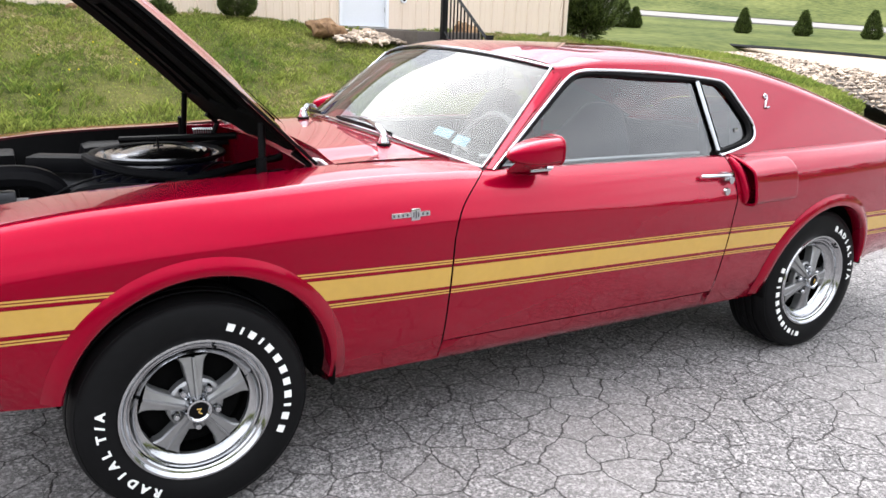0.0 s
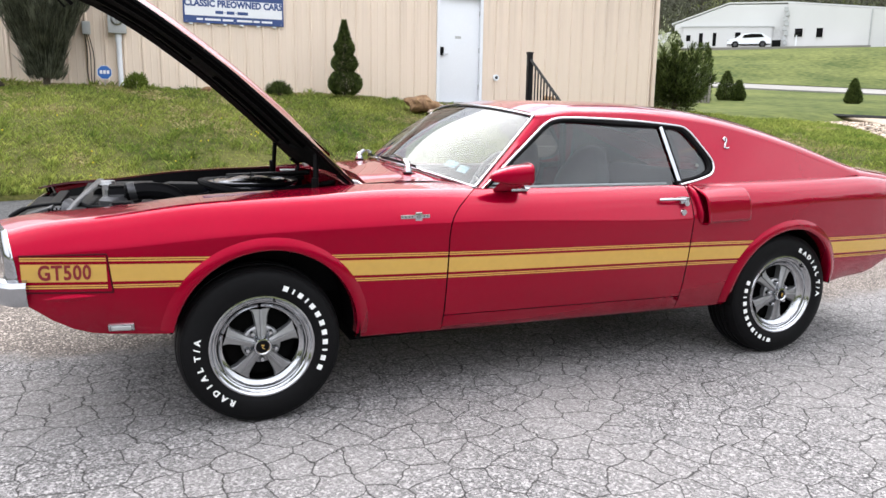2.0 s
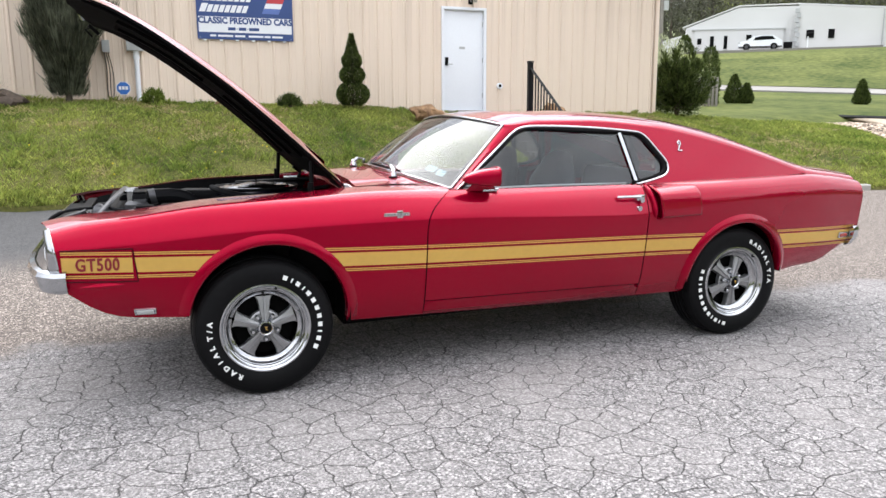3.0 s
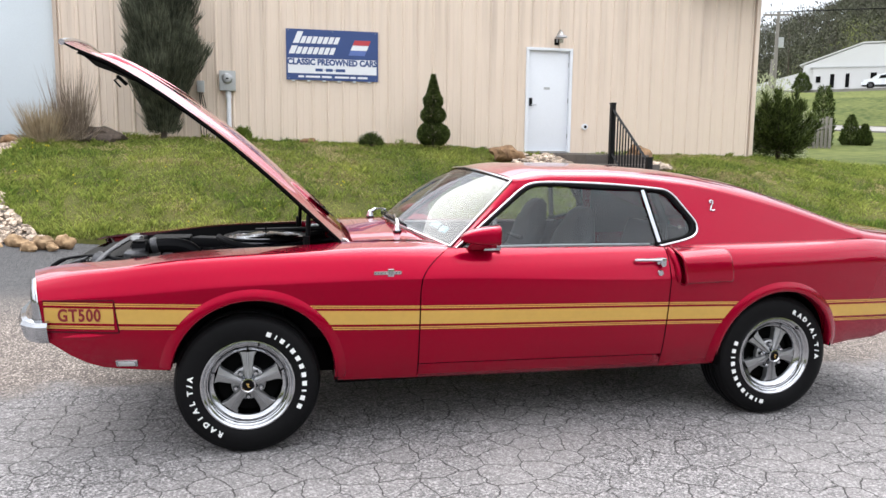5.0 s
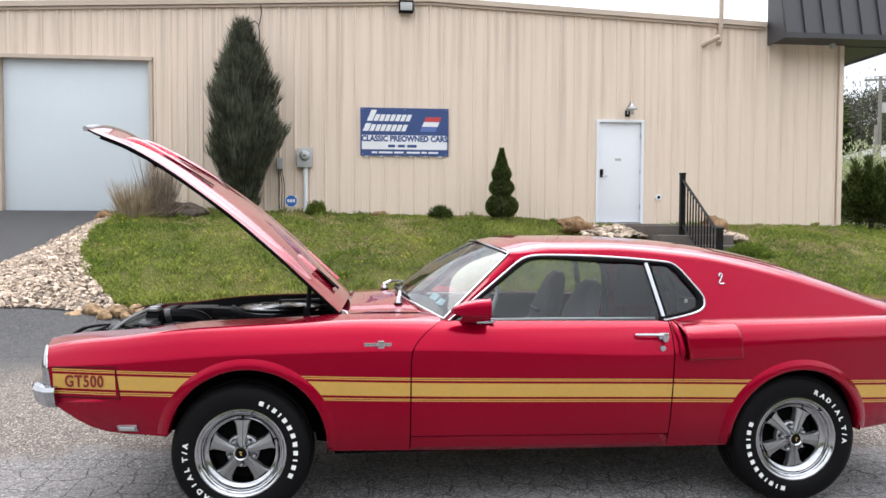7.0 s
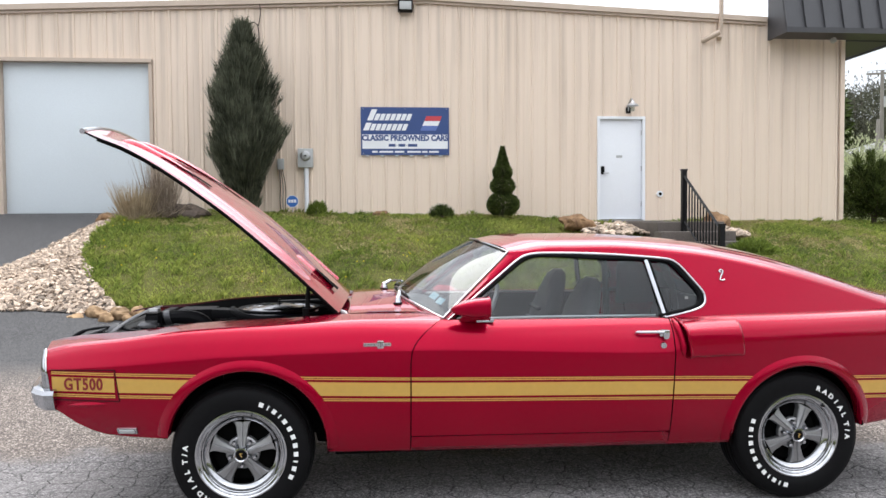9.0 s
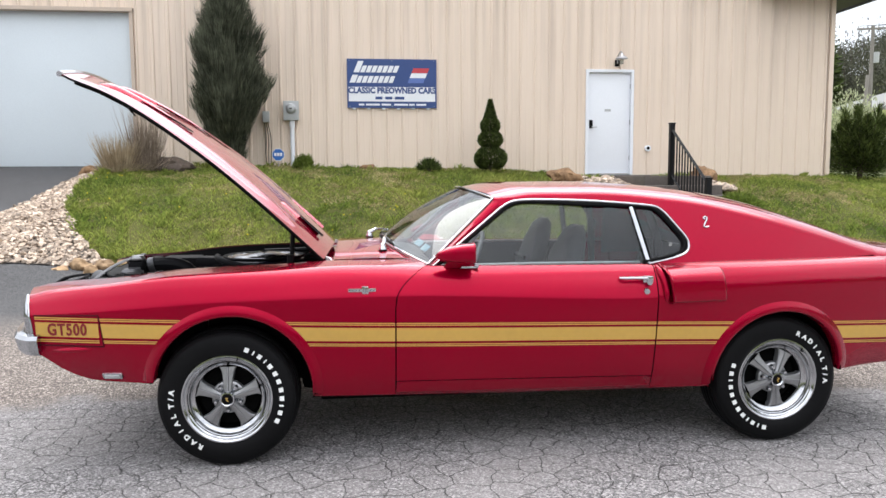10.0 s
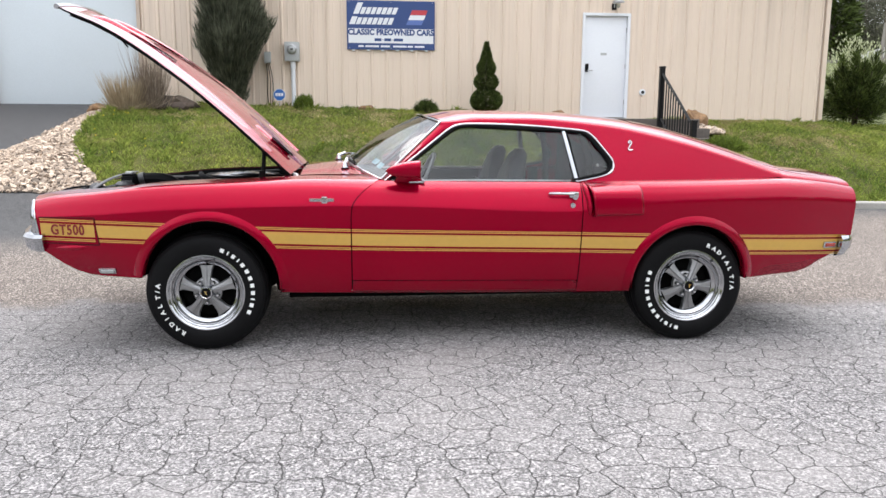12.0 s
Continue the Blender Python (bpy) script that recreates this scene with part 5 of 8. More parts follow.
# ---- wheels ----
def wheel_meshes():
    tyre_prof = [(0.200, 0.030), (0.209, 0.012), (0.222, 0.005), (0.245, -0.001), (0.272, 0.000), (0.296, 0.006), (0.309, 0.013), (0.3135, 0.019), (0.3165, 0.0185), (0.322, 0.028), (0.326, 0.036)]
    tread = []
    for k in range(5):
        y = 0.045 + k * 0.0325
        r = 0.334 - 0.0012 * (k - 2) ** 2
        tread += [(r - 0.0015, y), (r, y + 0.004), (r, y + 0.024), (r - 0.0015, y + 0.028)] + ([(0.322, y + 0.029), (0.322, y + 0.0315)] if k < 4 else [])
    back = [(0.3235, 0.206), (0.305, 0.225), (0.27, 0.236), (0.235, 0.23), (0.205, 0.21)]
    v, f = lathe(tyre_prof + tread + back, 72)
    tyre = (v, f)
    rim = lathe([(0.2135, 0.020), (0.2145, 0.010), (0.211, 0.004), (0.205, 0.003), (0.200, 0.007), (0.196, 0.013), (0.190, 0.015), (0.186, 0.019), (0.1835, 0.0265), (0.1795, 0.0285), (0.176, 0.036), (0.163, 0.048), (0.156, 0.051), (0.152, 0.058), (0.150, 0.085), (0.150, 0.13), (0.185, 0.20)], 72)
    hub = lathe([(0.0, 0.046), (0.070, 0.046), (0.078, 0.052), (0.080, 0.075), (0.0, 0.078)], 40)
    drum = lathe([(0.0, 0.11), (0.14, 0.11), (0.15, 0.12), (0.152, 0.18)], 36)
    v, f = [], []
    n = 10
    for i in range(n + 1):
        r = 0.036 + (0.1475 - 0.036) * i / n
        t = (r - 0.036) / 0.115
        h = 0.017 + 0.018 * t ** 1.2 + 0.010 * step(0.80, 1.0, t)
        y = 0.030 + 0.020 * t
        rise = 0.014 - 0.005 * t
        rw = 0.0055
        for a, dy in ((-h, 0.040), (-h, 0.006), (-h * 0.86, 0.0), (-rw, -rise * 0.25), (-rw * 0.5, -rise), (rw * 0.5, -rise), (rw, -rise * 0.25), (h * 0.86, 0.0), (h, 0.006), (h, 0.040)):
            v.append((a, y + dy, r))
    k = 10
    f = [(i * k + j, (i + 1) * k + j, (i + 1) * k + j + 1, i * k + j + 1) for i in range(n) for j in range(k - 1)]
    spoke = (v, f)
    cap_ring = lathe([(0.0245, 0.004), (0.029, -0.001), (0.034, 0.0), (0.037, 0.008), (0.038, 0.034), (0.046, 0.044)], 40)
    cap = lathe([(0.0, 0.0), (0.0245, 0.004)], 28)
    nut = lathe([(0.0, 0.020), (0.007, 0.021), (0.0105, 0.026), (0.0115, 0.034), (0.0125, 0.050)], 12, 0, 0, 0.060)
    return tyre, rim, hub, drum, spoke, cap_ring, cap, nut


def arc_word(text, mid, pitch, radius, size):
    """Raised letters round the tyre's wall, clockwise, tops outward; mid in degrees from the top."""
    out = []
    for i, ch in enumerate(text):
        if ch == " ":
            continue
        a = radians(mid + (i - (len(text) - 1) / 2) * pitch)
        x, z = radius * math.sin(a), radius * math.cos(a)
        m = Matrix.Translation((x, -0.0015, z)) @ Matrix.Rotation(a, 4, "Y") @ Matrix.Rotation(radians(90), 4, "X")
        out.append(letters(ch, size, 0.0014, m @ Matrix.Diagonal((1.12, 1, 1, 1)), bold=0.04))
    return out


def arc_blocks(widths, mid, radius, height, gap):
    """Plain raised blocks in place of a maker's name."""
    total = sum(widths) + gap * (len(widths) - 1)
    a, out = -total / 2, []
    for w in widths:
        c = radians(mid + a + w / 2)
        half = radians(w / 2)
        v = []
        for y in (-0.0035, 0.002):
            for da, dr in ((-half, -height / 2), (half, -height / 2), (half, height / 2), (-half, height / 2)):
                v.append(((radius + dr) * math.sin(c + da), y, (radius + dr) * math.cos(c + da)))
        out.append((v, [(0, 1, 2, 3), (4, 7, 6, 5), (0, 4, 5, 1), (1, 5, 6, 2), (2, 6, 7, 3), (3, 7, 4, 0)]))
        a += w + gap
    return out


def wheels():
    tyre, rim, hub, drum, spoke, cap_ring, cap, nut = wheel_meshes()
    word = arc_word("RADIAL", 232, 8.8, 0.2545, 0.032) + arc_word("T/A", 272.5, 7.2, 0.2545, 0.032)
    maker = arc_blocks([4.8, 1.5, 4.4, 1.5, 4.8, 4.8, 4.8, 4.8, 4.8, 1.7, 4.8, 4.8], 69, 0.2545, 0.021, 4.6)
    for x, side, turn, tyre_turn in ((0.0, 1, 0, 0), (2.743, 1, 26, 173), (0.0, -1, 20, 60), (2.743, -1, 50, 130)):
        base = Matrix.Translation((x, YC - side * YC, 0.327)) @ (Matrix.Identity(4) if side > 0 else Matrix.Rotation(math.pi, 4, "Z"))
        m = base @ Matrix.Rotation(radians(turn), 4, "Y")
        mt = base @ Matrix.Rotation(radians(tyre_turn), 4, "Y")
        w = obj("wheel", moved(rim, m), M_POLISHED, car, "polished five-spoke road wheel with a raised-white-letter tyre", angle=25)
        tv, tf = moved(tyre, mt)
        obj("tyre", ([(a, b, max(c, 0.0005)) for a, b, c in tv], tf), M_TYRE, w, "black tyre with raised white letters", angle=30)
        if side > 0:
            for g in word + maker:
                obj("raised_letter", moved(g, mt), M_WHITE_RUBBER, w, smooth=False)
        obj("hub", moved(hub, m), M_SPOKE, w)
        # drum coloured near-black for the shade behind the spokes
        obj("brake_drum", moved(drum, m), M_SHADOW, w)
        for k in range(5):
            r = m @ Matrix.Rotation(radians(72 * k), 4, "Y")
            obj("spoke", moved(spoke, r), M_SPOKE, w, angle=22)
            obj("lug_nut", moved(nut, m @ Matrix.Rotation(radians(72 * k + 36), 4, "Y")), M_CHROME, w)
        obj("cap_ring", moved(cap_ring, m), M_CHROME, w)
        obj("center_cap", moved(cap, m), M_BLACK, w, "black centre cap with a gold emblem")
        obj("cap_emblem", moved(tube([(-0.007, -0.001, 0.008), (0.005, -0.001, 0.008), (-0.003, -0.001, -0.001), (0.006, -0.001, -0.008)], 0.0022, 6), m), M_GOLD, w)
        obj("valve_stem", moved(tube([(0.05, 0.012, 0.184), (0.052, -0.006, 0.188)], 0.004, 6), m), M_BLACK, w)


wheels()


# ---- bumpers, nose, lamps, badges ----
def swept(path, prof):
    """A band with the section prof (out, up) along a path seen from above, for both sides at once."""
    pts = [np.array(p, float) for p in path]
    full = [p * np.array([1, -1, 1]) for p in reversed(pts[:-1])]
    line = pts[:] + full
    v, k, n = [], len(prof), len(line)
    for i, p in enumerate(line):
        d = line[min(i + 1, n - 1)] - line[max(i - 1, 0)]
        nx, ny = d[1], -d[0]
        if nx * (p[0] - 1.4) + ny * p[1] < 0:
            nx, ny = -nx, -ny
        q = math.hypot(nx, ny)
        for o, h in prof:
            v.append((p[0] + nx / q * o, YC - (p[1] + ny / q * o), p[2] + h))
    f = [(i * k + j, (i + 1) * k + j, (i + 1) * k + (j + 1) % k, i * k + (j + 1) % k) for i in range(n - 1) for j in range(k)]
    f += [tuple(range(k)), tuple((n - 1) * k + j for j in range(k - 1, -1, -1))]
    return v, f


def nose():
    path = smooth_line([(-0.818, 0.868, 0.615), (-0.868, 0.866, 0.615), (-0.935, 0.80, 0.622), (-0.985, 0.56, 0.640), (-1.00, 0.0, 0.640)], 24, 1)
    prof = [(-0.012, -0.048), (0.000, -0.047), (0.012, -0.030), (0.026, 0.026), (0.016, 0.044), (-0.004, 0.050), (-0.012, 0.048)]
    obj("front_bumper", swept(path, prof), M_BUMPER, car, "chrome front bumper wrapping the fender corner", angle=18)
    path = smooth_line([(-0.895, 0.76, 0.800), (-0.905, 0.72, 0.80), (-0.93, 0.50, 0.79), (-0.94, 0.0, 0.785)], 22)
    prof = [(-0.010, -0.014), (0.004, -0.016), (0.010, -0.003), (0.006, 0.009), (-0.006, 0.011)]
    obj("grille_surround", swept(path, prof), M_BUMPER, car, "chrome moulding round the front grille", angle=40)
    for side in (1, -1):
        def bezel(u, t):
            z = 0.655 + 0.185 * t
            x = -0.850 - 0.030 * t * t - 0.050 * (1 - 0.45 * t) * math.sin(math.pi / 2 * u)
            return (x, w_side(-0.86, z) + 0.004 - 0.060 * u ** 2.2, z - 0.012 * u * t)
        bz = obj("headlamp_bezel", flip(grid(bezel, 8, 10), side), M_BUMPER, car, "chrome headlamp bezel capping the fender end", angle=40)
        obj("bezel_edge", flip(tube([bezel(0.0, k / 10) for k in range(11)], 0.0045, 6), side), M_CHROME, bz)
        m = Matrix.Translation((-0.885, YC - side * 0.66, 0.715)) @ Matrix.Rotation(radians(-90), 4, "Z")
        obj("headlamp", moved(lathe([(0.0, -0.035), (0.03, -0.032), (0.06, -0.02), (0.075, 0.0), (0.085, 0.004), (0.085, 0.03)], 28), m), M_SIGN_WHITE, car)
    obj("grille", slab([(YC - 0.78, 0.645), (YC + 0.78, 0.645), (YC + 0.78, 0.80), (YC - 0.78, 0.80)], -0.885, -0.86, "x"), M_BLACK, car, smooth=False)
    for k in range(4):
        obj("grille_bar", box(-0.895, YC, 0.665 + 0.036 * k, 0.012, 1.1, 0.008, 0.002), M_ALLOY, car)
    # valance below the bumper
    path = smooth_line([(-0.74, 0.78, 0.54), (-0.80, 0.70, 0.54), (-0.86, 0.4, 0.54), (-0.88, 0, 0.54)], 18)
    obj("front_valance", swept(path, [(0.0, 0.075), (-0.02, 0.0), (-0.09, -0.07), (-0.12, -0.05), (-0.06, 0.07)]), M_PAINT, car, angle=40)
    path = smooth_line([(3.650, 0.842, 0.552), (3.70, 0.838, 0.552), (3.755, 0.77, 0.552), (3.80, 0.4, 0.552), (3.81, 0.0, 0.552)], 22)
    prof = [(-0.040, -0.068), (-0.012, -0.056), (0.018, -0.005), (0.024, 0.040), (0.010, 0.062), (-0.006, 0.062)]
    obj("rear_bumper", swept(path, prof), M_CHROME, car, "chrome rear bumper wrapping the quarter corner", angle=40)
    for side in (1, -1):
        for name, x0, x1, z0, z1, lens in (("front_side_lamp", -0.567, -0.472, 0.437, 0.471, M_GREY_BOX), ("rear_side_lamp", 3.555, 3.640, 0.540, 0.578, M_AMBER)):
            cx, cz = (x0 + x1) / 2, (z0 + z1) / 2
            w = w_side(cx, cz)
            slope = math.degrees(math.atan2(w_side(x1, cz) - w_side(x0, cz), x1 - x0))
            pitch = math.degrees(math.atan2(w_side(cx, z1) - w_side(cx, z0), z1 - z0))
            m = Matrix.Translation((cx, YC - side * (w + 0.002), cz)) @ Matrix.Rotation(radians(-side * slope), 4, "Z") @ Matrix.Rotation(radians(side * pitch), 4, "X")
            b = obj(name, moved(box(0, 0, 0, x1 - x0, 0.02, z1 - z0, 0.006), m), M_CHROME, car, "chrome framed side marker lamp")
            obj("lens", moved(box(0, -side * 0.008, 0, (x1 - x0) * 0.74, 0.012, (z1 - z0) * 0.55, 0.003), m), lens, b)
        # emblem on the fender: bars and a shield
        w = lambda x, z, o=0.0: YC - side * (w_side(x, z) + o)
        e = obj("fender_emblem", box(0.640, w(0.64, 0.838, 0.003), 0.838, 0.130, 0.008, 0.016, 0.002), M_CHROME, car, "small chrome emblem bar with a shield")
        obj("shield", box(0.655, w(0.655, 0.838, 0.004), 0.838, 0.032, 0.010, 0.038, 0.006), M_CHROME, e)
        for dx, h in ((-0.008, 0.016), (0.0, 0.024), (0.008, 0.016)):
            obj("shield_groove", box(0.655 + dx, w(0.655, 0.838, 0.0092), 0.838, 0.0028, 0.002, h), M_CAST, e, smooth=False)
        for k, dx in enumerate((-0.058, -0.043, -0.028, -0.013, 0.040, 0.055)):
            obj("emblem_groove", box(0.640 + dx, w(0.64, 0.838, 0.0072), 0.838, 0.0055, 0.002, 0.0065), M_CAST, e, smooth=False)
        # snake-like emblem on the roof pillar
        pts = [(2.392, 1.142), (2.388, 1.151), (2.396, 1.158), (2.405, 1.153), (2.404, 1.141), (2.396, 1.130), (2.390, 1.118), (2.384, 1.107), (2.396, 1.104), (2.410, 1.106)]
        obj("pillar_emblem", tube([(x, YC - side * (w_upper(z) + 0.004), z) for x, z in pts], 0.0048, 8), M_CHROME, car, "small curled chrome emblem")
        # panel outline and ledge ahead of the front wheel
        g = []
        for x0, z0, x1, z1 in ((-0.552, 0.745, -0.538, 0.60), (-0.838, 0.752, -0.552, 0.748), (-0.845, 0.615, -0.538, 0.600)):
            pts = [(x0 + (x1 - x0) * i / 6, z0 + (z1 - z0) * i / 6) for i in range(7)]
            g.append(tube([(x, w(x, z, 0.0003), z) for x, z in pts], 0.0034, 6))
        # maroon tubes: the panel seam, and shade painted along the recess edges
        obj("nose_seam_shade", join(*g), M_SEAM_SHADE, car)
        led = [(-0.80 + 0.27 * i / 8) for i in range(9)]
        obj("nose_ledge", tube([(x, w(x, 0.585, -0.008), 0.585 + 0.006 * i / 8) for i, x in enumerate(led)], [0.004 + 0.012 * math.sin(math.pi * min(1, i / 7)) for i in range(9)], 8), M_PAINT, car)
        # model letters in the front stripe
        zc = stripe_z(-0.69)
        slope = math.atan2(w_side(-0.6, zc) - w_side(-0.78, zc), 0.18)
        m = Matrix.Translation((-0.695, YC - side * (w_side(-0.695, zc) + 0.0035), zc)) @ Matrix.Rotation(-side * slope + (0 if side > 0 else math.pi), 4, "Z") @ Matrix.Rotation(radians(90) + math.atan2(w_side(-0.695, zc + 0.05) - w_side(-0.695, zc - 0.05), 0.1), 4, "X") @ Matrix.Rotation(radians(-1.4), 4, "Z")
        obj("stripe_lettering", letters("GT500", 0.078, 0.0008, m @ Matrix.Diagonal((0.74, 1, 1, 1)), spacing=1.10, bold=0.025), M_DARK_RED, car, "dark red letters in the gold stripe", smooth=False)
        # shut lines: dark seals behind the gaps, added to stop light showing through
        seal = []
        for i in range(18):
            z = 0.335 + (0.925 - 0.335) * i / 17
            seal.append((door_line(z), w(door_line(z), z, -0.014), z))
        obj("door_seal", join(tube(seal, 0.0095, 6), tube([(2.085, w(2.085, z, -0.014), z) for z in np.linspace(0.335, 0.925, 14)], 0.0105, 6),
                              tube([(x, w(x, 0.37, -0.014), 0.374) for x in np.linspace(0.8, 2.085, 14)], 0.014, 6)), M_SHADOW, car)


nose()


def side_scoop(side):
    """A boxed scoop: a bevelled top, an upright face, an open slot in front behind a fat rim, and a blunt tail."""
    x0, x1, z0, z1 = 2.116, 2.432, 0.744, 0.930
    sect = smooth_line([(0.0, 0.0), (0.0, 0.30), (0.01, 0.72), (0.06, 0.95), (0.20, 1.0), (0.45, 0.985), (0.66, 0.94), (0.74, 0.84), (0.88, 0.46), (0.97, 0.16), (1.0, 0.0)], 36)

    def skin(u, k):
        h, dep = float(sect[k][0]), float(sect[k][1])
        tail = (1 - 0.30 * u) * (1 - step(0.90, 1.0, u) ** 1.5)
        h = 0.5 + (h - 0.5) * (1 - 0.05 * u - 0.05 * step(0.9, 1.0, u))
        z = z0 + (z1 - z0) * h
        x = x0 + (x1 - x0) * u + (0.026 * (1 - h) + 0.012 * dep) * (1 - u) ** 3 + 0.018 * (1 - h) * u
        inner = w_side(x, z) - 0.010
        outer = 0.936 - 0.010 * h
        return (x, inner + (outer - inner) * max(0.0, dep) * tail, z)
    us = [i / 24 * 0.88 for i in range(24)] + [0.88 + 0.12 * i / 7 for i in range(8)]
    v = [skin(u, k) for u in us for k in range(37)]
    f = [(i * 37 + j, (i + 1) * 37 + j, (i + 1) * 37 + j + 1, i * 37 + j + 1) for i in range(len(us) - 1) for j in range(36)]
    s = obj("side_scoop", flip((v, f), side), M_PAINT, car, "raised air scoop behind the door", angle=50)
    lipp = [skin(0, k) for k in range(37)]
    obj("scoop_lip", flip(tube(lipp, 0.0065, 8), side), M_PAINT, s)
    c = np.mean(np.array(lipp), axis=0)
    inner = [tuple(c + (np.array(p) - c) * 0.95 + np.array([0.003, -0.001, 0])) for p in lipp]
    deep = [(x + 0.07, y - 0.006, z) for x, y, z in inner]
    # pocket lined near-black to paint the shade inside the slot
    obj("scoop_mouth", flip((inner + deep, [(i, (i + 1) % 37, 37 + (i + 1) % 37, 37 + i) for i in range(37)] + [tuple(range(37, 74))]), side), M_SHADOW, s)
    # the fat rim ahead of the slot
    ts = [i / 12 for i in range(13)]
    front = [(2.099 + 0.028 * (1 - t) + 0.010 * math.sin(math.pi * t), w_side(2.11, z0 + 0.01 + (z1 - z0 - 0.02) * t) + 0.004, z0 + 0.008 + (z1 - z0 - 0.016) * t) for t in ts]
    obj("scoop_rim", flip(tube(front, [0.007 + 0.012 * min(1, 5 * min(t, 1 - t)) for t in ts], 12), side), M_PAINT, s)


def mirror_and_wipers():
    for side in (1, -1):
        w0 = w_side(1.16, 0.93)
        ped = grid(lambda u, t: (1.115 + 0.085 * (math.cos(2 * math.pi * u)) * (1 - 0.62 * t) + 0.0 * t, w0 - 0.005 + 0.018 * math.sin(2 * math.pi * u) * (1 - 0.3 * t) + 0.055 * t, 0.928 + 0.075 * t), 16, 6)
        m = obj("door_mirror", flip(ped, side), M_PAINT, car, "red bullet-shaped door mirror")

        def shell(u, t):
            a = 2 * math.pi * t
            x = 0.985 + 0.186 * u
            r = math.sin(min(1.0, u / 0.9) * math.pi / 2) ** 0.55
            sq = lambda c: math.copysign(abs(c) ** 0.55, c)
            return (x, w0 + 0.062 + 0.060 * r * sq(math.cos(a)), 1.006 - 0.012 * (1 - u) + 0.046 * r * sq(math.sin(a)))
        obj("mirror_housing", flip(grid(shell, 14, 22), side), M_PAINT, m, angle=50)
        face = [shell(1.0, k / 22) for k in range(22)]
        obj("mirror_glass", flip(([(x - 0.006, y, z) for x, y, z in face], [tuple(range(22))]), side), M_CHROME, m, smooth=False)
        obj("mirror_rim", flip(tube(face + face[:1], 0.004, 6, caps=False), side), M_PAINT, m)
        obj("mirror_foot", flip(join(box(1.16, w0 + 0.008, 0.930, 0.085, 0.022, 0.010, 0.003), tube([(1.185, w0 + 0.016, 0.937), (1.205, w0 + 0.022, 0.937)], 0.008, 8)), side), M_CHROME, m)
    # parked wipers: a round pivot on the cowl, an arm that narrows to the middle of the blade
    for wv, w0, w1 in ((0.455, 0.045, 0.405), (-0.180, -0.560, -0.165)):
        wm = 0.5 * (w0 + w1) - 0.01
        bx, bz = ws_base(wv)
        p = Vector((bx - 0.075, YC - wv, bz - 0.006))
        foot = Vector((ws_base(wm)[0] + 0.004, YC - wm, ws_base(wm)[1] + 0.040))
        knee = p + Vector((0.004, 0, 0.030))
        pivot = lathe([(0.0, 0.0), (0.021, 0.0), (0.021, 0.010), (0.016, 0.020), (0.013, 0.034), (0.006, 0.040), (0.0, 0.040)], 18)
        pivot = moved(pivot, pose(p.x, p.y, p.z, 90, 0, 0))
        arm = tube([tuple(knee), tuple(knee.lerp(foot, 0.30) + Vector((0, 0, 0.012))), tuple(knee.lerp(foot, 0.32) + Vector((0, 0, 0.012))), tuple(knee.lerp(foot, 0.70) + Vector((0, 0, 0.008))), tuple(foot)], [0.013, 0.011, 0.007, 0.0055, 0.005], 10)
        wp = obj("wiper", join(pivot, arm), M_CHROME, car, "chrome windscreen wiper arm with a black blade")
        obj("pivot_seal", moved(lathe([(0.0, -0.004), (0.025, -0.004), (0.024, 0.004), (0.0, 0.005)], 18), pose(p.x, p.y, p.z, 90, 0, 0)), M_BLACK, wp)
        rail = lambda h, k: [(ws_base(w)[0] - 0.010 + 0.3 * h, YC - w, ws_base(w)[1] + h) for w in [w0 + (w1 - w0) * i / k for i in range(k + 1)]]
        obj("blade", tube(rail(0.016, 8), 0.0062, 6), M_BLACK, wp)
        bow = [(x, y, z + 0.014 * math.sin(math.pi * i / 8)) for i, (x, y, z) in enumerate(rail(0.020, 8))]
        obj("blade_bow", tube(bow[1:8], 0.0055, 6, flat=0.6), M_CAST, wp, "dark grey wiper blade carrier")
        obj("blade_clip", box(foot.x, foot.y, foot.z - 0.006, 0.016, 0.035, 0.016, 0.004), M_CHROME, wp)


for sd in (1, -1):
    side_scoop(sd)
mirror_and_wipers()
for sd in (1, -1):
    obj("deck_pin", join(lathe([(0.0, 0.0), (0.012, 0.0), (0.014, 0.01)], 14, 3.235, YC - sd * 0.765 - 0.005, 0.965), box(3.225, YC - sd * 0.765, 0.968, 0.05, 0.018, 0.014, 0.004)), M_CHROME, car, "small chrome lock on the deck edge")


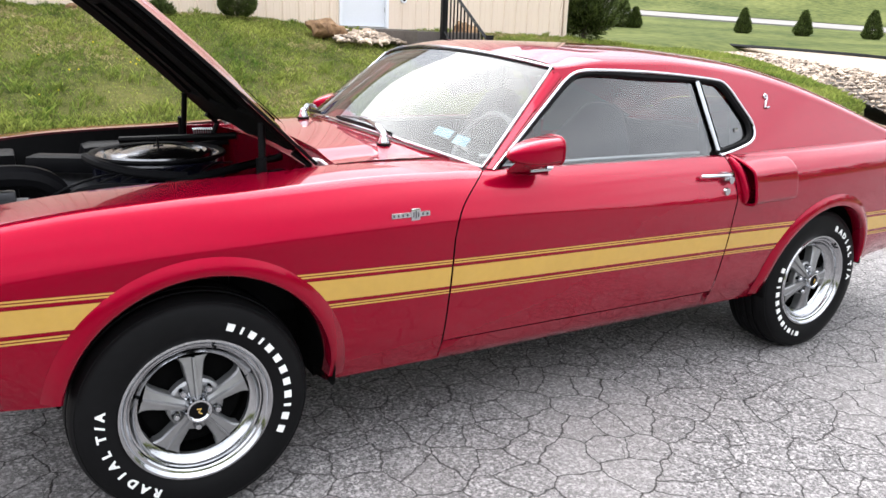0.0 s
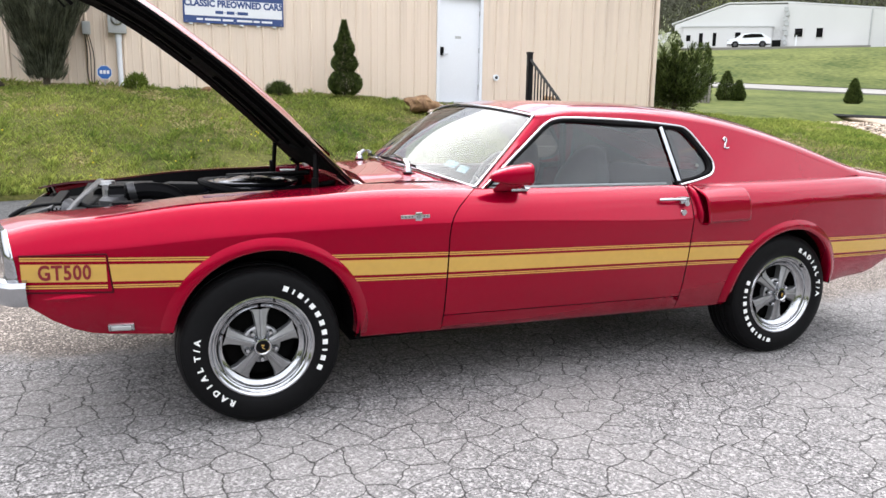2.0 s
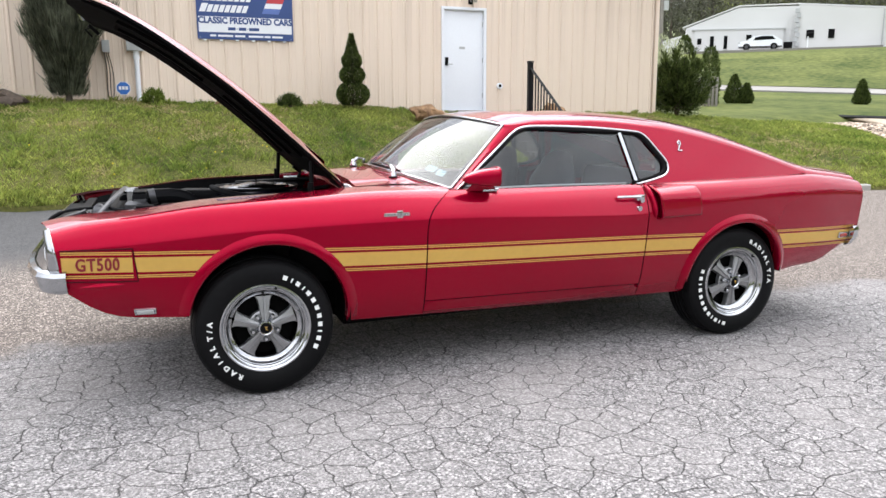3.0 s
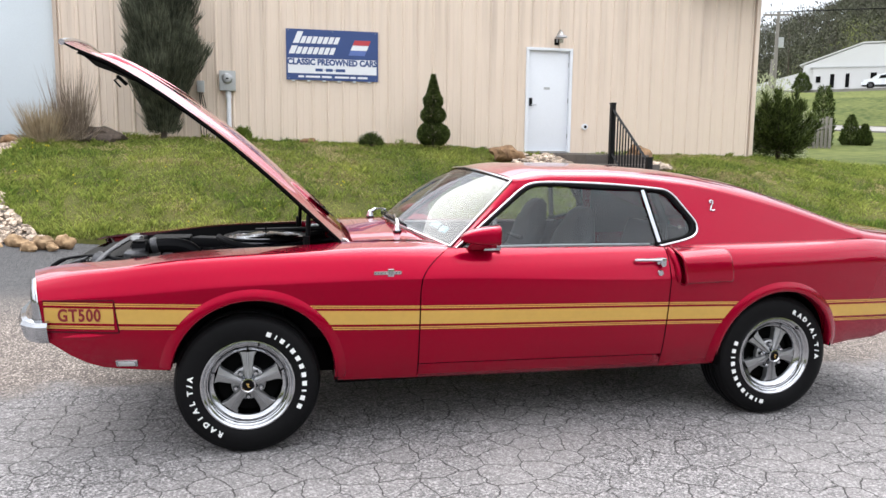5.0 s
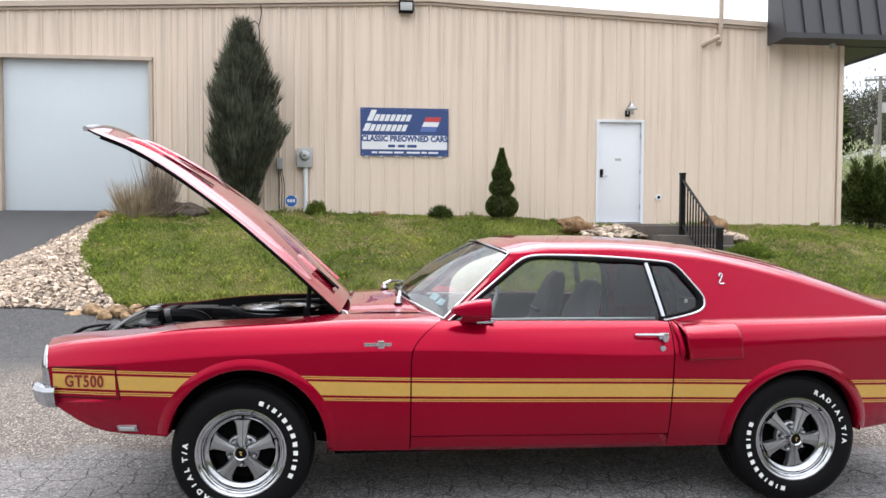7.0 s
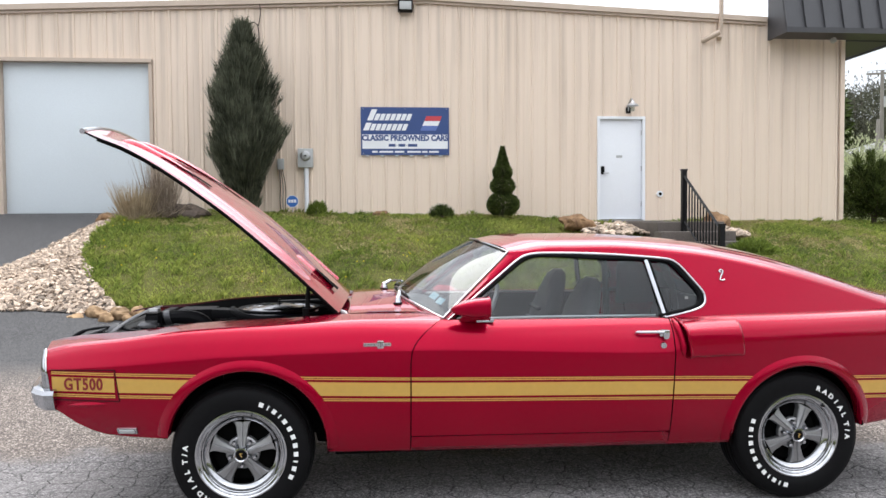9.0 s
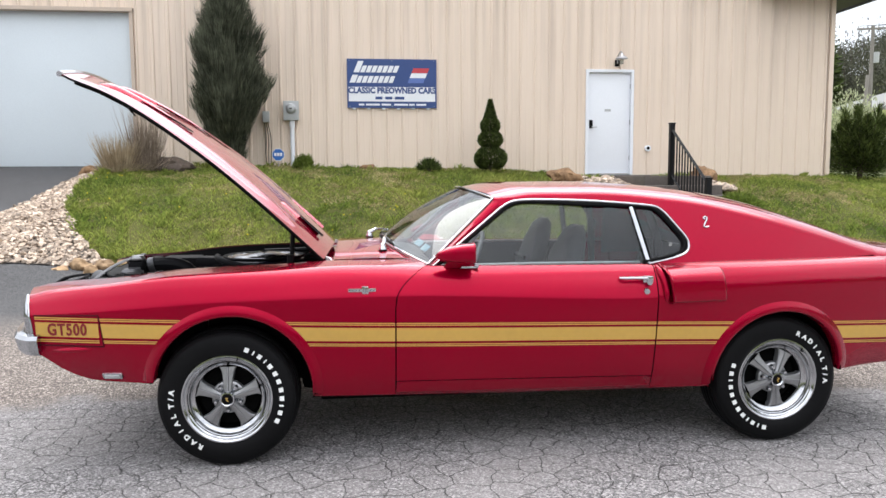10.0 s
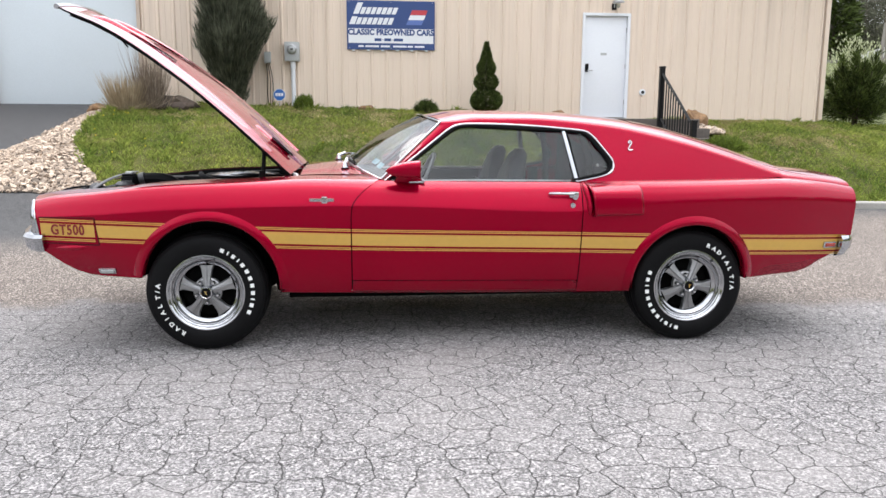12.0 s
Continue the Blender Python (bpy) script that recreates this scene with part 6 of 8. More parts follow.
# ---- inside the car and under its hood ----
def cabin():
    # plain underbody slabs, unseen, set low to keep light off the ground beneath
    for name, g in (("floor_pan", box(1.39, YC, 0.290, 1.93, 1.22, 0.10)), ("transmission_tunnel", box(1.10, YC, 0.26, 1.60, 0.50, 0.14, 0.04)), ("axle_shade_slab", box(2.75, YC, 0.32, 0.85, 0.98, 0.10)),
                    ("boot_floor", box(3.36, YC, 0.43, 0.44, 1.40, 0.04)), ("oil_pan", box(-0.03, YC, 0.38, 0.80, 0.86, 0.10))):
        obj(name, g, M_SHADOW, car, smooth=False)
    obj("firewall", box(0.50, YC, 0.67, 0.03, 1.22, 0.54), M_PAINT, car, smooth=False)
    dash = grid(lambda u, t: (0.80 + 0.26 * math.sin(t * 1.6) + 0.02 * math.cos(6 * u), YC - 0.70 + 1.40 * u, 0.925 + 0.05 * math.sin(math.pi * u) - 0.20 * t ** 3), 18, 8)
    obj("dashboard", join(dash, box(0.93, YC, 0.78, 0.2, 1.40, 0.14, 0.03)), M_DASH, car)
    c, tilt = Vector((1.21, YC - 0.37, 0.90)), radians(64)
    ring = [c + Vector((0.185 * math.cos(a) * math.cos(tilt), 0.185 * math.sin(a), 0.185 * math.cos(a) * math.sin(tilt))) for a in [2 * math.pi * k / 36 for k in range(37)]]
    sw = obj("steering_wheel", tube(ring, 0.012, 8, caps=False), M_WHEELRIM, car, "thin-rimmed steering wheel, its rim greyed for reflected light")
    for k in (80, 280, 180):
        a = radians(k)
        obj("wheel_spoke", tube([c - Vector((0.03, 0, -0.01)), c + Vector((0.18 * math.cos(a) * math.cos(tilt), 0.18 * math.sin(a), 0.18 * math.cos(a) * math.sin(tilt)))], 0.008, 6), M_ALLOY, sw)
    obj("steering_column", tube([c - Vector((0.02, 0, -0.01)), (0.92, YC - 0.37, 0.76)], 0.035, 10), M_DASH, sw)
    for side in (1, -1):
        y = YC - side * 0.37

        def back(u, t):
            a = 2 * math.pi * u
            z = 0.50 + 0.60 * t
            wd = 0.235 - 0.02 * t - 0.10 * step(0.72, 0.95, t) - 0.05 * step(0.95, 1.0, t)
            th = 0.07 - 0.02 * t - 0.03 * step(0.93, 1.0, t)
            sq = lambda q: math.copysign(abs(q) ** 0.6, q)
            return (1.62 + 0.20 * t + th * sq(math.cos(a)), y + wd * sq(math.sin(a)), z)
        s = obj("front_seat", grid(back, 24, 20), M_SEAT, car, "black vinyl high-back bucket seat", angle=60)
        top = [back(k / 24, 1.0) for k in range(24)]
        obj("headrest_top", (top, [tuple(range(24))]), M_SEAT, s, smooth=False)
        obj("seat_cushion", box(1.42, y, 0.52, 0.52, 0.47, 0.17, 0.06), M_SEAT, s)
        for k in range(5):
            obj("seat_pleat", tube([(1.545 + 0.2 * (0.12 + 0.12 * k), y - 0.13, 0.57 + 0.072 * k), (1.545 + 0.2 * (0.12 + 0.12 * k), y + 0.13, 0.57 + 0.072 * k)], 0.012, 6), M_SEAT, s)
    obj("rear_seat", join(box(2.35, YC, 0.52, 0.45, 1.15, 0.2, 0.06), moved(box(0, 0, 0, 0.14, 1.15, 0.42, 0.05), pose(2.56, YC, 0.74, 0, 18, 0))), M_SEAT, car)
    obj("parcel_shelf", box(2.95, YC, 0.86, 0.7, 1.25, 0.03), M_DASH, car, smooth=False)
    for side in (1, -1):
        v, f = grid(lambda u, t: (2.30 + 0.62 * u, 0.66 - 0.05 * t, 0.84 + (0.34 - 0.26 * u) * t), 6, 4)
        obj("inner_quarter_trim", flip((v, f), side), M_DASH, car)
        obj("roll_bar_leg", tube([(2.22, YC - side * 0.60, 0.6), (2.20, YC - side * 0.58, 1.05), (2.16, YC - side * 0.52, 1.20)], 0.022, 10), M_BLACK, car)
    obj("headlining", grid(lambda u, t: (1.26 + 1.5 * u, YC - 0.60 + 1.2 * t, roof_top(1.26 + 1.5 * u) - 0.035 - 0.055 * abs(2 * t - 1) ** 3), 10, 10), M_DASH, car)
    obj("interior_mirror", join(box(1.24, YC, 1.22, 0.02, 0.22, 0.055, 0.008), tube([(1.24, YC, 1.23), (1.23, YC, 1.285)], 0.006, 6)), M_BLACK, car)


cabin()


def engine_bay():
    for side in (1, -1):
        v, f = grid(lambda u, t: (-0.86 + 1.32 * u, 0.622 - 0.09 * (1 - t), 0.46 + 0.14 * (1 - step(0.1, 0.5, u)) + (z_should(-0.86 + 1.32 * u) - 0.48 - 0.14 * (1 - step(0.1, 0.5, u))) * t), 16, 4)
        obj("inner_apron", flip((v, f), side), M_BLACK, car)
        obj("shock_tower", flip(box(0.02, 0.53, 0.72, 0.30, 0.16, 0.34, 0.04), side), M_BLACK, car)
    obj("radiator_support", join(box(-0.66, YC, 0.845, 0.06, 1.22, 0.05, 0.01), box(-0.66, YC, 0.70, 0.03, 1.16, 0.26)), M_BLACK, car)
    obj("radiator", join(box(-0.60, YC, 0.67, 0.07, 0.66, 0.40, 0.012), lathe([(0.0, 0), (0.03, 0), (0.034, 0.02)], 16, -0.6, YC, 0.87)), M_BLACK, car)
    sh = lambda u, t: (-0.56 + 0.10 * t, YC + (0.30 - 0.05 * t) * math.cos(2 * math.pi * u), 0.67 + (0.22 - 0.02 * t) * math.sin(2 * math.pi * u))
    obj("fan_shroud", grid(sh, 28, 3), M_BLACK, car)
    obj("grille_latch_panel", join(box(-0.82, YC, 0.80, 0.20, 1.1, 0.015), box(-0.80, YC, 0.82, 0.05, 1.15, 0.03, 0.01)), M_BLACK, car)
    eng = obj("engine", join(box(0.0, YC, 0.58, 0.62, 0.42, 0.34, 0.04), box(-0.36, YC, 0.62, 0.12, 0.3, 0.3, 0.04)), M_BLUE, car, "dark blue V8 engine with a round air cleaner")
    for side in (1, -1):
        m = Matrix.Translation((0.0, YC - side * 0.25, 0.775)) @ Matrix.Rotation(radians(side * 28), 4, "X")
        obj("valve_cover", moved(box(0, 0, 0, 0.56, 0.14, 0.085, 0.025), m), M_CAST, eng, "finned cast valve cover")
        for k in range(7):
            obj("cover_fin", moved(box(-0.2 + 0.066 * k, 0, 0.045, 0.02, 0.11, 0.012, 0.003), m), M_CAST, eng)
    cx, cy = 0.085, YC

    def turned(profile, n=56):
        k = len(profile)
        v = [(cx + r * math.cos(2 * math.pi * i / n), cy + r * math.sin(2 * math.pi * i / n), z - 0.037) for i in range(n) for r, z in profile]
        return v, [(i * k + j, ((i + 1) % n) * k + j, ((i + 1) % n) * k + j + 1, i * k + j + 1) for i in range(n) for j in range(k - 1)]
    cl = obj("air_cleaner", turned([(0.0, 0.860), (0.205, 0.860), (0.220, 0.875), (0.225, 0.940), (0.218, 0.953), (0.205, 0.957), (0.195, 0.950), (0.18, 0.947)]), M_BLUE, eng, "round dark blue air cleaner with a chrome lid")
    obj("air_cleaner_lid", turned([(0.184, 0.947), (0.178, 0.962), (0.164, 0.967), (0.154, 0.960), (0.140, 0.967), (0.128, 0.961), (0.10, 0.970), (0.06, 0.979), (0.02, 0.982), (0.0, 0.982)]), M_LID, cl, "chrome air cleaner lid with pressed rings")
    obj("wing_nut", join(turned([(0.018, 0.972), (0.012, 0.981), (0.0, 0.983)], 16), box(cx, cy, 0.944, 0.035, 0.006, 0.010, 0.002), tube([(cx, cy, 0.94), (cx, cy, 0.975)], 0.004, 6)), M_BLACK, cl)
    obj("air_cleaner_seal", turned([(0.214, 0.950), (0.226, 0.950), (0.232, 0.957), (0.228, 0.964), (0.216, 0.962), (0.206, 0.955)]), M_RUBBER, cl)
    obj("snorkel", moved(box(0, 0, 0, 0.26, 0.10, 0.06, 0.02), pose(-0.20, cy + 0.14, 0.875, 0, 0, -25)), M_RUBBER, cl)
    hoses = (([(-0.50, YC - 0.30, 0.905), (-0.42, YC - 0.30, 0.918), (-0.32, YC - 0.30, 0.912), (-0.265, YC - 0.29, 0.875), (-0.24, YC - 0.26, 0.78)], 0.036),
             ([(-0.30, YC - 0.33, 0.80), (-0.2, YC - 0.30, 0.87), (0.0, YC - 0.33, 0.86), (0.2, YC - 0.36, 0.85), (0.42, YC - 0.3, 0.84)], 0.016),
             ([(-0.16, YC - 0.10, 0.93), (-0.14, YC - 0.20, 0.925), (-0.05, YC - 0.27, 0.90), (0.12, YC - 0.29, 0.88)], 0.017),
             ([(-0.62, YC - 0.3, 0.85), (-0.5, YC - 0.42, 0.86), (-0.36, YC - 0.45, 0.82), (-0.3, YC - 0.42, 0.74)], 0.019),
             ([(-0.3, YC + 0.25, 0.82), (-0.1, YC + 0.35, 0.88), (0.2, YC + 0.38, 0.87), (0.42, YC + 0.34, 0.9)], 0.013))
    for pts, r in hoses:
        obj("hose", tube(smooth_line(pts, 20), r, 10), M_RUBBER, eng)
    for k in range(6):
        y = YC - 0.28 - 0.012 * k
        obj("ignition_wire", tube(smooth_line([(0.33 - 0.02 * k, YC - 0.05, 0.88), (0.2 - 0.07 * k, y + 0.05, 0.91), (0.12 - 0.09 * k, y, 0.84), (0.1 - 0.09 * k, y - 0.04, 0.76)], 12), 0.0045, 6), M_RUBBER, eng)
    obj("alternator", join(moved(lathe([(0.0, -0.07), (0.05, -0.07), (0.07, -0.055), (0.072, 0.055), (0.05, 0.07), (0.0, 0.07)], 28), pose(-0.40, YC - 0.30, 0.78, 0, 0, 90)), box(-0.40, YC - 0.30, 0.85, 0.05, 0.04, 0.05, 0.01)), M_CAST, eng)
    obj("hose_clamp", tube([(-0.475, YC - 0.30, 0.910), (-0.445, YC - 0.30, 0.916)], 0.040, 18), M_CAST, eng, "dark metal hose clamp")
    strap = smooth_line([(-0.715, YC - 0.52, 0.835), (-0.675, YC - 0.44, 0.885), (-0.635, YC - 0.32, 0.920), (-0.610, YC - 0.15, 0.935), (-0.60, YC + 0.05, 0.935)], 18)
    obj("radiator_strap", tube([tuple(p) for p in strap], 0.017, 8, flat=0.35), M_CAST, car, "dark grey metal strap over the radiator")
    top = obj("regulator_box", box(-0.520, YC - 0.36, 0.880, 0.070, 0.10, 0.115, 0.012), M_RUBBER, car, "black ribbed regulator box with a grey top")
    obj("box_lid", box(-0.520, YC - 0.36, 0.942, 0.060, 0.085, 0.014, 0.004), M_BLACK, top)
    for k in range(3):
        obj("box_rib", box(-0.520, YC - 0.412, 0.855 + 0.026 * k, 0.060, 0.006, 0.010, 0.002), M_CAST, top)
    obj("filler_neck", join(tube([(-0.56, YC - 0.20, 0.86), (-0.56, YC - 0.20, 0.935)], 0.024, 14), tube([(-0.56, YC - 0.20, 0.935), (-0.56, YC - 0.20, 0.952)], [0.034, 0.030], 16)), M_ALLOY, car, "bright radiator filler neck and cap")
    obj("latch_bracket", join(box(-0.735, YC - 0.36, 0.845, 0.10, 0.12, 0.030, 0.006), moved(box(0, 0, 0, 0.11, 0.10, 0.012, 0.003), pose(-0.815, YC - 0.38, 0.850, 0, -18, 0))), M_CAST, car, "dark hood latch bracket")
    for k in range(5):
        obj("bracket_slot", box(-0.775 + 0.014 * k, YC - 0.428, 0.855, 0.006, 0.004, 0.022), M_BLACK, car, smooth=False)
    obj("horn", moved(lathe([(0.0, -0.04), (0.03, -0.04), (0.036, -0.01), (0.055, 0.03), (0.05, 0.035), (0.0, 0.02)], 20), pose(-0.68, YC - 0.40, 0.845, 0, 0, 60)), M_CAST, car)
    obj("wire_loom", tube(smooth_line([(-0.72, YC - 0.28, 0.875), (-0.68, YC - 0.38, 0.895), (-0.64, YC - 0.45, 0.870), (-0.55, YC - 0.47, 0.865), (-0.45, YC - 0.50, 0.85)], 16), 0.009, 6), M_RUBBER, car)
    obj("latch_lever", tube(smooth_line([(-0.73, YC - 0.34, 0.872), (-0.80, YC - 0.35, 0.872), (-0.87, YC - 0.36, 0.862), (-0.915, YC - 0.37, 0.835), (-0.925, YC - 0.375, 0.825)], 14), [0.007] * 10 + [0.010] * 5, 8), M_RUBBER, car)
    for sd in (1, -1):
        # body-coloured panel behind the towers, with the hinge spring before it
        obj("cowl_side", box(0.40, YC - sd * 0.612, 0.84, 0.22, 0.012, 0.20, 0.004), M_PAINT, car)
        coil = [(0.33 + 0.10 * k / 60, YC - sd * (0.585 - 0.012 * math.sin(k * 1.05)), 0.915 + 0.012 * math.cos(k * 1.05)) for k in range(61)]
        obj("hinge_spring", tube(coil, 0.003, 5), M_ALLOY, car, "coiled hood hinge spring")
    obj("overflow_tank", join(moved(lathe([(0.0, -0.06), (0.045, -0.06), (0.055, -0.05), (0.055, 0.05), (0.04, 0.065), (0.0, 0.065)], 24), pose(-0.535, YC - 0.40, 0.84, 90, 0, 0))), M_CAST, car, "dark cast filler tank")
    obj("relay_box", join(box(-0.50, YC - 0.505, 0.835, 0.10, 0.09, 0.10, 0.012), box(-0.50, YC - 0.505, 0.888, 0.075, 0.07, 0.012, 0.004)), M_RUBBER, car)
    obj("battery", box(-0.47, YC + 0.45, 0.78, 0.22, 0.18, 0.20, 0.012), M_RUBBER, car)
    obj("brake_booster", moved(lathe([(0.0, -0.08), (0.06, -0.075), (0.105, -0.03), (0.11, 0.0), (0.105, 0.03), (0.05, 0.06), (0.0, 0.06)], 32), pose(0.40, YC - 0.40, 0.80, 0, 0, 90)), M_BLACK, car)
    obj("master_cylinder", box(0.26, YC - 0.40, 0.80, 0.14, 0.06, 0.07, 0.012), M_CAST, car)
    for sd in (1, -1):
        obj("cross_brace", tube([(0.02, YC - sd * 0.5, 0.90), (0.44, YC - sd * 0.28, 0.93)], 0.014, 8), M_BLACK, car)


engine_bay()
# ---- things against the building ----
def sprays(points, dirs, length, width, jitter=0.35):
    """Leaf sprays: slim kites, one at each point, along its direction."""
    p, d = np.array(points, float), np.array(dirs, float)
    n = len(p)
    d = d + rng.normal(0, jitter, (n, 3))
    d /= np.linalg.norm(d, axis=1)[:, None]
    s = np.cross(d, rng.normal(0, 1, (n, 3)))
    s /= np.linalg.norm(s, axis=1)[:, None] + 1e-9
    ln, w = length * rng.uniform(0.55, 1.3, n), width * rng.uniform(0.6, 1.3, n)
    v = np.stack([p, p + d * (ln * 0.45)[:, None] + s * (w / 2)[:, None], p + d * ln[:, None], p + d * (ln * 0.45)[:, None] - s * (w / 2)[:, None]], 1)
    i = np.arange(n) * 4
    return v.reshape(-1, 3).tolist(), np.stack([i, i + 1, i + 2, i + 3], 1).tolist()


def conifer(name, at, height, radius, count, label, mat, length, width, rise=1.0, radius_at=None, ragged=0.18, core=0.78, group=""):
    """An evergreen: trunk, a few limbs and a crown of leaf sprays on a lumpy, ragged outline."""
    t = thing(name, at, label, "tree" if height > 1.0 else "shrub", group)
    shape = radius_at or (lambda h: (1 - h) ** 0.8)
    obj("trunk", tube([(0, 0, -0.08), (0.01, 0, height * 0.4), (0, 0.01, height * 0.9)], [max(0.012, height * 0.016), height * 0.012, 0.004], 7), M_BARK, t)
    seed = float(rng.uniform(0, 50))
    pts, dirs = [], []
    while len(pts) < count:
        h, a = rng.uniform(0, 1), rng.uniform(0, 2 * math.pi)
        if rng.uniform(0, 1) > 0.25 + 0.75 * shape(h):
            continue
        lump = 1 + ragged * 2.2 * noise.noise((math.cos(a) * 1.6, math.sin(a) * 1.6, h * height * 1.9 + seed)) + ragged * noise.noise((math.cos(a) * 4.5, math.sin(a) * 4.5, h * height * 5 + seed))
        r = radius * shape(h) * lump * (core + (1 - core) * rng.uniform(0, 1) ** 0.5 if rng.uniform() < 0.85 else rng.uniform(0.2, core))
        pts.append((r * math.cos(a), r * math.sin(a), 0.02 * height + h * height * 0.96))
        dirs.append((math.cos(a), math.sin(a), rise))
    obj("crown", sprays(pts, dirs, length, width), mat, t, smooth=False, clean=False)
    for k in range(5):
        a = k * 2.4
        h = 0.15 + 0.13 * k
        obj("limb", tube([(0, 0, h * height), (radius * shape(h) * 0.7 * math.cos(a), radius * shape(h) * 0.7 * math.sin(a), h * height + 0.3 * radius * rise)], [0.012 * height ** 0.5, 0.004], 5), M_BARK, t)
    return t


conifer("juniper_tree", (-1.80, 11.25, 1.57), 3.60, 0.61, 30000, "tall dark upright juniper against the building wall", M_JUNIPER, 0.27, 0.013, rise=2.4,
        radius_at=lambda h: (0.34 + 0.66 * step(-0.02, 0.40, h)) * max(0.0, 1 - max(0, h - 0.42) / 0.58) ** 0.66, ragged=0.30, core=0.45)
conifer("topiary_spruce", (3.205, 11.15, 1.49), 1.40, 0.30, 22000, "dark green topiary spruce clipped into three stacked tiers", M_SPRUCE, 0.05, 0.014, rise=0.5,
        radius_at=lambda h: max(0.03, (1.0 * math.sqrt(max(0, 1 - ((h - 0.15) / 0.175) ** 2)) if h < 0.305 else (0.74 * math.sqrt(max(0, 1 - ((h - 0.42) / 0.135) ** 2)) if h < 0.535 else (0.57 * math.sqrt(max(0, 1 - ((h - 0.62) / 0.125) ** 2)) if h < 0.72 else 0.36 * (1 - h) / 0.28)))), ragged=0.06, core=0.8)


def mound(name, at, r, h, count, label, mat, length, width, rise=0.8, group=""):
    """A low rounded shrub of leaf sprays with stems under them."""
    t = thing(name, at, label, "shrub", group)
    pts, dirs = [], []
    for k in range(count):
        a, q = rng.uniform(0, 2 * math.pi), rng.uniform(0, 1)
        el = math.acos(1 - q)
        k2 = rng.uniform(0.6, 1.0) * (1 + 0.3 * noise.noise((math.cos(a) * 2 + at[0], math.sin(a) * 2 + at[1], el * 2)))
        pts.append((r * k2 * math.sin(el) * math.cos(a), r * k2 * math.sin(el) * math.sin(a), max(0.0, h * k2 * math.cos(el))))
        dirs.append((math.sin(el) * math.cos(a), math.sin(el) * math.sin(a), math.cos(el) + rise))
    obj("leaves", sprays(pts, dirs, length, width, 0.5), mat, t, smooth=False, clean=False)
    for k in range(6):
        a = k * 1.05
        obj("stem", tube([(0, 0, -0.03), (r * 0.5 * math.cos(a), r * 0.5 * math.sin(a), h * 0.6)], [0.008, 0.003], 5), M_BARK, t)
    return t


mound("round_shrub", (-0.42, 11.35, 1.55), 0.20, 0.24, 1800, "small round bright green shrub at the wall foot", M_BUSH, 0.07, 0.014)
mound("round_shrub", (2.02, 11.35, 1.50), 0.21, 0.20, 1800, "small spiky dark green shrub at the wall foot", M_SPRUCE, 0.09, 0.012)
mound("creeping_shrub", (6.95, 8.5, 0.82), 0.40, 0.20, 2600, "low spreading bright green shrub beside the steps", M_BUSH, 0.09, 0.02, 0.4)


def boulder(at, s, label, seed, mat=M_ROCK, name="boulder"):
    bm = bmesh.new()
    bmesh.ops.create_icosphere(bm, subdivisions=3, radius=1.0)
    for v in bm.verts:
        c = v.co.normalized()
        k = 1 + 0.42 * noise.noise(c * 1.2 + Vector((seed, 0, 0))) + 0.12 * noise.noise(c * 3.5 + Vector((0, seed, 0)))
        cell = 0.20 * round(3.0 * noise.noise(c * 2.0 + Vector((seed, seed, 0)))) / 3.0 + 0.05 * noise.noise(c * 8 + Vector((seed, 0, seed)))
        v.co = Vector((c.x * s[0], c.y * s[1], c.z * s[2])) * (k + cell)
    geo = ([tuple(v.co) for v in bm.verts], [tuple(q.index for q in f.verts) for f in bm.faces])
    bm.free()
    ob = obj(name, geo, mat, angle=38)
    ob.location = at
    return tagged(ob, label, "boulder")


boulder((4.52, 10.5, 1.36), (0.30, 0.24, 0.16), "brown weathered sandstone boulder at the lawn top", 3.0)
boulder((7.28, 10.6, 1.31), (0.26, 0.22, 0.23), "pale brown sandstone boulder behind the handrail", 8.0)
boulder((0.80, 11.45, 1.53), (0.17, 0.12, 0.09), "small flat brown rock in the grass", 5.0)
boulder((-2.86, 10.95, 1.56), (0.40, 0.28, 0.21), "dark grey-brown boulder beside the dry ornamental grass", 12.0, M_DARKROCK)
boulder((-4.30, 11.0, 1.50), (0.17, 0.13, 0.11), "rust-coloured rock at the head of the stone border", 15.0)
for k, (x, y, w, h) in enumerate(((-2.78, 6.12, 0.15, 0.11), (-2.52, 6.10, 0.12, 0.10), (-2.30, 6.24, 0.11, 0.10), (-3.02, 6.02, 0.10, 0.06), (-2.62, 5.96, 0.09, 0.07), (-2.40, 6.02, 0.07, 0.05))):
    boulder((x, y, 0.25 + 0.02 * (k < 3)), (w, w * 0.75, h), "orange-brown sandstone rock at the lawn corner", 21.0 + 3.3 * k, M_ORANGEROCK)


def ornamental_grass(at, r, h, n, label, lean, mat, width):
    t = thing("ornamental_grass", at, label, "grass clump")
    pts, dirs = [], []
    for k in range(n):
        a, q = rng.uniform(0, 2 * math.pi), rng.uniform(0, 1) ** 0.6
        pts.append((0.5 * r * q * math.cos(a), 0.5 * r * q * math.sin(a), -0.02))
        dirs.append((lean * q * math.cos(a), lean * q * math.sin(a), 1.0))
    obj("stalks", sprays(pts, dirs, h, width, 0.10), mat, t, smooth=False, clean=False)
    low = [(p[0] * 1.5, p[1] * 1.5, 0.0) for p in pts[:n // 2]]
    obj("bent_leaves", sprays(low, [(d[0] * 2.2, d[1] * 2.2, 0.6) for d in dirs[:n // 2]], h * 0.45, width, 0.35), mat, t, smooth=False, clean=False)
    return t


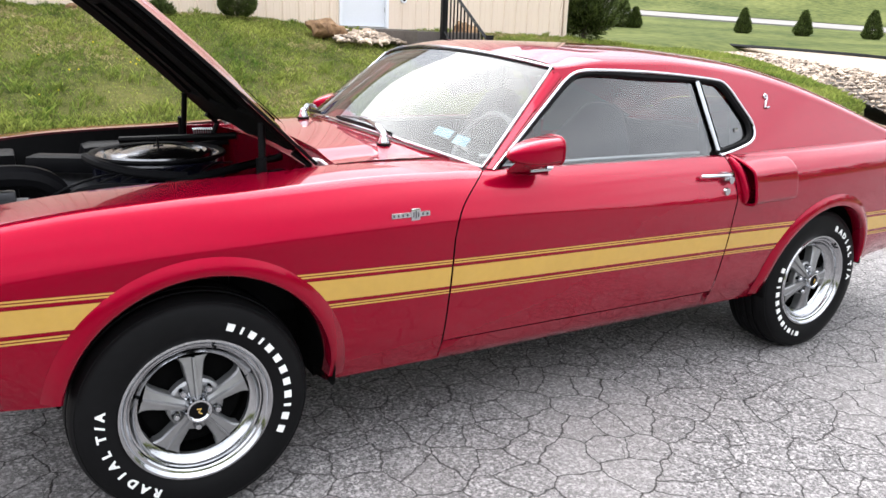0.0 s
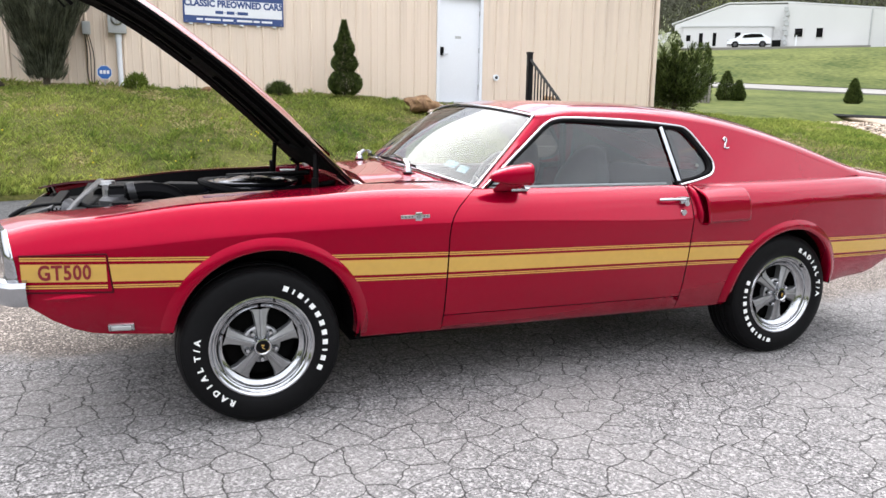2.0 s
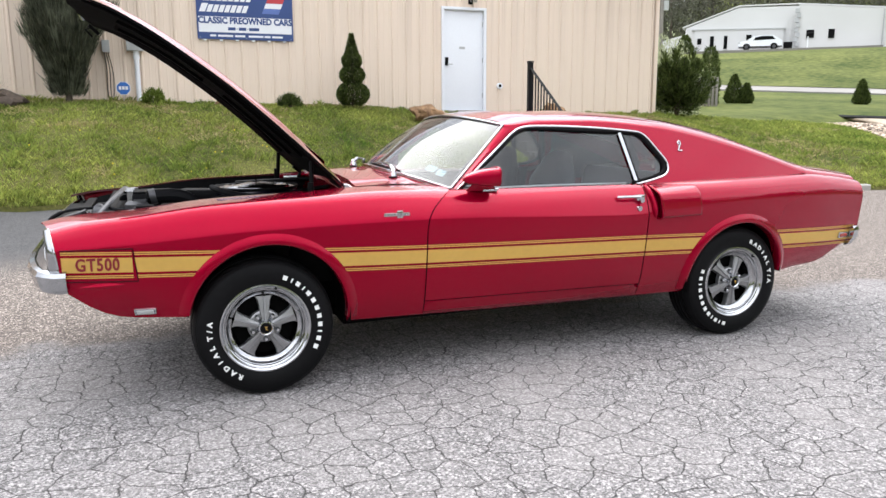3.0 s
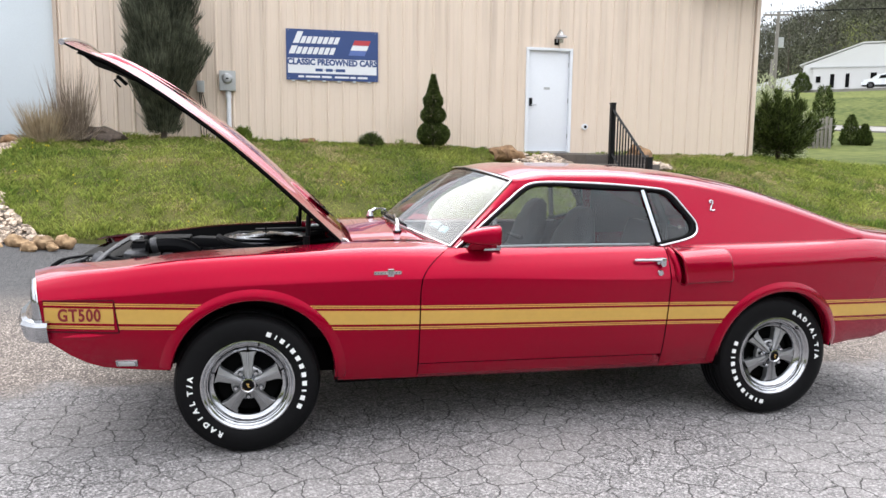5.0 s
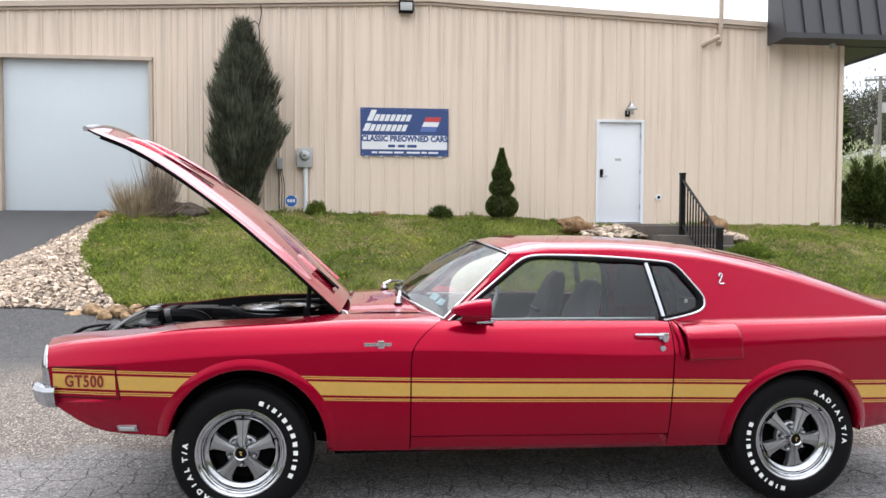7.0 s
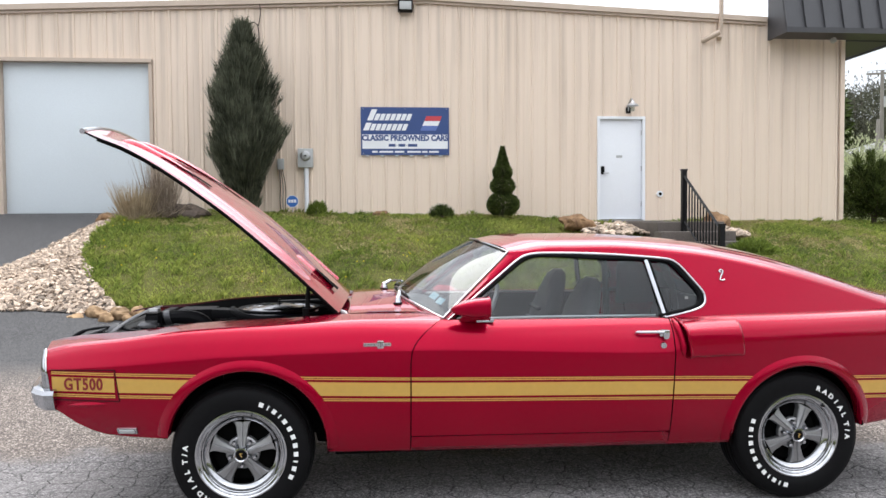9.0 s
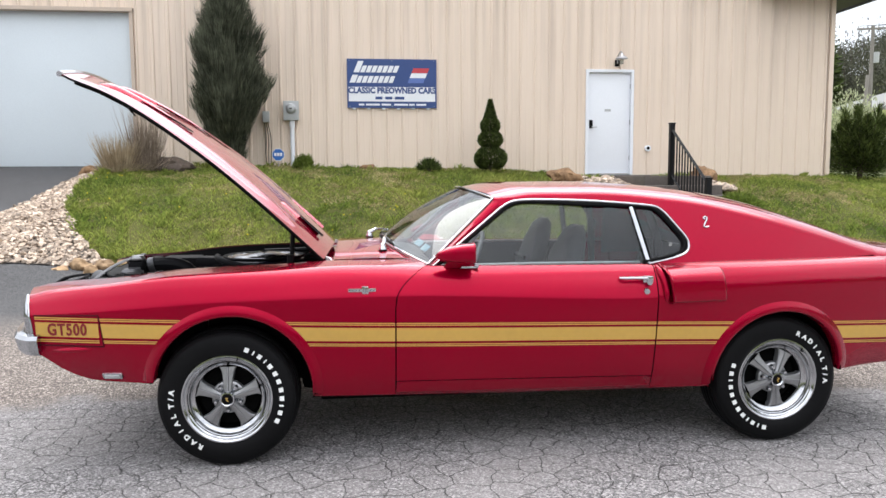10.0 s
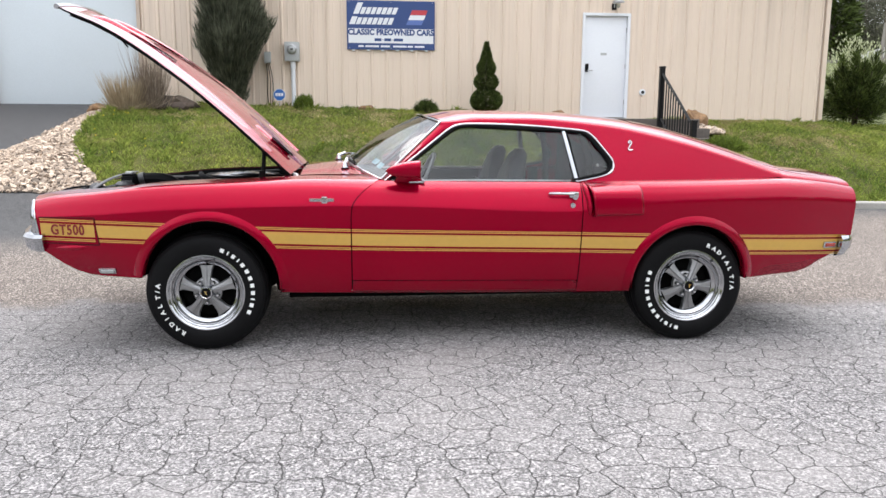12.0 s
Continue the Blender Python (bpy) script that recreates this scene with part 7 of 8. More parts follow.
ornamental_grass((-3.62, 10.55, 1.49), 0.44, 0.62, 700, "dry straw-coloured arching grass clump by the garage door", 0.42, M_STRAW, 0.011)
ornamental_grass((-3.22, 10.75, 1.51), 0.46, 1.08, 520, "dry grey-brown upright grass stems by the garage door", 0.14, M_DRYSTEM, 0.008)


def wall_sign():
    x0, x1, z0, z1 = 0.425, 2.233, 2.768, 3.745
    yf = WALL_Y - 0.045
    t = thing("wall_sign", ((x0 + x1) / 2, yf, (z0 + z1) / 2), "blue and white workshop sign screwed to the siding", "sign")
    cx, cz = (x0 + x1) / 2, (z0 + z1) / 2
    o = lambda name, g, m, lab="": obj(name, ([(x - cx, y - yf, z - cz) for x, y, z in g[0]], g[1]), m, t, lab, smooth=False)
    o("board", box(cx, yf + 0.008, cz, x1 - x0, 0.016, z1 - z0, 0.003), M_SIGN_BLUE)
    o("white_panel", box(cx, yf - 0.0015, z0 + 0.275, x1 - x0 - 0.06, 0.004, 0.29), M_SIGN_WHITE)
    up = Matrix.Translation((cx, yf - 0.005, z0 + 0.345)) @ Matrix.Rotation(radians(90), 4, "X") @ Matrix.Diagonal((0.90, 1, 1, 1))
    o("sign_lettering", letters("CLASSIC PREOWNED CARS", 0.160, 0.001, up, spacing=1.0, bold=0.045), M_SIGN_BLUE, "dark blue sign lettering")
    for k, (w, a) in enumerate(((0.14, -0.29), (0.02, -0.19), (0.14, -0.09), (0.02, 0.01), (0.19, 0.13))):
        o("plain_bar", box(cx + a + 0.02, yf - 0.005, z0 + 0.20, w, 0.003, 0.055 if w > 0.05 else 0.012), M_SIGN_BLUE)
    for w, a in ((0.11, -0.56), (0.28, -0.33), (0.19, -0.06), (0.28, 0.24), (0.11, 0.46), (0.2, 0.65)):
        o("plain_bar", box(cx + a - 0.06, yf - 0.002, z0 + 0.068, w, 0.004, 0.036), M_SIGN_WHITE)

    def slant(x, z, w, h, s=0.42):
        return slab([(x, z), (x + w, z), (x + w + h * s, z + h), (x + h * s, z + h)], yf - 0.004, yf + 0.002)
    # maker's mark: slanted plain blocks in two rows and a striped flag
    for n, xs, z, first, h in ((8, 0.555, 3.475, 0.225, 0.135), (8, 0.47, 3.270, 0.155, 0.135)):
        x = xs
        for k in range(n):
            wd = (0.135 if k == 0 else 0.108)
            o("plain_block", slant(x, z, wd - 0.022, first if k == 0 else h), M_SIGN_WHITE)
            x += wd
    for dz, m in ((0.215, M_SIGN_RED), (0.115, M_SIGN_WHITE), (0.015, M_SIGN_PALE)):
        o("flag_stripe", slant(1.635 + 0.42 * dz, 3.255 + dz, 0.32, 0.096), m)
    for k in range(6):
        o("bracket", box(x0 + 0.13 + 0.30 * k, yf + 0.01, z0 - 0.012, 0.06, 0.02, 0.03, 0.004), M_SIGN_WHITE)
    for sx in (x0 + 0.05, cx, x1 - 0.05):
        for sz in (z0 + 0.03, z1 - 0.03):
            obj("screw", lathe([(0, -0.003), (0.008, -0.002), (0.009, 0.001)], 8, sx - cx, 0, sz - cz), M_ALLOY, t)


wall_sign()


def meter_box():
    x, y = -0.69, WALL_Y - 0.09
    t = thing("electric_meter", (x, y, 1.55), "grey electric meter box on a white conduit pipe", "meter")
    obj("box", box(0, 0.0, 1.15, 0.30, 0.14, 0.38, 0.012), M_GREY_BOX, t)
    obj("meter_ring", lathe([(0.095, -0.07), (0.10, -0.085), (0.085, -0.095), (0.08, -0.08)], 28, 0, 0, 1.19), M_ALLOY, t)
    obj("meter_dial", lathe([(0.0, -0.115), (0.05, -0.11), (0.078, -0.09), (0.08, -0.07)], 24, 0, 0, 1.19), M_GREY_BOX, t, "glass-domed meter dial")
    obj("dial_plate", box(0, -0.118, 1.19, 0.05, 0.004, 0.025), M_BLACK, t, smooth=False)
    obj("conduit", tube([(0.01, 0.02, -0.1), (0.01, 0.02, 0.97)], 0.045, 14), M_WHITE, t, "white plastic conduit pipe")
    obj("coupling", tube([(0.01, 0.02, 0.82), (0.01, 0.02, 0.97)], 0.055, 14), M_WHITE, t)
    s = thing("junction_box", (-1.19, WALL_Y - 0.06, 2.55), "small grey junction box with drooping cables", "junction box")
    obj("box", box(0, 0, 0.03, 0.13, 0.10, 0.22, 0.01), M_GREY_BOX, s)
    for k in range(3):
        obj("cable", tube(smooth_line([(-0.03 + 0.03 * k, 0, -0.08), (0.0 + 0.05 * k, -0.03, -0.4), (-0.03 + 0.06 * k, -0.02, -0.75), (0.02 + 0.02 * k, 0.0, -1.02)], 12), 0.008, 6), M_RUBBER, s)


meter_box()


def yard_sign():
    t = thing("yard_sign", (-0.93, 11.55, 1.55), "round blue and white security sign on a short stake", "sign")
    obj("stake", tube([(0, 0, -0.05), (0, 0, 0.28)], 0.008, 8), M_ALLOY, t)
    pl = lambda r: [(r * math.cos(2 * math.pi * (k + 0.5) / 8), 0.27 + r * math.sin(2 * math.pi * (k + 0.5) / 8)) for k in range(8)]
    obj("edge", slab(pl(0.128), -0.014, -0.006), M_SIGN_WHITE, t, smooth=False)
    obj("disc", slab(pl(0.116), -0.018, -0.0145), M_DISC_BLUE, t, smooth=False)
    for k in range(3):
        obj("plain_block", box(-0.055 + 0.055 * k, -0.021, 0.275, 0.042, 0.004, 0.06), M_SIGN_WHITE, t, smooth=False)


yard_sign()


def wall_fittings():
    t = thing("wall_lamp", (6.04, WALL_Y, 3.70), "small galvanised bell-shaped lamp above the entrance door", "lamp")
    obj("arm", tube(smooth_line([(0, -0.02, 0.0), (0, -0.03, 0.16), (0.02, -0.16, 0.25), (0.02, -0.22, 0.20)], 12), 0.014, 8), M_ALLOY, t)
    v, f = lathe([(0.02, 0.0), (0.035, 0.02), (0.05, 0.05), (0.12, 0.10), (0.125, 0.12), (0.11, 0.11), (0.04, 0.055)], 24)
    obj("shade", moved((v, f), pose(0.02, -0.22, 0.20, -90, 0, 0)), M_ALLOY, t, "bell-shaped metal lamp shade")
    obj("backplate", box(0, -0.012, 0.02, 0.10, 0.024, 0.13, 0.006), M_BLACK, t)
    obj("bulb_jar", tube([(0.02, -0.22, 0.06), (0.02, -0.22, -0.03)], [0.045, 0.04], 14), M_SCREEN, t)
    p = thing("wall_vent", (6.73, WALL_Y, 1.955), "round white vent pipe with a black mouth in the siding", "vent")
    obj("sleeve", lathe([(0.035, -0.06), (0.062, -0.06), (0.066, -0.05), (0.066, 0.0)], 24), M_WHITE, p)
    # black disc stands for the unlit inside of the pipe
    obj("mouth", lathe([(0.0, -0.03), (0.05, -0.03), (0.045, -0.055)], 20), M_SHADOW, p)
    s = thing("vent_pipe", (8.02, WALL_Y - 0.06, 5.28), "beige plastic flue pipe rising past the eave, with a stub elbow", "pipe")
    obj("riser", tube([(0, 0, 0), (0, -0.02, 0.15), (0, -0.06, 0.3), (0, -0.06, 1.7)], 0.048, 14), M_TRIM, s)
    obj("elbow", tube([(0, 0.03, -0.03), (-0.02, -0.02, -0.01), (0, 0, 0.06)], 0.055, 14), M_TRIM, s)
    obj("stub", tube([(-0.36, 0.06, -0.09), (-0.22, -0.12, -0.02), (-0.10, -0.22, 0.04)], 0.055, 14), M_TRIM, s)
    f = thing("flood_lamp", (1.35, WALL_Y - 0.05, 5.78), "dark floodlight under the roof edge", "lamp")
    obj("housing", box(0, -0.06, 0, 0.30, 0.16, 0.24, 0.02), M_BLACK, f)
    obj("lens", box(0, -0.145, -0.01, 0.24, 0.012, 0.16, 0.004), M_GREY_BOX, f)
    obj("bracket", box(0, 0.03, 0.08, 0.08, 0.06, 0.06), M_BLACK, f, smooth=False)
    c = thing("security_camera", (-1.83, WALL_Y - 0.02, 5.34), "small white security camera with a dangling cable", "camera")
    obj("body", tube([(0.02, -0.02, 0.0), (0.05, -0.16, -0.02)], 0.045, 12), M_WHITE, c)
    obj("lens", tube([(0.05, -0.16, -0.02), (0.052, -0.17, -0.022)], 0.036, 12), M_BLACK, c)
    obj("cable", tube(smooth_line([(0.0, 0, 0.02), (0.22, -0.02, 0.12), (0.26, -0.02, -0.3), (0.16, -0.02, -0.9)], 14), 0.009, 6), M_RUBBER, c)
    obj("wire", tube(smooth_line([(0.24, -0.03, 0.0), (0.30, -0.03, 0.3), (0.22, -0.03, 0.6)], 8), 0.009, 6), M_RUBBER, c)


wall_fittings()


def stoop():
    t = thing("entrance_steps", (6.0, 10.6, 1.0), "concrete landing and steps up to the entrance door", "steps", kind="structure")
    o = lambda n, g: obj(n, ([(x - 6.0, y - 10.6, z - 1.0) for x, y, z in g[0]], g[1]), M_STEP, t)
    o("landing", box(6.28, 10.65, 1.20, 1.24, 2.6, 0.34, 0.02))
    for k in range(4):
        o("step", box(6.28, 9.2 - 0.32 * k, 1.02 - 0.17 * k, 1.35, 0.34, 0.36, 0.015))
    o("sill_slab", box(6.45, 11.75, 1.36, 2.1, 0.44, 0.06, 0.01))


stoop()


def handrail():
    xa, ya, za = 6.13, 9.32, 2.25
    xb, yb, zb = 6.22, 8.05, 1.29
    t = thing("handrail", (xa, ya, 1.2), "black iron handrail with square balusters beside the steps", "handrail")
    o = lambda n, g, s=False: obj(n, ([(x - xa, y - ya, z - 1.2) for x, y, z in g[0]], g[1]), M_IRON, t, smooth=s)
    o("post", box(xa, ya, (za + 1.2) / 2 - 0.02, 0.085, 0.085, za - 1.2 + 0.08, 0.006))
    o("post", box(xb, yb, (zb + 0.35) / 2, 0.085, 0.085, zb - 0.35 + 0.05, 0.006))
    o("post_cap", box(xa, ya, za + 0.035, 0.10, 0.10, 0.03, 0.008))
    o("post_cap", box(xb, yb, zb + 0.035, 0.10, 0.10, 0.03, 0.008))
    o("top_rail", tube([(xa, ya, za - 0.06), (xb, yb, zb - 0.06)], 0.030, 4))
    o("bottom_rail", tube([(xa, ya, 1.40), (xb, yb, 0.44)], 0.022, 4))
    n = 13
    for k in range(1, n):
        f = k / n
        x, y = xa + (xb - xa) * f, ya + (yb - ya) * f
        o("baluster", box(x, y, (za - 0.06 + (zb - za) * f + 1.40 - 0.96 * f) / 2, 0.02, 0.02, za - 1.46 + (zb - za + 0.96) * f, 0.0))


handrail()

# ---- plants and land beyond the corner ----
def juniper_bush(at):
    """A spreading juniper: upswept limbs that fork off a short trunk, each clothed in feathery sprays, with gaps between."""
    t = thing("juniper_bush", at, "ragged dark green spreading juniper past the building corner", "shrub")
    obj("trunk", tube([(0, 0, -0.08), (0.02, 0, 0.35), (0.0, 0.03, 0.9)], [0.06, 0.045, 0.02], 7), M_BARK, t)
    pts, dirs = [], []
    for k in range(34):
        a = k * 2.399
        q = (k + 0.5) / 34
        reach, top = 1.10 * (1 - 0.74 * q) * rng.uniform(0.75, 1.15), 0.38 + 1.26 * q * rng.uniform(0.88, 1.06)
        z0 = 0.06 + 0.55 * q
        line = smooth_line([(0, 0, z0), (0.5 * reach * math.cos(a), 0.5 * reach * math.sin(a), z0 + 0.30 * (top - z0)), (0.85 * reach * math.cos(a), 0.85 * reach * math.sin(a), z0 + 0.66 * (top - z0)), (reach * math.cos(a), reach * math.sin(a), top)], 18)
        obj("limb", tube([tuple(p) for p in line[::3]], [0.016, 0.014, 0.012, 0.010, 0.008, 0.005, 0.003], 5), M_BARK, t)
        for i in range(3, 19):
            d = line[min(i + 1, 18)] - line[i - 1]
            d = d / np.linalg.norm(d)
            for j in range(22):
                off = rng.normal(0, 0.075 * (1.25 - i / 19), 3)
                pts.append(tuple(line[i] + off))
                dirs.append(tuple(d + off * 7 + np.array([0, 0, 0.15])))
    obj("foliage", sprays(pts, dirs, 0.17, 0.026, 0.35), M_SPRUCE, t, smooth=False, clean=False)
    return t


juniper_bush((12.60, 13.4, 1.34))
conifer("round_evergreen", (24.3, 26.3, 1.72), 2.75, 0.45, 4000, "dark slim evergreen behind the board fence", M_SPRUCE, 0.16, 0.04, radius_at=lambda h: math.sqrt(max(0.02, 1 - (h - 0.25) ** 2 / 0.6)), ragged=0.1)
conifer("yard_evergreen", (55.3, 67.9, 8.1), 1.9, 0.95, 2600, "dark rounded evergreen before the white hall", M_SPRUCE, 0.26, 0.07, radius_at=lambda h: min(1.0, 0.6 + h * 3) * (1 - h) ** 0.55, ragged=0.12)
mound("blossom_bush", (15.6, 18.2, 1.25), 1.35, 2.60, 6800, "spring bush with pale blossom and young leaves", M_BLOSSOM, 0.10, 0.05)
for k, (x, y, s) in enumerate(((26.1, 26.6, 1.0), (26.5, 26.2, 0.70), (30.1, 22.8, 0.80), (32.0, 21.0, 0.82), (34.1, 19.0, 0.92))):
    z = roadside_z(x, y)
    conifer("lawn_conifer", (x, y, z - 0.05), 1.42 * s, 0.50 * s, 3600, "small cone-shaped evergreen on the roadside lawn", M_SPRUCE, 0.13, 0.04, rise=0.9, ragged=0.1, group="roadside evergreens",
            radius_at=lambda h: min(1.0, 0.55 + h * 3) * (1 - h) ** 0.75)


def border_beds():
    # stone border at the drive: joined small stones, then single ones
    def stone_mesh(seed):
        bm = bmesh.new()
        bmesh.ops.create_icosphere(bm, subdivisions=1, radius=1.0)
        for v in bm.verts:
            c = v.co.normalized()
            v.co = Vector((c.x * 1.35, c.y, c.z * 0.60)) * (1 + 0.55 * noise.noise(c * 1.3 + Vector((seed, seed, 0))))
        g = ([tuple(v.co) for v in bm.verts], [tuple(q.index for q in f.verts) for f in bm.faces])
        bm.free()
        return g
    kinds = [stone_mesh(3.7 * k + 1) for k in range(8)]
    lawn_edge = smooth_line([(-3.75, 11.3), (-3.90, 10.0), (-3.75, 8.4), (-3.25, 7.25), (-2.5, 6.15)], 40)
    drive_edge = smooth_line([(-4.40, 11.3), (-4.48, 9.8), (-4.55, 8.4), (-4.9, 7.2), (-6.6, 5.75)], 40)

    def spot(u, s):
        k = min(int(u * 40), 39)
        f = u * 40 - k
        a = lawn_edge[k] * (1 - f) + lawn_edge[k + 1] * f
        b = drive_edge[k] * (1 - f) + drive_edge[k + 1] * f
        x, y = a + (b - a) * s
        bank = 0.24 + 1.26 * (1 - (1 - min(1, max(0, (y - 6.1) / 5.0))) ** 1.3)
        return x, y, max(lot_z(x, y), bank * (1 - s) ** 0.6 + lot_z(x, y) * (1 - (1 - s) ** 0.6))
    bed = grid(lambda u, s: (lambda p: (p[0], p[1], p[2] + 0.012))(spot(u, s)), 40, 12)
    t = tagged(obj("stone_border", bed, M_BED, angle=60), "bed of tan and pink river stones between drive and lawn", "stone border", kind="structure")
    meshes = [flat_mesh("stone", v, f, M_STONE, True, 25) for v, f in kinds]
    loose, n1 = [], 0
    for k in range(6500):
        u, s = rng.uniform(0, 1) ** 0.8, rng.uniform(-0.02, 1.02)
        x, y, z = spot(u, min(1, max(0, s)))
        r = 0.018 + 0.036 * rng.uniform() ** 2.0
        m = Matrix.Translation((x, y, z + r * 0.40)) @ Euler((rng.uniform(-0.8, 0.8), rng.uniform(-0.8, 0.8), rng.uniform(0, 6.28))).to_matrix().to_4x4() @ Matrix.Diagonal((r, r, r, 1))
        if n1 < 300 and y < 7.6 and r > 0.030:
            ob = new("stone", meshes[k % 8])
            ob.parent = t
            ob.matrix_basis = m
            n1 += 1
        else:
            loose.append(moved(kinds[k % 8], m))
    st = obj("small_stones", join(*loose), M_STONES, t, clean=False, angle=25)
    tagged(st, "tan and pink river stones", kind="stuff")
    # a second bed at the right-hand end of the lawn, and stones by the steps
    far = []
    near_edge = smooth_line([(12.8, 5.3, 0.2), (13.4, 6.5, 0.42), (14.7, 8.4, 0.62), (16.7, 10.9, 0.82), (21, 16.4, 1.0)], 40)
    far_edge = smooth_line([(15.5, 5.2, 0.45), (18.0, 8.7, 0.7), (18.3, 10, 0.8), (19.3, 12.2, 0.95), (22.5, 16.3, 1.02)], 40)
    for k in range(2200):
        i, s = int(rng.integers(0, 41)), rng.uniform()
        x, y, z = near_edge[i] * (1 - s) + far_edge[i] * s + np.array([rng.normal(0, 0.08), rng.normal(0, 0.08), 0])
        r = 0.03 + 0.045 * rng.uniform() ** 2
        far.append(moved(kinds[k % 8], Matrix.Translation((x, y, z + 0.02)) @ Euler((0.3 * rng.normal(), 0.3 * rng.normal(), rng.uniform(0, 6))).to_matrix().to_4x4() @ Matrix.Diagonal((r, r, r, 1))))
    for k in range(520):
        x, y = (rng.uniform(6.85, 7.5), rng.uniform(9.4, 10.4)) if k < 240 else (rng.uniform(4.55, 5.66), rng.uniform(9.7, 11.0))
        r = 0.03 + 0.05 * rng.uniform() ** 2
        far.append(moved(kinds[k % 8], Matrix.Translation((x, y, 1.27 + 0.03 * rng.uniform() - (10.6 - y) * 0.14)) @ Euler((0.3 * rng.normal(), 0.3 * rng.normal(), rng.uniform(0, 6))).to_matrix().to_4x4() @ Matrix.Diagonal((r, r, r, 1))))
    tagged(obj("gravel", join(*far), M_STONES, clean=False, angle=60), "tan and pink river stones in beds by the lawn and steps", "gravel", kind="stuff")
    bed2 = grid(lambda u, s: tuple(near_edge[int(round(u * 40))] * (1 - s) + far_edge[int(round(u * 40))] * s), 40, 4)
    tagged(obj("gravel_bed", bed2, M_BED, angle=70), "earth under the far stone bed", "bed", kind="structure")
    edging = smooth_line([(18.5, 5.4, 0.85), (19.2, 9.4, 1.08), (19.8, 11.5, 1.15), (21.3, 15.3, 1.22), (23.5, 19.4, 1.28)], 40)
    tagged(obj("timber_edging", tube([tuple(p) for p in edging], 0.07, 6), M_BLACK), "dark timber edging along the side drive", "edging", kind="structure")
    dr = grid(lambda u, s: tuple((far_edge[int(round(u * 40))] + np.array([-0.1, 0, 0.01])) * (1 - s) + edging[int(round(u * 40))] * s), 40, 4)
    tagged(obj("side_drive", dr, M_TAN, smooth=False), "pale gravel side drive", "drive", kind="structure")


border_beds()


def far_road():
    """The road on the slope, the side drive with its dark edging."""
    fwd, right = np.array([math.sin(radians(44)), math.cos(radians(44))]), np.array([math.cos(radians(44)), -math.sin(radians(44))])
    o = np.array([-0.4, -3.3])
    v, n = [], 24
    for i in range(n + 1):
        L = -70 + 140 * i / n
        for D in (57.5, 62.0):
            p = o + fwd * D + right * L
            v.append((p[0], p[1], 2.95 - 0.045 * L + (0.45 if D > 60 else 0.0)))
    f = [(2 * i, 2 * i + 2, 2 * i + 3, 2 * i + 1) for i in range(n)]
    v2 = [(x, y, z - 2.0) for x, y, z in v]
    g = join((v, f), (v + v2, [(2 * i, 2 * i + 2, 2 * n + 4 + 2 * i, 2 * n + 2 + 2 * i) for i in range(n)]))
    tagged(obj("road", g, M_ROAD, smooth=False), "pale asphalt road across the slope", "road", kind="structure")
    # mown bank between road and the white building
    def bank(u, s):
        L, D = -80 + 160 * u, 61.6 + (92 - 61.6) * s
        p = o + fwd * D + right * L
        zr = 3.42 - 0.045 * L
        return (p[0], p[1], zr - 0.02 + (8.18 + 0.006 * L - zr) * (step(0.0, 1.0, s) * 0.6 + 0.4 * s) + (0.25 * noise.noise((L * 0.12, s * 4, 0)) + 0.10 * noise.noise((L * 0.5, s * 14, 3))) * step(0.0, 0.12, s) * (1 - step(0.85, 1.0, s)))
    tagged(obj("grass_bank", grid(bank, 60, 16), M_FAR_LAWN, angle=80), "steep mown grass bank below the white building", "bank", kind="structure")
    edge_d = curve((-6, 22.7), (-1.5, 22.9), (0.8, 26.0), (2.4, 28.4), (2.7, 28.4), (4.2, 24.8), (5.3, 22.9), (7.6, 19.5), (9, 19.4), (60, 19.4))

    def field(u, s):
        L = -32 + 90 * u
        front = edge_d(L)
        D = front + (57.6 - front) * s
        p = o + fwd * D + right * L
        return (p[0], p[1], roadside_z(p[0], p[1]) - (0.35 if s < 0.01 else 0.0))
    tagged(obj("roadside_lawn", grid(field, 120, 14), M_FAR_LAWN, angle=80), "mown roadside lawn", "lawn", kind="structure")


far_road()


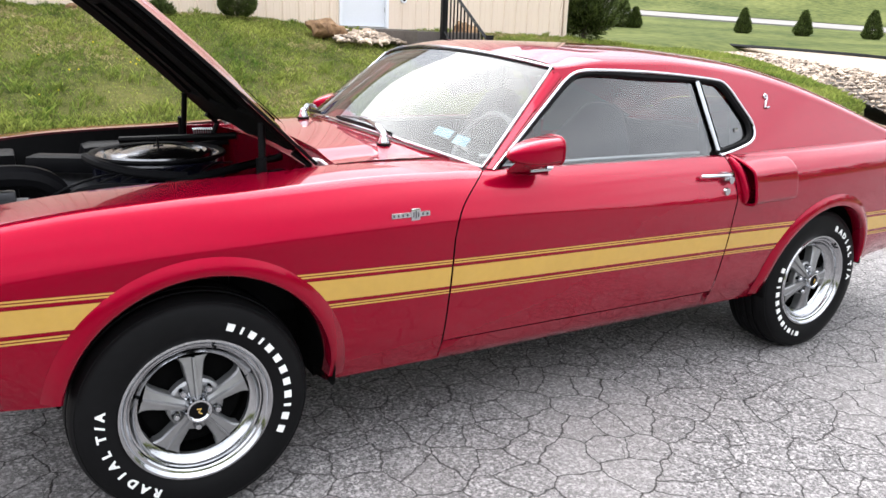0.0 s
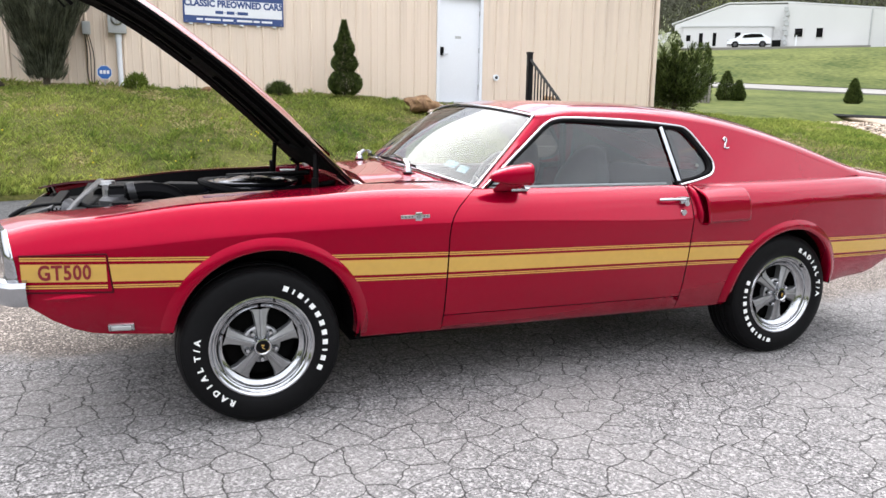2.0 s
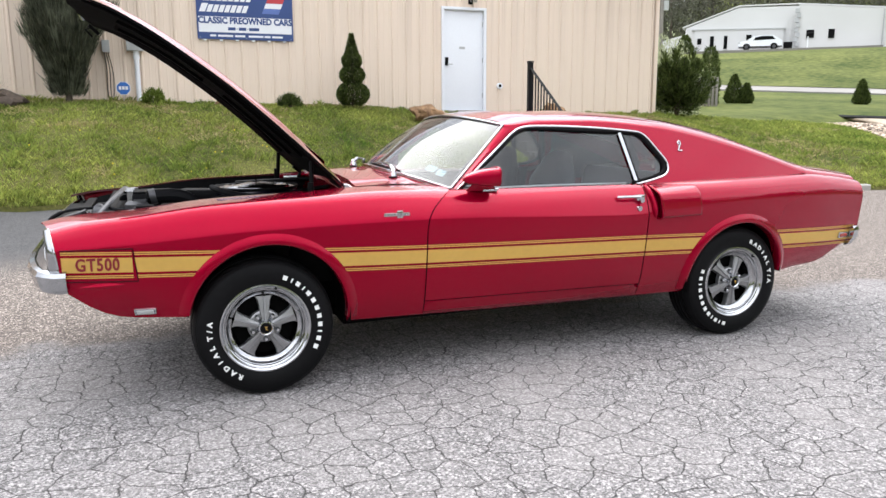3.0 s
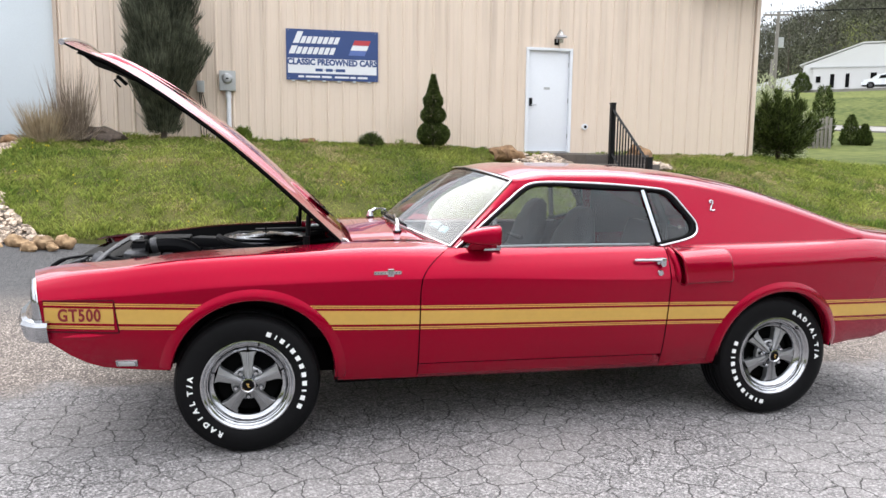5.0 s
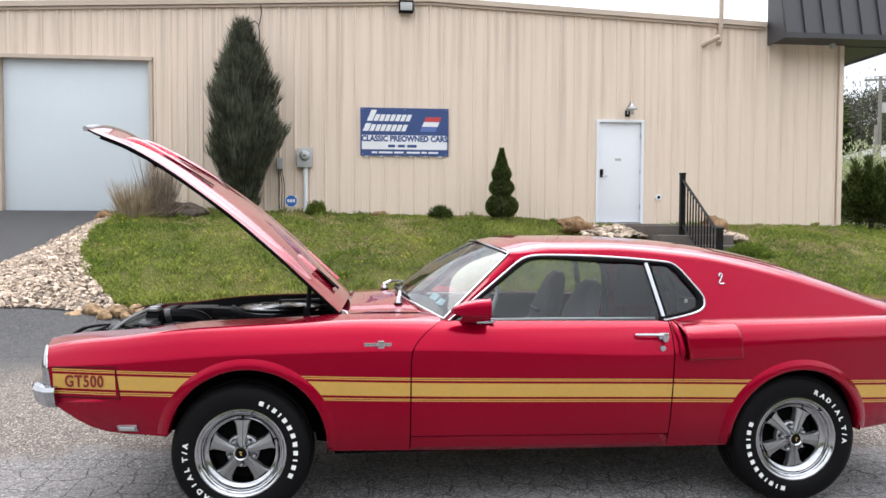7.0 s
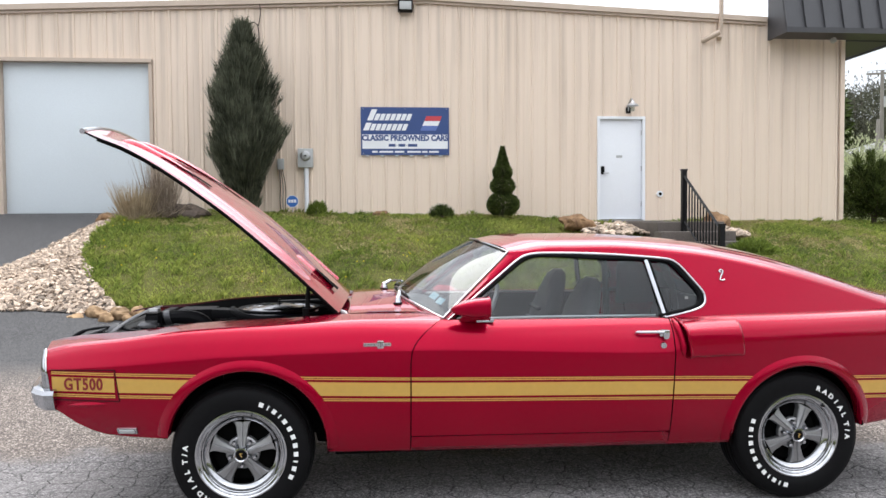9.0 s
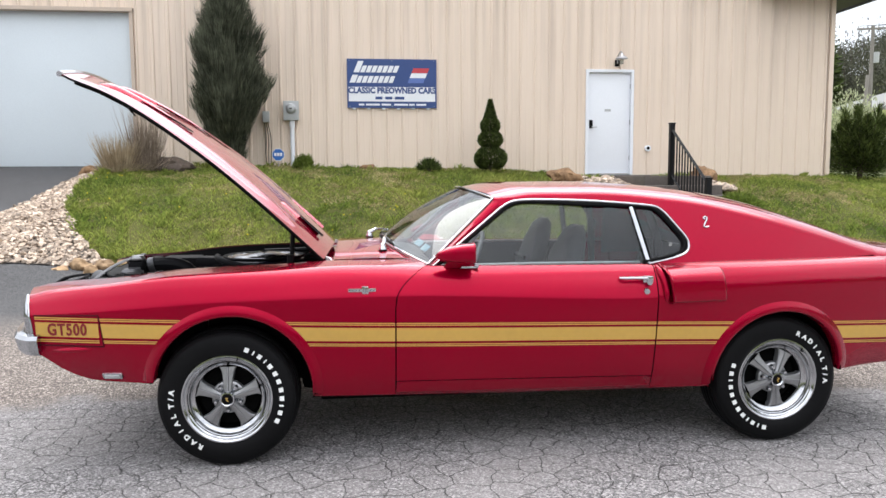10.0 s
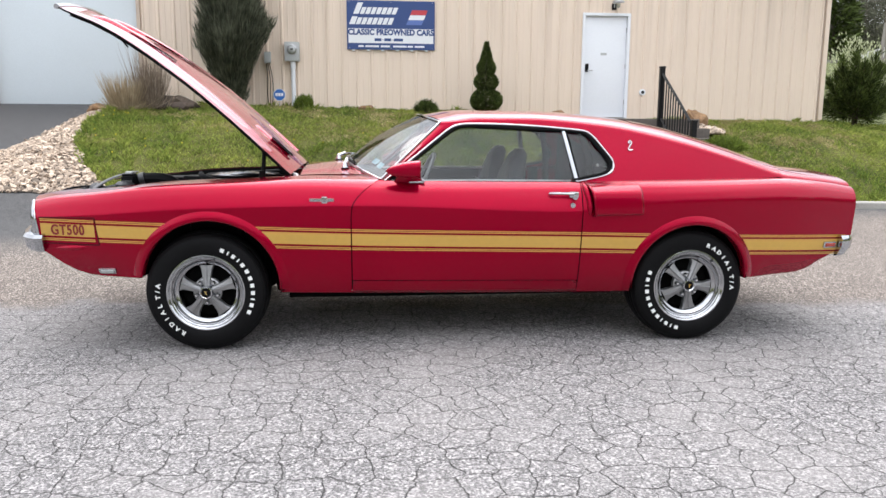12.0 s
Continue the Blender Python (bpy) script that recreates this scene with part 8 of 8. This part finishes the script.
def white_building():
    """A long low white hall on the slope behind the road."""
    o, az, D = np.array([-0.4, -3.3]), radians(44), 95.0
    c = o + np.array([math.sin(az), math.cos(az)]) * D
    base = Matrix.Translation((c[0], c[1], 8.2)) @ Matrix.Rotation(-az, 4, "Z")
    t = thing("white_hall", (0, 0, 0), "long low white industrial hall on the slope behind the road", "building")
    t.matrix_basis = base
    obj("wall", slab([(2.0, 0), (45, 0), (45, 2.0), (14, 3.9), (2.0, 5.1)], 0, 0.3), M_HALL, t, "white painted hall wall", smooth=False)
    obj("wall", slab([(-10.2, 0.3), (2.0, 0.3), (2.0, 5.1), (-4.2, 5.25), (-10.0, 3.2)], 0.9, 1.2), M_HALL, t, smooth=False)
    obj("wall", slab([(-9.0, 0.2), (0.6, 0.2), (0.6, 2.65), (-9.0, 2.9)], 0.6, 0.8), M_HALL, t, smooth=False)
    obj("wall", slab([(-17, 0.3), (-9.0, 0.3), (-9.0, 2.9), (-17, 0.9)], 2.0, 2.3), M_HALL, t, smooth=False)
    obj("roof", slab([(-10.4, 3.2), (-4.2, 5.35), (2.0, 5.25), (14, 4.05), (45.3, 2.1), (45.3, 2.3), (14, 4.2), (2.0, 5.4), (-4.2, 5.5), (-10.4, 3.35)], 0.85, 22), M_HALL, t, "pale metal roof edge", smooth=False)
    obj("roof", slab([(-9.3, 2.9), (0.8, 2.65), (0.8, 2.75), (-9.3, 3.0)], 0.5, 0.95), M_GREY_BOX, t, smooth=False)
    for x, z, w, h, y in ((-7.0, 0.6, 0.55, 1.6, 0.6), (-5.5, 0.6, 0.5, 1.6, 0.6), (-3.0, 1.3, 0.7, 0.9, 0.6), (3.3, 1.4, 0.9, 1.0, 0), (5.4, 1.3, 0.75, 1.1, 0), (-8.4, 1.2, 0.6, 0.8, 0.6)):
        wd = obj("window", box(x, y - 0.02, z + h / 2, w, 0.08, h), M_HALL, t, smooth=False)
        obj("pane", box(x, y - 0.07, z + h / 2, w - 0.12, 0.03, h - 0.12), M_BLACK, wd, smooth=False)
    for k in range(9):
        obj("quoin", box(1.9 + (0.12 if k % 2 else -0.05), -0.05, 0.3 + 0.52 * k, 0.42, 0.3, 0.44), M_GREY_BOX, t, smooth=False)
    obj("downpipe", tube([(10.3, -0.1, 0), (10.3, -0.1, 4.2)], 0.06, 6), M_GREY_BOX, t)
    # apron in front
    tagged(obj("far_yard", moved(slab([(-20, -4.5), (10, -4.5), (10, 3), (-20, 3)], -0.6, 0.10, "z"), base), M_ROAD, smooth=False), "asphalt yard before the white hall", "yard", kind="structure")
    # parked car
    s = thing("parked_suv", (0, 0, 0), "white compact SUV parked before the white hall", "car")
    s.matrix_basis = base @ pose(-1.75, -2.2, 0.12, 0, 0, 4)
    side = [(-2.2, 0.35), (-2.25, 0.75), (-2.1, 0.95), (-1.35, 1.08), (-0.75, 1.50), (0.2, 1.62), (1.3, 1.58), (1.95, 1.15), (2.2, 1.0), (2.25, 0.45), (1.9, 0.3), (-1.9, 0.3)]
    obj("body", slab(side, -0.85, 0.85), M_WHITE, s, smooth=False)
    glassy = [(-0.70, 1.06), (-0.55, 1.36), (0.2, 1.50), (1.2, 1.46), (1.55, 1.12)]
    obj("side_glass", slab(glassy, -0.865, -0.852), M_BLACK, s, smooth=False)
    for x in (-1.4, 1.4):
        w = obj("wheel", lathe([(0.0, -0.9), (0.18, -0.9), (0.20, -0.88)], 18, x, 0, 0.37), M_CAST, s)
        obj("tyre", lathe([(0.19, -0.89), (0.35, -0.89), (0.375, -0.86), (0.375, -0.66)], 20, x, 0, 0.37), M_TYRE, w)
    obj("headlamp", box(-2.15, -0.7, 0.82, 0.2, 0.3, 0.12), M_GREY_BOX, s, smooth=False)
    obj("lower_cladding", slab([(-2.22, 0.3), (2.2, 0.3), (2.2, 0.42), (-2.22, 0.42)], -0.87, -0.853), M_BLACK, s, smooth=False)
    b = thing("waste_bin", (0, 0, 0), "black waste bin beside the parked car", "bin")
    b.matrix_basis = base @ pose(1.1, -1.6, 0.10)
    obj("bin_body", box(0, 0, 0.45, 0.9, 0.7, 0.9, 0.05), M_BLACK, b)
    m = thing("mailbox", (0, 0, 0), "black mailbox on a white post by the yard", "mailbox")
    m.matrix_basis = base @ pose(3.0, -3.5, 0.0)
    obj("post", box(0, 0, 0.7, 0.12, 0.12, 1.4), M_WHITE, m, smooth=False)
    obj("box", box(0.2, 0, 1.55, 0.7, 0.35, 0.42, 0.1), M_BLACK, m)


white_building()


def utility_pole():
    t = thing("utility_pole", (41.1, 53.0, 4.0), "weathered timber utility pole with a cross-arm and wires", "pole")
    obj("pole", tube([(0, 0, -1), (0, 0, 9.1)], [0.19, 0.13], 10), M_TIMBER, t)
    obj("pole", tube([(-1.0, -0.6, -1), (-0.5, -0.3, 5.2)], [0.16, 0.12], 8), M_TIMBER, t)
    obj("cross_arm", box(0, 0, 8.85, 2.3, 0.12, 0.14), M_TIMBER, t, smooth=False).matrix_basis = pose(0, 0, 0, 0, 0, -20)
    for k in (-1.05, -0.4, 0.4, 1.05):
        obj("insulator", tube([(k * 0.94, -k * 0.34, 8.9), (k * 0.94, -k * 0.34, 9.08)], 0.05, 6), M_GREY_BOX, t)
        obj("wire", tube([(k * 0.94 + 30 * i / 6, -k * 0.34 - 60 * i / 6, 9.08 - 2.2 * math.sin(math.pi * i / 6)) for i in range(7)], 0.012, 4), M_BLACK, t)
    obj("transformer", tube([(0.25, -0.2, 6.2), (0.25, -0.2, 7.0)], 0.22, 10), M_GREY_BOX, t)


utility_pole()


def board_fence():
    t = thing("board_fence", (23.18, 24.39, 1.66), "grey weathered vertical-board fence beyond the corner juniper", "fence")
    for k in range(22):
        h = 1.36 + 0.05 * math.sin(k * 1.7)
        obj("board", box(-0.155 * k * 0.86, 0.155 * k * 0.50, h / 2 - 0.05, 0.135, 0.022, h, 0.004), M_TIMBER, t)
    obj("rail", tube([(0.05, 0.03, 0.95), (-2.95, 1.73, 0.95)], 0.04, 4), M_TIMBER, t)


board_fence()


def woods():
    """Bare and budding trees on the hills, as one mass of small clumps."""
    pts, dirs, back, back_dirs = [], [], [], []
    trunks = []
    for k in range(1050):
        if k < 700:
            az = radians(rng.uniform(31, 72))
            d = rng.uniform(116, 185)
        else:
            az = radians(rng.uniform(85, 340))
            d = rng.uniform(75, 150)
        x, y = d * math.sin(az), d * math.cos(az)
        z = far_z(x, y)
        h = rng.uniform(7, 13)
        if k < 700:
            h = max(2.5, min(h, (0.148 + 0.0045 * (math.degrees(az) - 34)) * d + 1.4 - z))
        if k % 6 == 0:
            trunks.append(tube([(x, y, z - 0.5), (x + 0.3, y, z + h * 0.55), (x, y, z + h)], [0.22, 0.14, 0.03], 4, caps=False))
        for j in range(290 if k < 700 else 26):
            q = rng.normal(0, 1, 3)
            (pts if k < 700 else back).append((x + q[0] * h * 0.17, y + q[1] * h * 0.17, z + h * 0.58 + q[2] * h * 0.19))
            (dirs if k < 700 else back_dirs).append((q[0], q[1], abs(q[2]) + 0.8))
    cr = join(sprays(pts, dirs, 0.62, 0.16, 0.8), sprays(back, back_dirs, 3.4, 1.5, 0.5))
    tagged(obj("far_woods", cr, M_WOODS, smooth=False, clean=False), "bare and budding spring woods on the hills", "woods", kind="stuff")
    tagged(obj("far_trunks", join(*trunks), M_BARK, clean=False), "bare tree trunks in the hillside woods", "woods", kind="stuff")


woods()
conifer("tall_spruce", (66.5, 101.0, far_z(66.5, 101)), 19.0, 3.6, 3500, "tall dark spruce standing above the hillside woods", M_SPRUCE, 1.5, 0.45, rise=0.1, ragged=0.3)
